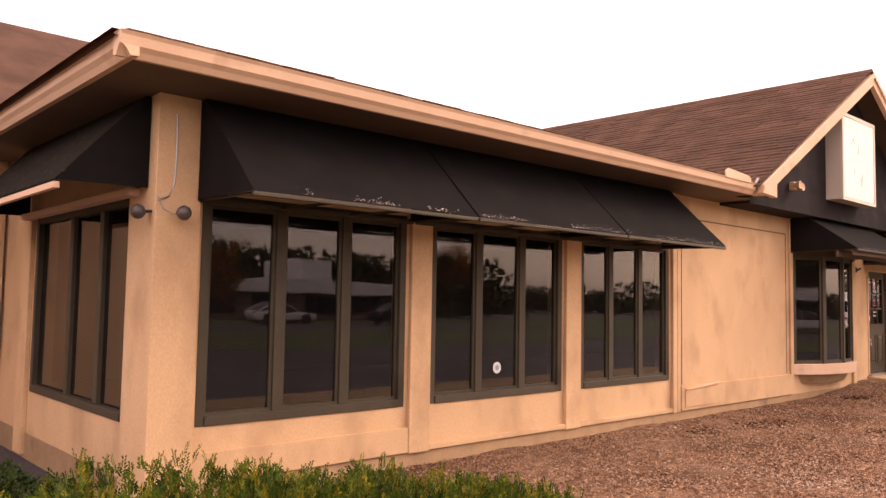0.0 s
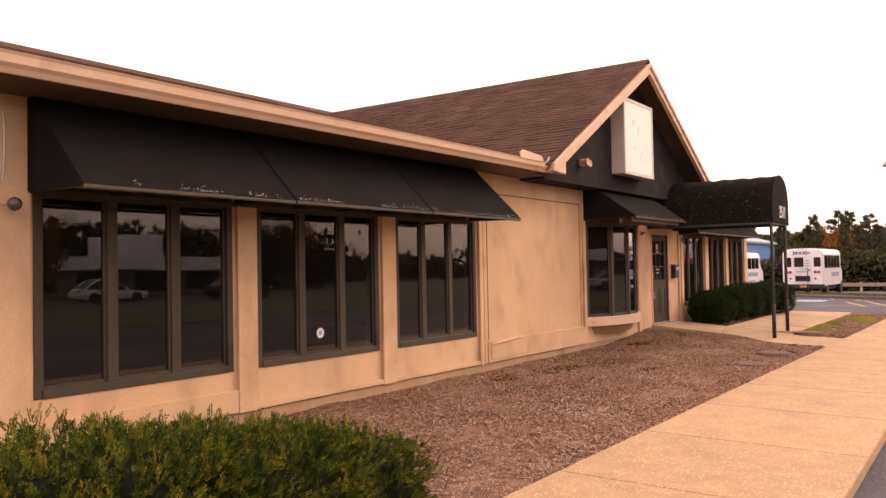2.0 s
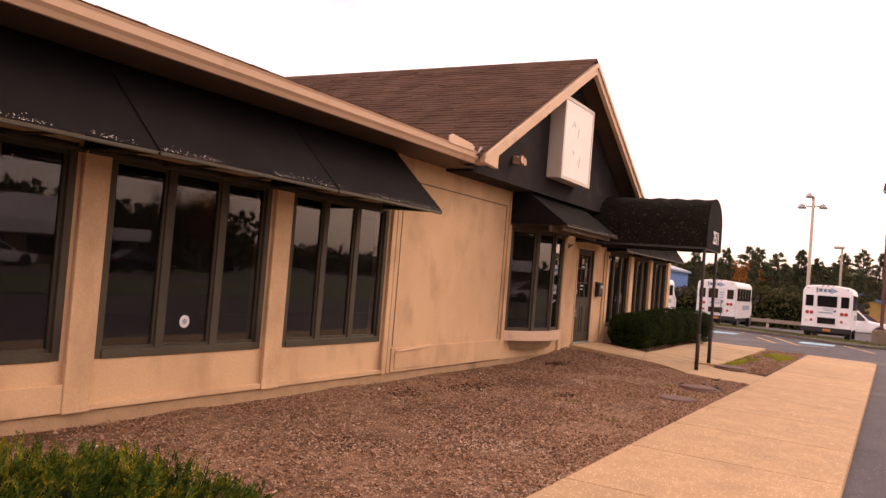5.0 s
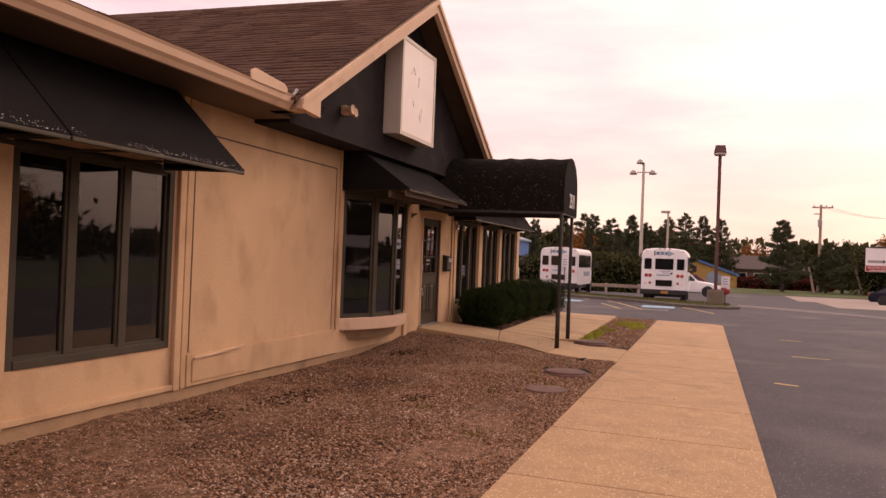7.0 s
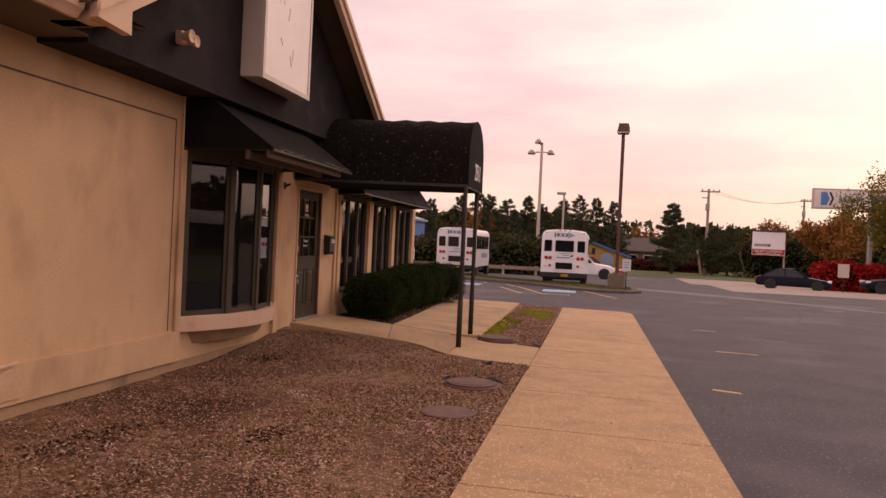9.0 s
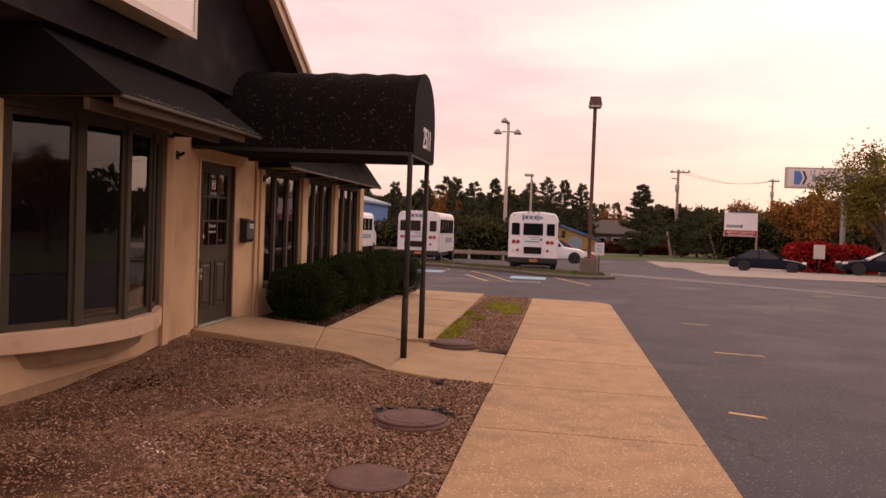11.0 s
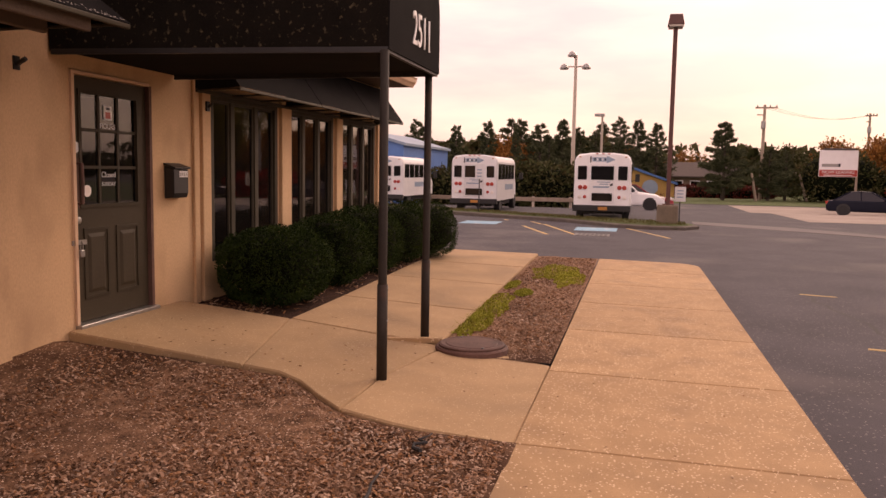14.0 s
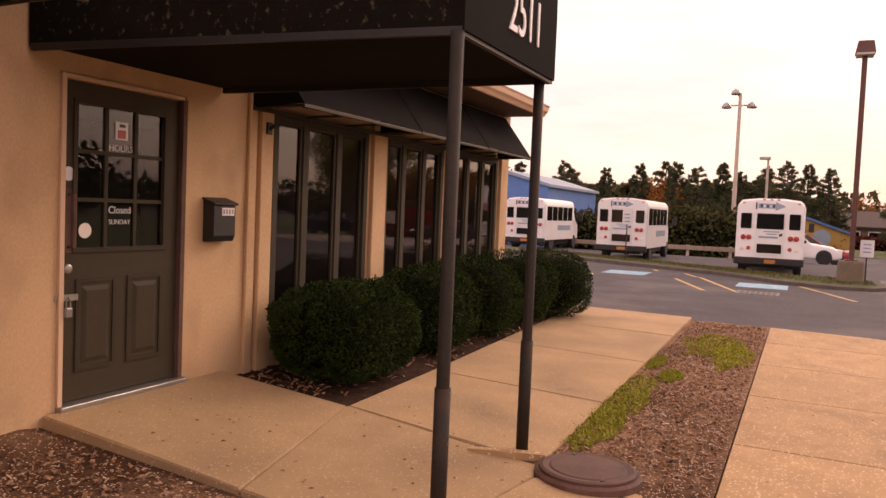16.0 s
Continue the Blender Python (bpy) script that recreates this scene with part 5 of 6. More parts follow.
# Solid added inside the leaves; its dark colour stands for inner shade.
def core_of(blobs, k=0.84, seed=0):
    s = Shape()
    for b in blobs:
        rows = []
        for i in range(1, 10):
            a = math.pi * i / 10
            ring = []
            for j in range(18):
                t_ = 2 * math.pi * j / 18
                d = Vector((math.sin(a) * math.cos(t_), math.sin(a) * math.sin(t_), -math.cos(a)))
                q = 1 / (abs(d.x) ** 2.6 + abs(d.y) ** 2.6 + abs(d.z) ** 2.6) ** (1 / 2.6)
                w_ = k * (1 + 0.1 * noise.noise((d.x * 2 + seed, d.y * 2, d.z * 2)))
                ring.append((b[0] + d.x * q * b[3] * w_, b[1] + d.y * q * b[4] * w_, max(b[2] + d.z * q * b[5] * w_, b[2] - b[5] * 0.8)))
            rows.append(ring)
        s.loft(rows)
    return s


r = np.random.default_rng(101)
blobs = [(0.55, 2.95, 0.48, 0.95, 0.85, 0.50), (1.75, 2.90, 0.49, 1.0, 0.85, 0.52), (2.75, 2.88, 0.44, 0.80, 0.78, 0.44), (3.50, 2.84, 0.38, 0.66, 0.70, 0.36)]
P, N = mound(blobs, 27000, r, 0.34, 0.26, 3.1, 4, 0.18)
yew = thing("yew_bush", "loose spreading yew bush with yellowing tips", "bush", (2.2, 2.8, 0.15))
D = N * 0.8 + np.array([0, 0, 0.55]) + r.normal(0, 0.35, N.shape)
D /= np.linalg.norm(D, axis=1)[:, None]
s = Shape()
sprigs(s, P, D, 0.07, r, 13, 0.021, 0.014)
part("foliage", s, YEW, yew, "dark green feathery needles")
top = np.where(P[:, 2] > 0.74)[0]
pick = r.choice(top, min(700, len(top)), False)
D2 = N[pick] * 0.25 + np.array([0, 0, 1.0]) + r.normal(0, 0.35, (len(pick), 3))
D2 /= np.linalg.norm(D2, axis=1)[:, None]
s = Shape()
sprigs(s, P[pick], D2, 0.085, r, 15, 0.020, 0.014)
part("new_growth", s, leafy("yew_young_shoots", [(0.035, 0.06, 0.006), (0.08, 0.10, 0.009), (0.22, 0.16, 0.012), (0.055, 0.075, 0.008)]), yew, "paler upright new shoots")
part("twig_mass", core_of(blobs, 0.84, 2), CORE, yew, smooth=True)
s = Shape()
for k in range(26):
    a = r.uniform(0, 6.3)
    c = Vector((3.75 + r.uniform(-.5, .4), 2.25 + r.uniform(-0.05, 0.1), 0.35 + r.uniform(-.15, .15)))
    d = Vector((r.normal(0, 1), -0.5, r.normal(0.2, 0.5))).normalized()
    s.tube([c, c + d * 0.1 + Vector((0, 0, 0.02)), c + d * 0.22], 0.004, 5, 0.002)
part("bare_twigs", s, BARK, yew, "dead brown twigs")


def clipped_bush(x, y, z, rx, ry, rz, n, seed, label, lf=0.021):
    r = np.random.default_rng(seed)
    n = int(n * 1.4)
    b = [(x, y, z + rz, rx, ry, rz)]
    P, N = mound(b, n, r, 0.22, 0.15, 1.9, seed * 3.7, z + 0.03)
    t = thing("clipped_bush", label, "bush", (x, y, z), group="clipped bushes")
    part("foliage", Shape().leaves(P, N, lf * 1.3, lf * 0.85, 0.75, r), BOX, t)
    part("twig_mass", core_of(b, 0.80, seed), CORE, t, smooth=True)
    return t


clipped_bush(19.55, 5.17, 0.36, 0.74, 0.54, 0.41, 19000, 1, "rounded dark green clipped bush beside the door")
clipped_bush(21.2, 5.22, 0.32, 0.60, 0.50, 0.45, 13000, 2, "rounded dark green clipped bush under the windows")
clipped_bush(22.65, 5.22, 0.30, 0.62, 0.52, 0.49, 11000, 3, "rounded dark green clipped bush under the windows")
clipped_bush(24.0, 5.2, 0.29, 0.66, 0.54, 0.50, 10000, 4, "rounded dark green clipped bush under the windows")
clipped_bush(25.25, 5.05, 0.28, 0.66, 0.62, 0.50, 9000, 5, "rounded dark green clipped bush at the corner")
clipped_bush(1.25, 5.05, 0.12, 0.55, 0.55, 0.36, 9000, 6, "dark green clipped bush at the building corner")

# ---- trees ----


def conifer(x, y, z, h, seed, w=0.27, label="tall dark pine", n=2600, mat=None):
    """A pine: tapered trunk, whorls of drooping limbs, clumps of needles."""
    r = np.random.default_rng(seed)
    t = thing("pine_tree", label, "tree", (x, y, z), group="pine trees")
    s = Shape()
    lean = r.normal(0, 0.02)
    s.tube([(x, y, z), (x + lean * h * 0.5, y, z + h * 0.5), (x + lean * h, y, z + h)], 0.02 * h + 0.06, 8, 0.02)
    P, N = [], []
    k = int(h * 8)
    full = r.uniform(0.6, 1.0, 5)
    for i in range(k):
        q = 0.08 + 0.92 * (i + r.uniform(0, 1)) / k
        a = i * 2.4 + r.uniform(-0.7, 0.7)
        taper = (1.0 - q) ** 0.85 * (0.65 + 0.35 * min(1.0, q / 0.3))
        L = h * w * taper * r.uniform(0.35, 1.1) * full[int((a % 6.283) / 1.2567) % 5] + 0.03 * h
        b = Vector((x + lean * h * q, y, z + h * q * 0.97))
        e = b + Vector((math.cos(a) * L, math.sin(a) * L, L * r.uniform(-0.05, 0.4)))
        s.tube([b, b.lerp(e, 0.5) - Vector((0, 0, L * 0.04)), e], 0.02 + 0.003 * h, 4, 0.008)
        m = max(10, int(n / k * (0.25 + 1.5 * L / (h * w))))
        f = r.uniform(0.12, 1.05, m) ** 0.7
        side = np.array([-math.sin(a), math.cos(a), 0.0])
        fan = r.normal(0, 0.20, m) * L * (1.15 - 0.7 * f)
        c = np.array(b) + (np.array(e) - np.array(b)) * f[:, None] + side * fan[:, None] + np.stack([0 * f, 0 * f, r.normal(0, 0.035 + 0.03 * L, m)], 1)
        P.append(c)
        N.append(np.tile([math.cos(a) * 0.7, math.sin(a) * 0.7, 0.45], (m, 1)))
    part("trunk", s, BARK, t)
    sz = 0.018 * h + 0.08
    part("crown", Shape().leaves(np.concatenate(P), np.concatenate(N), sz * 1.4, sz * 0.36, 0.45, r), mat or PINE, t)
    return t


def broadleaf(x, y, z, h, seed, mat, label, spread=0.42, n=3000, bare=0.3, leaf=0.22, name="tree", low=0.3):
    """A forked tree: trunk, limbs, twigs and loose clusters of leaves."""
    r = np.random.default_rng(seed)
    t = thing(name, label, "tree", (x, y, z))
    s = Shape()
    P = []
    trunk_top = Vector((x + r.normal(0, .1), y + r.normal(0, .1), z + h * low))
    s.tube([(x, y, z), trunk_top], 0.028 * h, 9, 0.02 * h)
    for i in range(9):
        a = i * 2.4 + r.uniform(-.4, .4)
        q = r.uniform(0.35, 1.0)
        e = trunk_top + Vector((math.cos(a) * h * spread * q, math.sin(a) * h * spread * q, h * (1 - low) * r.uniform(0.35, 0.98) * (1.15 - 0.5 * q)))
        mid = trunk_top.lerp(e, 0.5) + Vector((0, 0, h * 0.05))
        s.tube([trunk_top - Vector((0, 0, h * 0.05 * r.uniform(0, 2))), mid, e], 0.011 * h, 6, 0.002 * h)
        for j in range(9):
            b = mid.lerp(e, r.uniform(-0.4, 1))
            d = Vector((r.normal(0, 1), r.normal(0, 1), r.normal(0.5, 0.7))).normalized() * h * r.uniform(0.06, 0.17)
            s.tube([b, b + d * 0.6 + Vector((0, 0, 0.02 * h)), b + d], 0.003 * h, 4, 0.001 * h)
            m = max(2, int(n / 81 * r.uniform(0.4, 1.6)))
            if r.uniform() > bare * 0.5:
                c = np.array(b + d * r.uniform(0.4, 1.0)) + r.normal(0, h * 0.04, (m, 3))
                P.append(c)
    part("trunk", s, BARK, t)
    P = np.concatenate(P)
    part("crown", Shape().leaves(P, np.tile([0, 0, 0.3], (len(P), 1)), leaf, leaf * 0.6, 0.9, r), mat, t)
    return t


def hedge(name, x, y, z, rx, ry, rz, n, seed, mat, label, leaf=0.25):
    r = np.random.default_rng(seed)
    b = [(x, y, z + rz * 0.8, rx, ry, rz)]
    P, N = mound(b, n, r, 0.4, 0.28, 0.7 if rx > 3 else 1.1, seed, z)
    t = thing(name, label, "shrub", (x, y, z))
    part("foliage", Shape().leaves(P, N, leaf, leaf * 0.6, 0.8, r), mat, t)
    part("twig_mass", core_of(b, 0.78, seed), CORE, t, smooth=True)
    return t


# ---- vehicles ----


def wheel(parent, x, y, rad, wd, rim_mat):
    ty = part("wheel", Shape().lathe([(rad * 0.62, -wd / 2), (rad * 0.94, -wd / 2), (rad, -wd * 0.32), (rad, wd * 0.32), (rad * 0.94, wd / 2), (rad * 0.62, wd / 2)], (x, y, rad), 22, "y"), RUBBER, parent)
    part("rim", Shape().lathe([(rad * 0.62, -wd * 0.46), (rad * 0.5, -wd * 0.36), (rad * 0.2, -wd * 0.42), (rad * 0.05, -wd * 0.44)], (x, y, rad), 14, "y"), rim_mat, ty)
    part("rim", Shape().lathe([(rad * 0.62, wd * 0.46), (rad * 0.5, wd * 0.36), (rad * 0.2, wd * 0.42), (rad * 0.05, wd * 0.44)], (x, y, rad), 14, "y"), rim_mat, ty)


def bus(label, m):
    """A small shuttle bus; its rear stands at x = 0, it runs along +x."""
    t = thing("shuttle_bus", label, "bus", m.translation, group="parked shuttle buses", local=True)
    t.matrix_basis = m
    W, H, L = 1.06, 2.62, 6.6
    prof = [(-W, 0.55), (-W, 2.30), (-W + 0.05, 2.45), (-W + 0.16, 2.56), (-0.4, H), (0.4, H), (W - 0.16, 2.56), (W - 0.05, 2.45), (W, 2.30), (W, 0.55)]
    part("body", Shape().loft([[(0.05, y * 0.97, 0.55 + (z - 0.55) * 0.985) for y, z in prof], [(0.0, y * 0.93, 0.58 + (z - 0.55) * 0.955) for y, z in prof], [(0.0, y * 0.93, 0.58 + (z - 0.55) * 0.955) for y, z in prof]][:1] + [[(0.12, y, z) for y, z in prof], [(L - 1.4, y, z) for y, z in prof]]), WHITE, t)
    part("back_panel", Shape().prism([(y * 0.95, 0.57 + (z - 0.55) * 0.97) for y, z in prof], "x", 0.0, 0.06), WHITE, t, bevel=0.02)
    part("cab", Shape().loft([[(L - 1.4, y * 0.93, min(z, 2.25)) for y, z in prof], [(L - 0.7, y * 0.9, min(z, 1.6)) for y, z in prof], [(L + 0.2, y * 0.82, min(z, 1.25)) for y, z in prof]]), WHITE, t)
    dr = part("rear_door", Shape().box(-0.02, -0.001, -0.47, 0.47, 0.72, 2.20, 0.006), WHITE, t)
    part("window", Shape().box(-0.034, -0.021, -0.42, 0.42, 1.60, 2.12, 0.02), TINT, dr)
    part("window", Shape().box(-0.034, -0.021, -0.38, 0.38, 0.80, 1.10, 0.02), TINT, dr)
    for sy in (-1, 1):
        part("window", Shape().box(-0.012, -0.001, sy * 0.75 - 0.17, sy * 0.75 + 0.17, 1.60, 2.12, 0.03), TINT, t)
        for k, yy in enumerate((0.64, 0.82)):
            part("tail_light", Shape().lathe([(0.085, 0.0), (0.085, -0.02), (0.07, -0.035), (0.01, -0.04)], (-0.001, sy * yy, 1.31), 16, "x"), RED, t, "red round lamp")
        part("tail_light", Shape().lathe([(0.065, 0.0), (0.065, -0.02), (0.01, -0.035)], (-0.001, sy * 0.64, 0.95), 14, "x"), RED, t)
        part("reverse_light", Shape().lathe([(0.07, 0.0), (0.07, -0.02), (0.01, -0.03)], (-0.001, sy * 0.84, 0.93), 14, "x"), SIGNFACE, t)
        for x in (L - 0.95, 1.35):
            wheel(t, x, sy * 0.88, 0.37, 0.26, STEEL)
        for k in range(5):
            part("side_window", Shape().box(0.3 + k * 0.93, 1.14 + k * 0.93, sy * W - 0.012, sy * W + 0.012, 1.52, 2.22, 0.02), TINT, t)
        part("mirror", Shape().box(L - 0.9, L - 0.78, sy * 1.3 - 0.1, sy * 1.3 + 0.1, 1.5, 1.85, 0.02).tube([(L - 0.8, sy * 1.0, 1.5), (L - 0.84, sy * 1.25, 1.6)], 0.02, 6), BLACK, t)
        part("grey_stripe", Shape().box(2.2, 4.6, sy * W - 0.004, sy * W + 0.004, 1.02, 1.28), GREYBLUE, t)
        part("mud_flap", Shape().box(1.75, 1.77, sy * 0.88 - 0.14, sy * 0.88 + 0.14, 0.18, 0.55), BLACK, t)
    part("bumper", Shape().box(-0.16, 0.1, -W - 0.02, W + 0.02, 0.40, 0.64, 0.03), BLACK, t, "black step bumper")
    part("underbody", Shape().box(0.2, L - 0.2, -0.8, 0.8, 0.30, 0.56), BLACK, t)
    part("number_plate", Shape().box(-0.175, -0.165, -0.22, 0.12, 0.46, 0.58), AMBER, t)
    part("exhaust", Shape().tube([(-0.1, -0.45, 0.33), (0.4, -0.45, 0.33)], 0.04, 8), BLACK, t)
    for k in (-0.22, 0, 0.22, -0.85, 0.85):
        part("roof_marker", Shape().box(-0.02, 0.04, k - 0.04, k + 0.04, 2.56 if abs(k) < 0.5 else 2.44, 2.60 if abs(k) < 0.5 else 2.48, 0.006), AMBER if abs(k) > 0.5 else RED, t)
    part("logo", Shape().prism([(0.40, 2.29), (-0.14, 2.29), (-0.14, 2.22), (-0.46, 2.365), (-0.14, 2.51), (-0.14, 2.45), (0.40, 2.45)], "x", -0.010, -0.002), GREYBLUE, t, "pale blue arrow emblem")
    for k in range(5):
        part("logo_stroke", Shape().box(-0.016, -0.011, 0.30 - 0.095 * k - 0.03, 0.30 - 0.095 * k + 0.025, 2.32, 2.41 + 0.02 * (k == 0)), PRINT if k % 2 == 0 else WHITE, t)
    part("logo_stroke", Shape().box(-0.010, -0.002, 0.43, 0.48, 2.25, 2.48), PRINT, t)
    for z0, a, b in ((1.50, -0.2, 0.30), (1.42, -0.1, 0.22), (1.30, -0.34, 0.25)):
        part("printed_line", Shape().box(-0.026, -0.021, -b, -a, z0, z0 + (0.035 if z0 > 1.35 else 0.06)), GREYBLUE, dr)
    part("printed_mark", Shape().prism([(-0.40, 1.40), (-0.30, 1.36), (-0.27, 1.46), (-0.33, 1.44), (-0.38, 1.50)], "x", -0.026, -0.021), PRINT, dr)
    return t


def car(name, label, paint, m, L=4.6, H=1.45, suv=False):
    """A car along +x, nose forward."""
    t = thing(name, label, "car", m.translation, local=True)
    t.matrix_basis = m
    W = 0.9
    hood = 0.92 if not suv else 1.02
    low = [(0.0, 0.35), (-0.02, 0.62), (0.08, hood - 0.03), (0.85 if not suv else 0.2, hood + 0.02), (L * 0.68, hood), (L * 0.9, hood - 0.14), (L - 0.03, 0.62), (L, 0.38), (L - 0.2, 0.24), (0.15, 0.26)]
    rows = []
    for q, kx, kz in ((1.0, 0.955, 0.62), (0.985, 0.98, 0.84), (0.94, 0.99, 0.93), (0.84, 0.995, 0.975), (0.55, 1.0, 1.0), (0.0, 1.006, 1.015)):
        rows.append([(L / 2 + (x - L / 2) * kx, -W * q, 0.56 + (z - 0.56) * kz) for x, z in low])
    rows += [[(x, -y, z) for x, y, z in rw] for rw in rows[-2::-1]]
    part("body", Shape().loft(rows), paint, t, smooth=True)
    r0, r1, r2, r3 = (0.35, 1.25, L * 0.50, L * 0.70) if not suv else (0.05, 0.35, L * 0.52, L * 0.68)
    cab = lambda g: [(r0, hood - 0.02), (r1, H - g), ((r1 + r2) / 2, H + 0.03 - g), (r2, H - g), (r3, hood - 0.02)]
    part("cabin", Shape().loft([[(x, -W * 0.93, z) if z < hood + 0.01 else (x, -W * 0.70, z) for x, z in cab(0.0)], [(x, W * 0.93, z) if z < hood + 0.01 else (x, W * 0.70, z) for x, z in cab(0.0)]]), TINT, t)
    part("roof", Shape().loft([[(x, -W * 0.72, z + 0.012) for x, z in cab(0)[1:4]] + [(x, -W * 0.70, z - 0.03) for x, z in cab(0)[3:0:-1]], [(x, W * 0.72, z + 0.012) for x, z in cab(0)[1:4]] + [(x, W * 0.70, z - 0.03) for x, z in cab(0)[3:0:-1]]]), paint, t)
    for sy in (-1, 1):
        for a, b in ((cab(0)[0], cab(0)[1]), (cab(0)[3], cab(0)[4]), ((r1 * 0.45 + r2 * 0.55, hood), (r1 * 0.45 + r2 * 0.55 - 0.05, H))):
            part("pillar", Shape().tube([(a[0], sy * W * (0.94 if a[1] < hood + 0.1 else 0.71), a[1]), (b[0], sy * W * (0.94 if b[1] < hood + 0.1 else 0.71), b[1])], 0.035, 6), paint, t)
        for x in (L * 0.2, L * 0.82):
            part("wheel_arch", Shape().lathe([(0.37, -0.01), (0.37, 0.01)], (x, sy * (W + 0.002), 0.36), 20, "y"), BLACK, t)
            wheel(t, x, sy * (W - 0.075), 0.33, 0.21, ALLOY)
        part("headlight", Shape().box(L - 0.28, L - 0.02, sy * 0.72 - 0.14, sy * 0.72 + 0.14, 0.62, 0.76, 0.03), SIGNFACE, t)
        part("tail_light", Shape().box(-0.03, 0.2, sy * 0.74 - 0.14, sy * 0.74 + 0.14, 0.70, 0.86, 0.03), RED, t)
        part("door_handle", Shape().box(L * 0.42, L * 0.47, sy * W - 0.02, sy * W + 0.02, 0.80, 0.83), paint, t)
        part("mirror", Shape().box(L * 0.64, L * 0.67, sy * 1.0 - 0.08, sy * 1.0 + 0.08, 0.95, 1.07, 0.02), paint, t)
    return t


bus("white shuttle bus with a pale blue arrow emblem", pose(42.0, 2.62, 0.02))
bus("white shuttle bus parked behind the striped bays", pose(46.5, 8.50, 0.0))
bus("white shuttle bus partly hidden by the building", pose(50.6, 14.15, -0.03))
car("suv", "white sport utility vehicle parked beyond the buses", WHITE, pose(57.0, 4.4, lot_z(57), 0, 0, -89), 4.6, 1.68, True)
car("car", "red car parked beyond the white vehicle", REDCAR, pose(60.0, 3.6, lot_z(60), 0, 0, -88), 4.4, 1.5)
car("car", "dark blue sedan at the lot entrance", NAVY, pose(63.1, -9.85, lot_z(63), 0, 0, -106), 4.7, 1.42)
car("car", "dark sedan beside the yellowing tree", NAVY, pose(56.6, -19.4, lot_z(56), 0, 0, 86), 4.7, 1.38)

# ---- lot details ----
island = thing("pavement_island", "kerbed grass strip in front of the buses", "traffic island", (39.6, 5, 0.1), kind="structure")
out = [(46.8, 14.0), (43.4, 8.8), (40.3, 3.9), (38.2, 2.0), (37.6, 0.8), (37.8, -0.2), (38.6, -0.7), (39.6, -0.6), (40.5, 0.4), (41.5, 2.6), (45.0, 8.2), (48.6, 14.0)]
inn = [(46.98, 14.0), (43.55, 8.75), (40.42, 3.8), (38.33, 1.9), (37.76, 0.76), (37.93, -0.1), (38.64, -0.55), (39.5, -0.45), (40.36, 0.48), (41.36, 2.7), (44.86, 8.3), (48.4, 14.0)]
part("kerb", Shape().loft([[(x, y, 0.02) for x, y in out], [(x, y, 0.18) for x, y in out], [(x, y, 0.205) for x, y in inn]]), KERB, island)
gs = Shape()
gs.add([(x, y, 0.212) for x, y in inn], [tuple(reversed(range(len(inn))))])
part("turf", gs, GRASS, island)
r = np.random.default_rng(7)
n = 6000
yy = r.uniform(-0.3, 13, n)
lo_x, hi_x = np.interp(yy, [-0.4, 0.76, 1.9, 3.8, 8.75, 14], [38.3, 37.8, 38.4, 40.5, 43.6, 47.1]), np.interp(yy, [-0.4, 0.48, 2.7, 8.3, 14], [39.5, 40.3, 41.3, 44.8, 48.3])
p = np.stack([lo_x + (hi_x - lo_x) * r.uniform(0, 1, n), yy, np.full(n, 0.21)], 1)
tagged(part("grass", Shape().leaves(p, np.tile([0, 0, 1.0], (n, 1)), 0.09, 0.02, 0.45, r), leafy("grass_blades", [(0.05, 0.06, 0.015), (0.10, 0.10, 0.03), (0.14, 0.12, 0.05), (0.07, 0.08, 0.02)]), island, "short rough grass"), kind="stuff")


def stripe(name, pts, mat, label, lift=0.004, group=""):
    s = Shape()
    s.add([(x, y, lot_z(x) + lift) for x, y in pts] + [(x, y, lot_z(x) + lift - 0.03) for x, y in pts], [tuple(range(len(pts)))] + [(i, i + len(pts), (i + 1) % len(pts) + len(pts), (i + 1) % len(pts)) for i in range(len(pts))])
    return tagged(new(name, mesh_of(name, s, mat)), label, "road marking", group)


for (a, b) in (((41.0, 6.15), (34.2, 3.8)), ((38.7, 4.4), (34.45, 3.02)), ((37.9, 1.6), (34.3, 0.4)), ((42.5, 8.9), (36.5, 7.2)), ((40.0, 5.0), (38.7, 4.5))):
    d = (Vector(b) - Vector(a)).normalized()
    q = Vector((-d.y, d.x)) * 0.055
    stripe("bay_line", [tuple(Vector(a) + q), tuple(Vector(b) + q), tuple(Vector(b) - q), tuple(Vector(a) - q)], YELLOW, "worn yellow parking bay line", group="bay lines")
for cx, cy in ((38.6, 6.6), (37.0, 2.55)):
    stripe("access_symbol", [(cx - 0.75, cy + 0.65), (cx - 0.75, cy - 0.65), (cx + 0.75, cy - 0.65), (cx + 0.75, cy + 0.65)], BLUEPAINT, "faded blue painted bay symbol", group="bay symbols")
dg = thing("storm_drain", "slotted iron storm drain grate", "drain", (34.6, 2.55, lot_z(34)))
part("grate_frame", Shape().box(34.1, 35.1, 2.05, 3.05, lot_z(34) - 0.02, lot_z(34) + 0.006), DARKSTEEL, dg)
for k in range(7):
    part("slot", Shape().box(34.18, 35.02, 2.12 + 0.125 * k, 2.205 + 0.125 * k, lot_z(34) + 0.002, lot_z(34) + 0.0095), BLACK, dg)
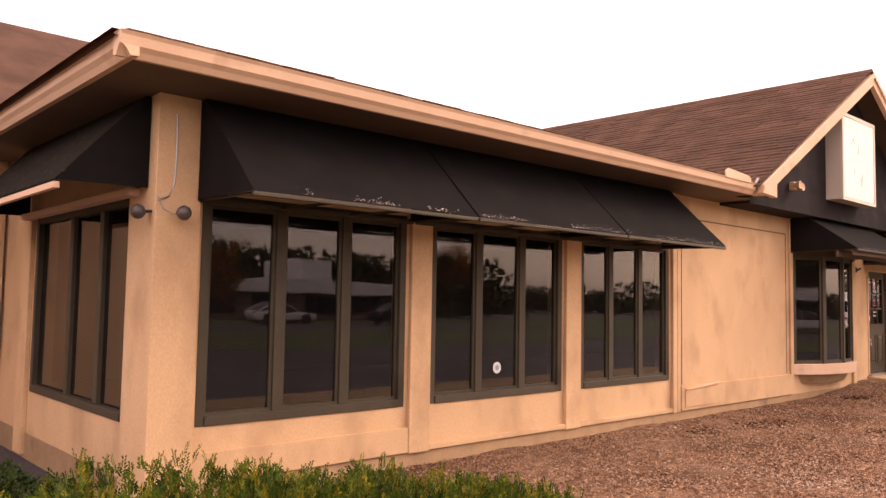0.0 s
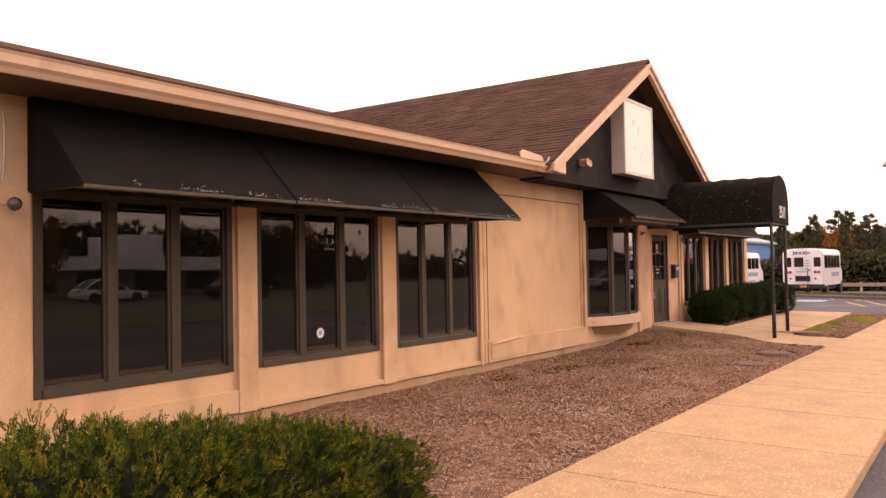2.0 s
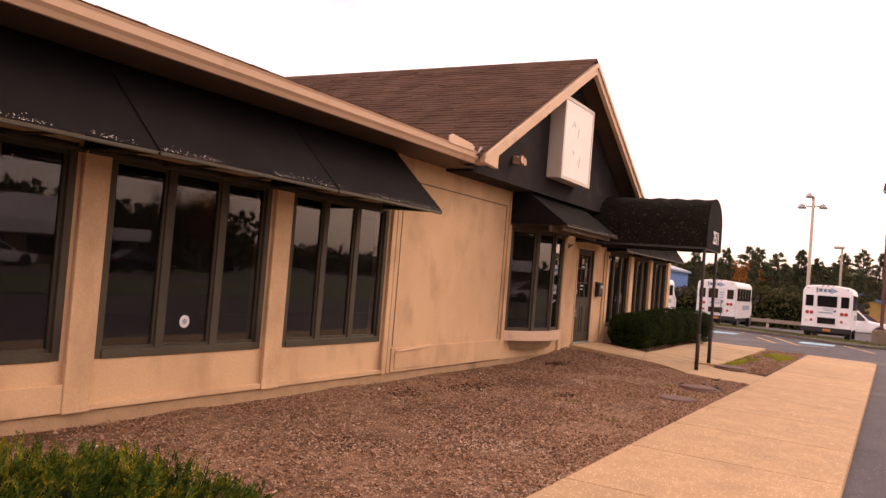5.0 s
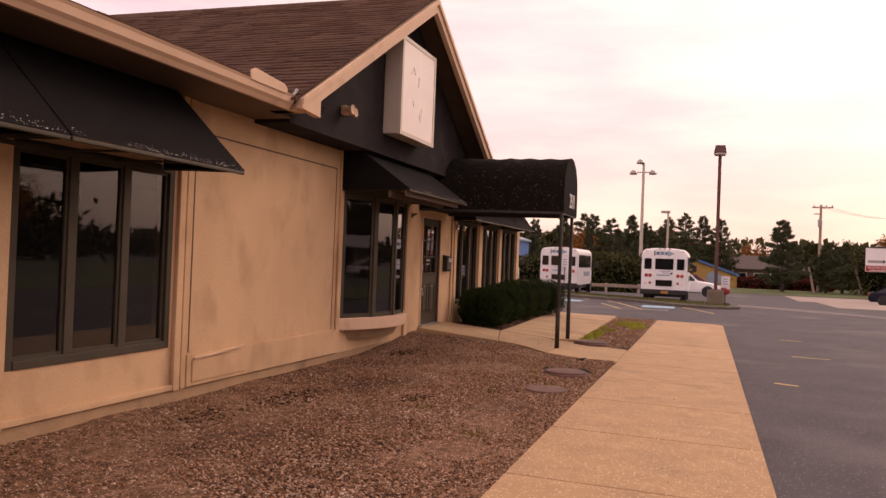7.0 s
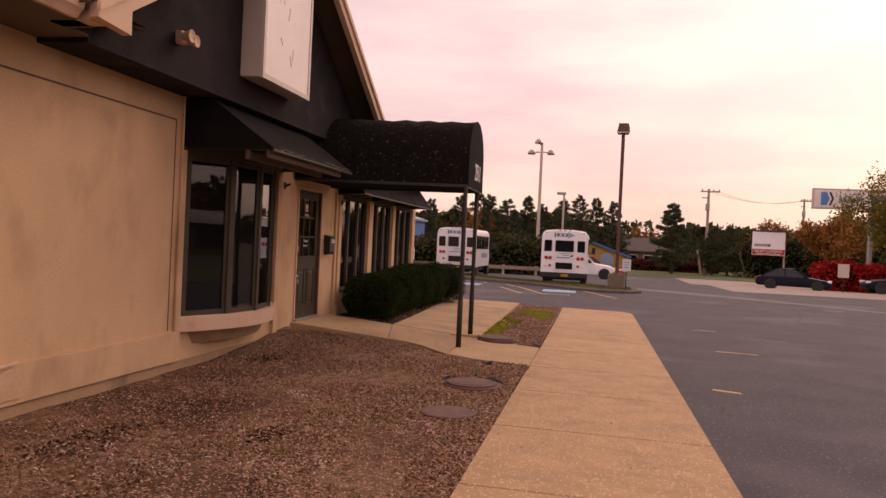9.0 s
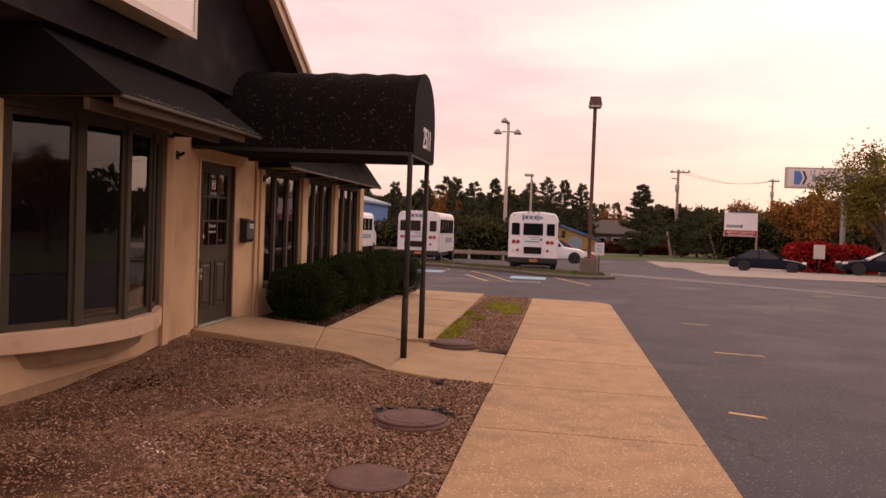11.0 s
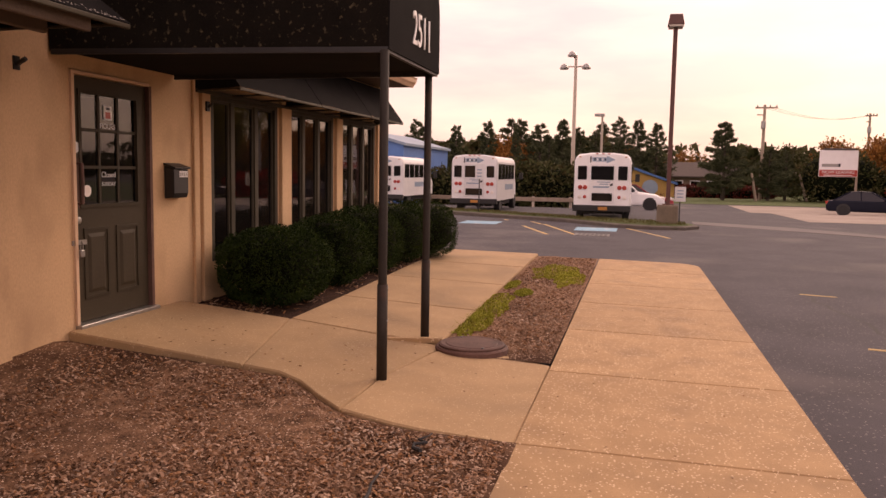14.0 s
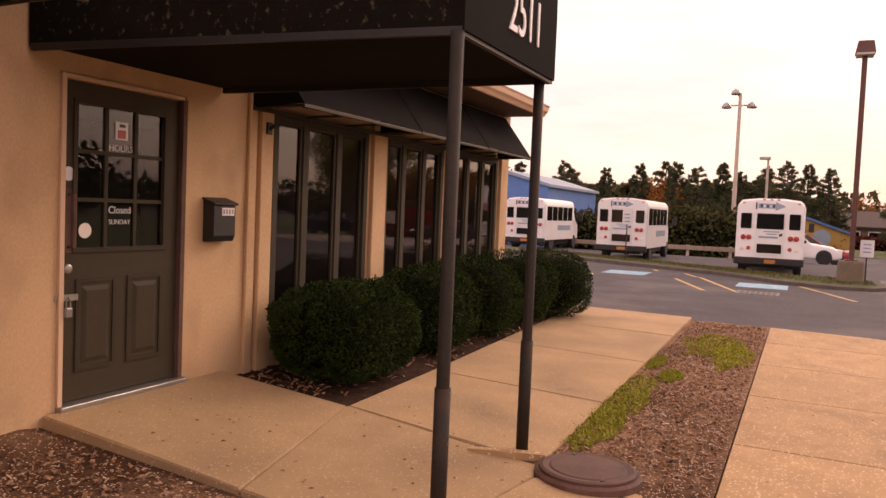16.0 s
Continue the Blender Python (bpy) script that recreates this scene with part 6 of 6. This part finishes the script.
# tar cracks and worn patches
for k, (x0, y0, x1, y1) in enumerate([(17.5, 0.05, 17.6, -1.0), (20.0, -1.6, 24.5, -1.1), (21.0, -3.5, 30, -2.6), (9.8, -2.0, 12.4, -1.4), (27.5, -4.2, 34, -5.5), (30.0, 1.2, 36, -2.0), (14.5, -0.35, 15.6, -0.1), (28.5, 3.0, 33, 5.6)]):
    r = np.random.default_rng(200 + k)
    pts = [(x0 + (x1 - x0) * i / 14, y0 + (y1 - y0) * i / 14 + r.normal(0, 0.06)) for i in range(15)]
    s = Shape()
    up = [(x, y + r.uniform(0.012, 0.035), lot_z(x) + 0.003) for x, y in pts]
    dn = [(x, y - r.uniform(0.012, 0.035), lot_z(x) + 0.003) for x, y in pts]
    s.loft([dn, up], closed=False)
    tagged(new("asphalt_crack", mesh_of("asphalt_crack", s, CRACK)), "dark ragged crack in the asphalt", "crack", "asphalt cracks")
for x0, y0, L in ((16.15, -0.36, 0.34), (20.35, -1.0, 0.7), (24.2, -1.07, 0.5), (34.3, -6.55, 0.6)):
    stripe("paint_trace", [(x0, y0), (x0 - 0.13, y0 - L), (x0 - 0.05, y0 - L * 0.97), (x0 + 0.07, y0 - 0.02)], YELLOW, "worn trace of yellow line paint", group="paint traces")
stripe("worn_seam", [(43.6, -0.8), (41.0, -4.0), (39.2, -5.4), (34.6, -9.3), (33.9, -9.0), (38.0, -4.9), (41.4, -0.7)], SEAM, "pale worn seam across the asphalt", 0.012)

# lamp post on a concrete foot
lp = thing("lamp_post", "rust-brown lamp post on a concrete foot", "lamp post", (39.3, 0.30, 0.15))
part("foot", Shape().lathe([(0.36, 0.0), (0.35, 0.62), (0.33, 0.68), (0.05, 0.69)], (39.3, 0.30, 0.15), 20), CONC, lp, "weathered round concrete foot")
part("base_plate", Shape().box(39.12, 39.48, 0.12, 0.48, 0.835, 0.87), RUSTPOLE, lp)
part("pole", Shape().box(39.23, 39.37, 0.23, 0.37, 0.86, 6.72, 0.01), RUSTPOLE, lp)
part("lamp_head", Shape().loft([[(39.3 + sx * 0.32, 0.30 + sy * 0.26, 6.78) for sx, sy in ((-1, -1), (1, -1), (1, 1), (-1, 1))], [(39.3 + sx * 0.22, 0.30 + sy * 0.2, 7.12) for sx, sy in ((-1, -1), (1, -1), (1, 1), (-1, 1))]]), RUSTPOLE, lp)
part("lens", Shape().box(39.0, 39.6, 0.07, 0.53, 6.71, 6.78, 0.01), SIGNSIDE, lp)
sn = thing("bay_sign", "small white parking sign on a dark post", "sign", (39.5, -0.1, 0.2))
part("post", Shape().box(39.48, 39.52, -0.12, -0.08, 0.18, 1.0), BLACK, sn)
part("plate", Shape().box(39.46, 39.478, -0.28, 0.08, 0.95, 1.45), WHITE, sn)
for k in range(3):
    part("print", Shape().box(39.452, 39.459, -0.2, 0.0, 1.08 + 0.11 * k, 1.12 + 0.11 * k), GREYBLUE, sn)
sn = thing("bay_sign", "small white parking sign before the bus", "sign", (43.2, 7.6, 0.2))
part("post", Shape().box(43.18, 43.22, 7.58, 7.62, 0.18, 1.6), BLACK, sn)
part("plate", Shape().box(43.16, 43.178, 7.43, 7.77, 1.55, 2.1), WHITE, sn)
for k in range(3):
    part("print", Shape().box(43.152, 43.159, 7.5, 7.7, 1.64 + 0.13 * k, 1.69 + 0.13 * k), GREYBLUE, sn)
# low rail behind the buses
rl = thing("guard_rail", "low pale guard rail behind the buses", "guard rail", (56, 9, 0))
part("rail", Shape().box(58.0, 58.08, 4.6, 24.0, 0.18, 0.42, 0.02), WOOD, rl)
for k in range(9):
    part("post", Shape().box(58.08, 58.2, 5.0 + 2.2 * k, 5.15 + 2.2 * k, lot_z(58), 0.46), PALEPOLE, rl)
# tall light with three heads
tl = thing("floodlight_mast", "tall pale mast with three flood lamps", "light mast", (65, 5.57, lot_z(65)))
part("pole", Shape().tube([(65, 5.57, lot_z(65)), (65, 5.57, 5), (65, 5.57, 9.65)], 0.15, 10, 0.09), PALEPOLE, tl)
part("cross_arm", Shape().box(64.95, 65.05, 4.92, 6.22, 8.88, 8.96), PALEPOLE, tl)
for yy, zz in ((4.87, 8.88), (6.32, 8.88), (5.82, 9.70)):
    part("flood_head", Shape().lathe([(0.06, 0.22), (0.20, 0.12), (0.30, -0.05), (0.28, -0.14), (0.1, -0.16)], (64.9, yy, zz), 14), STEEL, tl)
part("arm", Shape().tube([(65, 5.57, 9.35), (64.95, 5.82, 9.70)], 0.03, 6), PALEPOLE, tl)
tl = thing("street_lamp", "slim pale street lamp among the pines", "street lamp", (85, 4.6, lot_z(85)))
part("pole", Shape().tube([(85, 4.6, lot_z(85)), (85, 4.6, 7.2)], 0.14, 8, 0.09), PALEPOLE, tl)
part("lamp_head", Shape().box(84.8, 85.2, 4.4, 5.3, 7.1, 7.35, 0.05), STEEL, tl)


def pole(x, y, h, label, arm=1.7):
    z = lot_z(x)
    t = thing("utility_pole", label, "utility pole", (x, y, z), group="utility poles")
    part("shaft", Shape().tube([(x, y, z), (x, y, h * 0.5), (x, y, h)], 0.19, 9, 0.12), WOOD, t)
    part("crossarm", Shape().box(x - 0.06, x + 0.06, y - arm / 2 - 0.3, y + arm / 2, h - 0.35, h - 0.2), WOOD, t)
    part("crossarm", Shape().box(x - 0.06, x + 0.06, y - 0.05, y + arm / 2.6, h - 1.0, h - 0.9), WOOD, t)
    for k in range(4):
        part("insulator", Shape().lathe([(0.05, 0), (0.07, 0.08), (0.03, 0.2)], (x, y - arm / 2 - 0.2 + k * arm / 3, h - 0.2), 8), STEEL, t)
    part("transformer", Shape().lathe([(0.2, 0), (0.22, 0.1), (0.22, 0.7), (0.1, 0.78)], (x - 0.35, y + 0.1, h - 2.3), 10), STEEL, t)
    return t


pole(92, -10.2, 8.7, "grey wooden utility pole with crossarms")
pole(112, -24.5, 9.4, "thin wooden utility pole behind the sign board", 1.0)
t = thing("wires", "overhead wires between the poles", "wires", (92, -10, 8))
for k in range(3):
    s = Shape()
    a, b = Vector((92, -10.9 + 0.55 * k, 8.5)), Vector((112, -24.9 + 0.3 * k, 9.2))
    s.tube([a.lerp(b, i / 8) - Vector((0, 0, 0.8 * math.sin(math.pi * i / 8))) for i in range(9)], 0.012, 4)
    part("wire", s, BLACK, t)
for x, y, lean in ((88, -9.3, 0.5), (90, -14.0, 0.8)):
    t = thing("guy_post", "short leaning wooden stub post", "post", (x, y, lot_z(x)))
    part("shaft", Shape().tube([(x, y, lot_z(x)), (x, y + lean, 2.2)], 0.14, 8, 0.1), WOOD, t)

# lease sign board
lb = thing("sign_board", "white lot sign board with a red band", "sign board", (70, -11.90, lot_z(70)))
for yy in (-13.10,):
    part("post", Shape().box(70.0, 70.12, yy - 0.06, yy + 0.06, lot_z(70), 3.3), WOOD, lb)
part("board", Shape().box(69.9, 70.0, -13.10, -10.70, 1.95, 3.75, 0.01), WHITE, lb)
part("cap", Shape().box(69.85, 70.05, -12.9, -10.95, 3.75, 3.88, 0.02), DARKSTEEL, lb, "dark weathered cap")
part("red_band", Shape().box(69.885, 69.899, -13.08, -10.72, 1.98, 2.42), RED, lb, "red band with white lettering")
o = BASE[lb.name]
lettering("words", "NOW LEASING", 0.30, WHITE, Matrix.Translation(Vector((69.88, -11.90, 2.26)) - o) @ pose(0, 0, 0, 90, 0, -90), lb, "white lettering reading NOW LEASING", 0.002)
part("small_print", Shape().box(69.88, 69.884, -12.80, -11.00, 2.03, 2.08), WHITE, lb)
part("grey_line", Shape().box(69.885, 69.899, -11.90, -10.85, 2.62, 2.82), STEEL, lb)
part("dark_block", Shape().box(69.885, 69.899, -12.02, -11.90, 2.62, 2.84), PRINT, lb)
# pole sign with a blue emblem
ps = thing("pole_sign", "pale pole sign with a dark blue emblem", "pole sign", (68, -17.5, lot_z(68)))
part("pole", Shape().tube([(68, -18.5, lot_z(68)), (68, -18.5, 5.8)], 0.2, 10), STEEL, ps)
part("cabinet", Shape().box(67.8, 68.2, -20.2, -14.4, 5.58, 7.1, 0.03), SIGNSIDE, ps)
part("face", Shape().box(67.78, 67.799, -20.1, -14.5, 5.70, 6.98), SIGNFACE, ps)
part("emblem", Shape().prism([(-14.95, 5.85), (-15.35, 5.85), (-15.55, 6.34), (-15.35, 6.83), (-14.95, 6.83)], "x", 67.765, 67.779), BLUE, ps)
part("emblem", Shape().prism([(-15.5, 5.85), (-15.65, 5.85), (-15.85, 6.34), (-15.65, 6.83), (-15.5, 6.83), (-15.7, 6.34)], "x", 67.765, 67.779), PRINT, ps)
for k in range(6):
    part("letter_stroke", Shape().box(67.765, 67.779, -16.35 - 0.3 * k, -16.17 - 0.3 * k, 6.15, 6.45 + 0.14 * (k in (0, 2))), GREYBLUE, ps)
part("emblem", Shape().prism([(-18.4, 6.0), (-18.4, 6.7), (-19.4, 6.35)], "x", 67.765, 67.779), BLUE, ps)
us = thing("utility_sign", "small grey board beside the red shrubs", "sign", (58.0, -13.9, lot_z(58)))
part("post", Shape().box(57.98, 58.04, -13.98, -13.92, lot_z(58), 0.9), BLACK, us)
part("plate", Shape().box(57.95, 57.979, -14.25, -13.6, 0.75, 1.6), SIGNSIDE, us)

# ---- far buildings ----


def house(name, label, x0, x1, y0, y1, hw, hr, wall_mat, roof_mat, ridge="y", wins=3, fascia=None):
    z = lot_z(x0) - 0.02
    t = thing(name, label, "building", ((x0 + x1) / 2, (y0 + y1) / 2, z))
    part("wall", Shape().box(x0, x1, y0, y1, z, z + hw), wall_mat, t)
    o = 0.5
    if ridge == "y":
        part("roof", Shape().prism([(x0 - o, z + hw), ((x0 + x1) / 2, z + hr), (x1 + o, z + hw), (x1 + o, z + hw - 0.15), ((x0 + x1) / 2, z + hr - 0.18), (x0 - o, z + hw - 0.15)], "y", y0 - o, y1 + o), roof_mat, t)
    else:
        part("roof", Shape().prism([(y0 - o, z + hw), ((y0 + y1) / 2, z + hr), (y1 + o, z + hw), (y1 + o, z + hw - 0.15), ((y0 + y1) / 2, z + hr - 0.18), (y0 - o, z + hw - 0.15)], "x", x0 - o, x1 + o), roof_mat, t)
        part("gable_end", Shape().prism([(y0, z + hw), ((y0 + y1) / 2, z + hr - 0.2), (y1, z + hw)], "x", x0, x0 + 0.2), wall_mat, t)
    for k in range(wins):
        yy = y0 + (y1 - y0) * (k + 0.5) / wins
        w_ = part("window", Shape().box(x0 - 0.05, x0 - 0.002, yy - 0.6, yy + 0.6, z + 0.9, z + hw - 0.5), WHITE, t)
        part("pane", Shape().box(x0 - 0.06, x0 - 0.052, yy - 0.5, yy + 0.5, z + 1.0, z + hw - 0.6), TINT, w_)
    return t


# ochre building with a blue sloping roof edge
ob_ = thing("shop_building", "ochre building with a blue sloping roof edge", "building", (97, 1, -0.05))
part("wall", Shape().prism([(-2.4, -0.4), (4.5, -0.4), (4.5, 3.4), (2.4, 2.66), (-2.4, 0.96)], "x", 95.0, 101.0), OCHRE, ob_)
part("roof_edge", Shape().prism([(-2.7, 0.92), (2.4, 2.68), (4.8, 3.45), (4.8, 3.7), (2.4, 2.92), (-2.7, 1.12)], "x", 94.7, 101.2), BLUE, ob_, "blue metal roof edge")
part("arch_window", Shape().lathe([(0.8, 0.0), (0.8, -0.05), (0.6, -0.06), (0.02, -0.07)], (94.999, 0.0, 0.6), 18, "x"), GREYBLUE, ob_)
bb = thing("shop_building", "blue flat-topped shop beyond the lot", "building", (62, 22, -0.05))
part("wall", Shape().prism([(15.9, -0.4), (30, -0.4), (30, 4.3), (19, 4.3), (15.9, 3.5)], "x", 60, 72), BLUE, bb)
part("parapet", Shape().prism([(15.7, 3.45), (19, 4.32), (30.2, 4.32), (30.2, 4.5), (18.9, 4.5), (15.7, 3.62)], "x", 59.8, 72.2), GREYBLUE, bb)
part("base_band", Shape().box(59.95, 59.999, 16.2, 30, 0, 2.4), OCHRE, bb)
house("house", "low brown house with a dark hipped roof", 112, 122, -10.5, -2.6, 2.2, 4.0, BROWNWALL, DARKROOF, "y", 4)
house("house", "brown house behind the pines", 105, 116, 20, 33, 3.0, 6.2, BROWNWALL, DARKROOF, "x", 3)

# verge, far road and grass
sheet("ground_verge", 76, 130, -40, 60, GRASS, "grass verge beyond the lot", "grass", 0.03)
sheet("ground_verge_side", 44, 130, -60, -17.2, GRASS, "grass verge along the street", "grass", 0.02)
sheet("pavement_apron", 46, 75, -17.0, -5.5, APRON, "pale concrete apron at the lot entrance", "apron", 0.012)

# ---- woods and shrubs beyond the lot ----
PT = [(81, 8.9, 5.6), (83, 12.2, 5.2), (85, 3.0, 5.4), (87, 5.2, 6.2), (82, 17.5, 6.4), (84, 15.0, 7.0), (88, 12.4, 7.4), (86, 10.3, 6.9), (90, 8.6, 7.6), (88, 6.8, 6.6), (104, 5.4, 8.2), (104, 3.4, 8.8), (106, 1.4, 8.6), (108, -0.8, 8.4), (80, 20, 6.2), (86, 22.5, 7.2), (84, 26, 7.0), (92, 14, 7.8)]
for k, (x, y, h) in enumerate(PT):
    conifer(x, y, lot_z(x), h, 300 + k, 0.36 + 0.07 * (k % 4), "tall dark pine beyond the parking lot", 13000)
conifer(88, -6.4, lot_z(88), 7.2, 330, 0.50, "broad dark pine beside the utility pole", 26000)
conifer(90, -10.6, lot_z(90), 5.0, 331, 0.6, "squat dark pine behind the sign board", 20000)
conifer(92, -12.4, lot_z(92), 4.6, 332, 0.6, "squat dark pine behind the sign board", 18000)
for k, (x, y, rx, ry, rz, mt, lb_) in enumerate([(62, 9.2, 1.6, 3.2, 1.6, FARGREEN, "dark green overgrown hedge behind the buses"), (62, 6.6, 1.5, 2.4, 1.55, FARGREEN, "dark green overgrown hedge behind the buses"), (63, 13.2, 1.6, 3.4, 1.4, FARGREEN, "dark green overgrown hedge behind the buses"),
                                                 (90, -16.5, 2.5, 3.8, 2.7, FARGREEN, "dense dark green shrub by the road"), (92, -21.5, 2.5, 4.0, 2.3, FARGREEN, "dense dark green shrub by the road"), (96, -6.5, 1.2, 6.0, 0.7, DULLRED, "low dull red hedge before the house"),
                                                 (66.0, -16.2, 1.5, 1.9, 1.15, SCARLET, "bright scarlet burning bush"), (67.0, -18.9, 1.5, 1.4, 1.0, SCARLET, "bright scarlet burning bush"), (57, 19.0, 1.2, 1.3, 0.8, SCARLET, "bright scarlet burning bush by the shop")]):
    hedge("shrub", x, y, lot_z(x) - 0.05, rx, ry, rz, 3800, 400 + k, mt, lb_, 0.30 if x > 55 else 0.14)
broadleaf(61.5, -19.0, lot_z(61), 10.6, 501, WILLOW, "yellowing broad tree at the lot edge", 0.40, 17000, 0.2, 0.2, "broadleaf_tree", 0.22)
for k, (x, y, h, mt, lb_) in enumerate([(78, -18.6, 6.2, AUTUMN, "orange autumn tree beyond the lot"), (83, -21.5, 7.0, AUTUMN, "orange autumn tree beyond the lot"), (100, -17.5, 5.6, AUTUMN, "russet autumn tree behind pines"), (80, -25, 7.0, AUTUMN, "orange autumn tree beyond the lot"), (84, -30, 8.0, AUTUMN, "orange autumn tree beyond the lot"), (76, -28, 6.5, WILLOW, "yellowing autumn tree beyond the lot"), (100, -20, 8, AUTUMN, "orange autumn tree beyond the lot"), (108, -15, 6.0, FARGREEN, "dark far tree beyond the lot"),
                                        (124, -5, 6.8, AUTUMN, "thin bare tree behind the house"), (110, -30, 9, FARGREEN, "dark far tree beyond the lot"), (86, 13.5, 7.2, AUTUMN, "russet tree among pines"), (110, 4, 7.6, AUTUMN, "russet tree among pines"), (70, 24, 7.5, AUTUMN, "russet tree behind the shop"), (76, 30, 8, FARGREEN, "dark far tree beyond the lot"), (120, -36, 9, AUTUMN, "orange autumn tree beyond the lot")]):
    broadleaf(x, y, lot_z(x), h, 520 + k, mt, lb_, 0.4, 1500 if "bare" in lb_ else 8500, 0.3, 0.28, "broadleaf_tree", 0.25)
# distant wood line
r = np.random.default_rng(909)
P = []
for ang in np.linspace(-60, 70, 90):
    d = r.uniform(125, 165)
    cx, cy = 20 + d * math.cos(math.radians(ang)), d * math.sin(math.radians(ang))
    hh = r.uniform(3.0, 6.5)
    m = 380
    P.append(np.stack([cx + r.normal(0, 3, m), cy + r.normal(0, 3, m), -0.1 + hh * r.uniform(0, 1, m) ** 0.8 * (1 + 0.2 * r.normal(0, 1))], 1))
for y in np.linspace(6, 46, 60):
    m = 260
    hh = r.uniform(3.4, 5.4)
    P.append(np.stack([99 + r.normal(0, 1.5, m), y + r.normal(0, 0.9, m), -0.1 + hh * r.uniform(0, 1, m) ** 0.8], 1))
for y in np.linspace(-50, -10, 40):
    m = 220
    hh = r.uniform(3.4, 5.4)
    P.append(np.stack([118 + r.normal(0, 1.5, m), y + r.normal(0, 0.9, m), -0.1 + hh * r.uniform(0, 1, m) ** 0.8], 1))
P = np.concatenate(P)
tagged(new("far_wood", mesh_of("far_wood", Shape().leaves(P, np.tile([0, 0, 0.4], (len(P), 1)), 1.15, 0.8, 0.9, r), FARGREEN)), "wood along the horizon, haze put into its leaf colour", "wood", "", "stuff")

# ---- the street side, seen in the window glass, with unseen trees added ----
sheet("ground_street_verge", -60, 43, -23, -11.5, GRASS, "green verge between lot and street", "grass", 0.03)
sheet("ground_far_verge", -60, 43, -60, -34, GRASS, "green verge across the street", "grass", 0.03)
wb_ = thing("shop_building", "long low white building across the street", "building", (6, -44, 0.08))
part("wall", Shape().box(14, 44, -50, -42, 0.05, 2.3), BROWNWALL, wb_)
part("fascia", Shape().box(13.5, 44.5, -51, -41.2, 2.3, 3.3), WHITE, wb_, "white fascia band")
for k in range(6):
    part("window", Shape().box(16 + 4.6 * k, 19 + 4.6 * k, -41.99, -41.9, 0.6, 2.1), TINT, wb_)
part("tower", Shape().box(34, 37, -48, -42.2, 3.3, 5.0), WHITE, wb_)
# Trees near x = -30 are added unseen, to darken the bow window's reflections.
for k, (x, y, h, mt) in enumerate([(-22, -40, 9.5, FARGREEN), (-10, -46, 9, AUTUMN), (2, -56, 8, FARGREEN), (12, -56, 8, AUTUMN), (26, -56, 7.5, AUTUMN), (33, -55, 8.5, FARGREEN), (48, -45, 8, FARGREEN), (20, -58, 8.5, FARGREEN), (-32, -28, 9, FARGREEN), (-30, -10, 8.5, AUTUMN), (-34, 4, 9, FARGREEN), (52, -44, 9.5, AUTUMN), (17.5, -25, 5.0, AUTUMN)]):
    broadleaf(x, y, lot_z(x), h, 600 + k, mt, "leafy autumn tree out of view, for the glass reflections", 0.45, 5000, 0.2, 0.24, "broadleaf_tree", 0.22)
P = []
for x in np.linspace(-60, 75, 80):
    m = 520
    hh = r.uniform(3.5, 7)
    P.append(np.stack([x + r.normal(0, 1.6, m), -64 + r.normal(0, 2.5, m), 0.1 + hh * r.uniform(0, 1, m)], 1))
# Row of wood added out of view, a dark backdrop for the glass.
for y in np.linspace(-60, 60, 60):
    m = 260
    hh = r.uniform(3.5, 7)
    P.append(np.stack([-52 + r.normal(0, 2.5, m), y + r.normal(0, 1.6, m), 0.1 + hh * r.uniform(0, 1, m)], 1))
P = np.concatenate(P)
tagged(new("street_wood", mesh_of("street_wood", Shape().leaves(P, np.tile([0, 0, 0.4], (len(P), 1)), 0.95, 0.7, 0.9, r), FARGREEN)), "dark wood out of view, for the glass reflections", "wood", "", "stuff")
car("car", "white car standing across the street", WHITE, pose(26, -35.5, 0.08, 0, 0, 4), 4.6, 1.5)
car("car", "dark car parked across the street", NAVY, pose(33, -31, 0.08, 0, 0, 2), 4.6, 1.5)
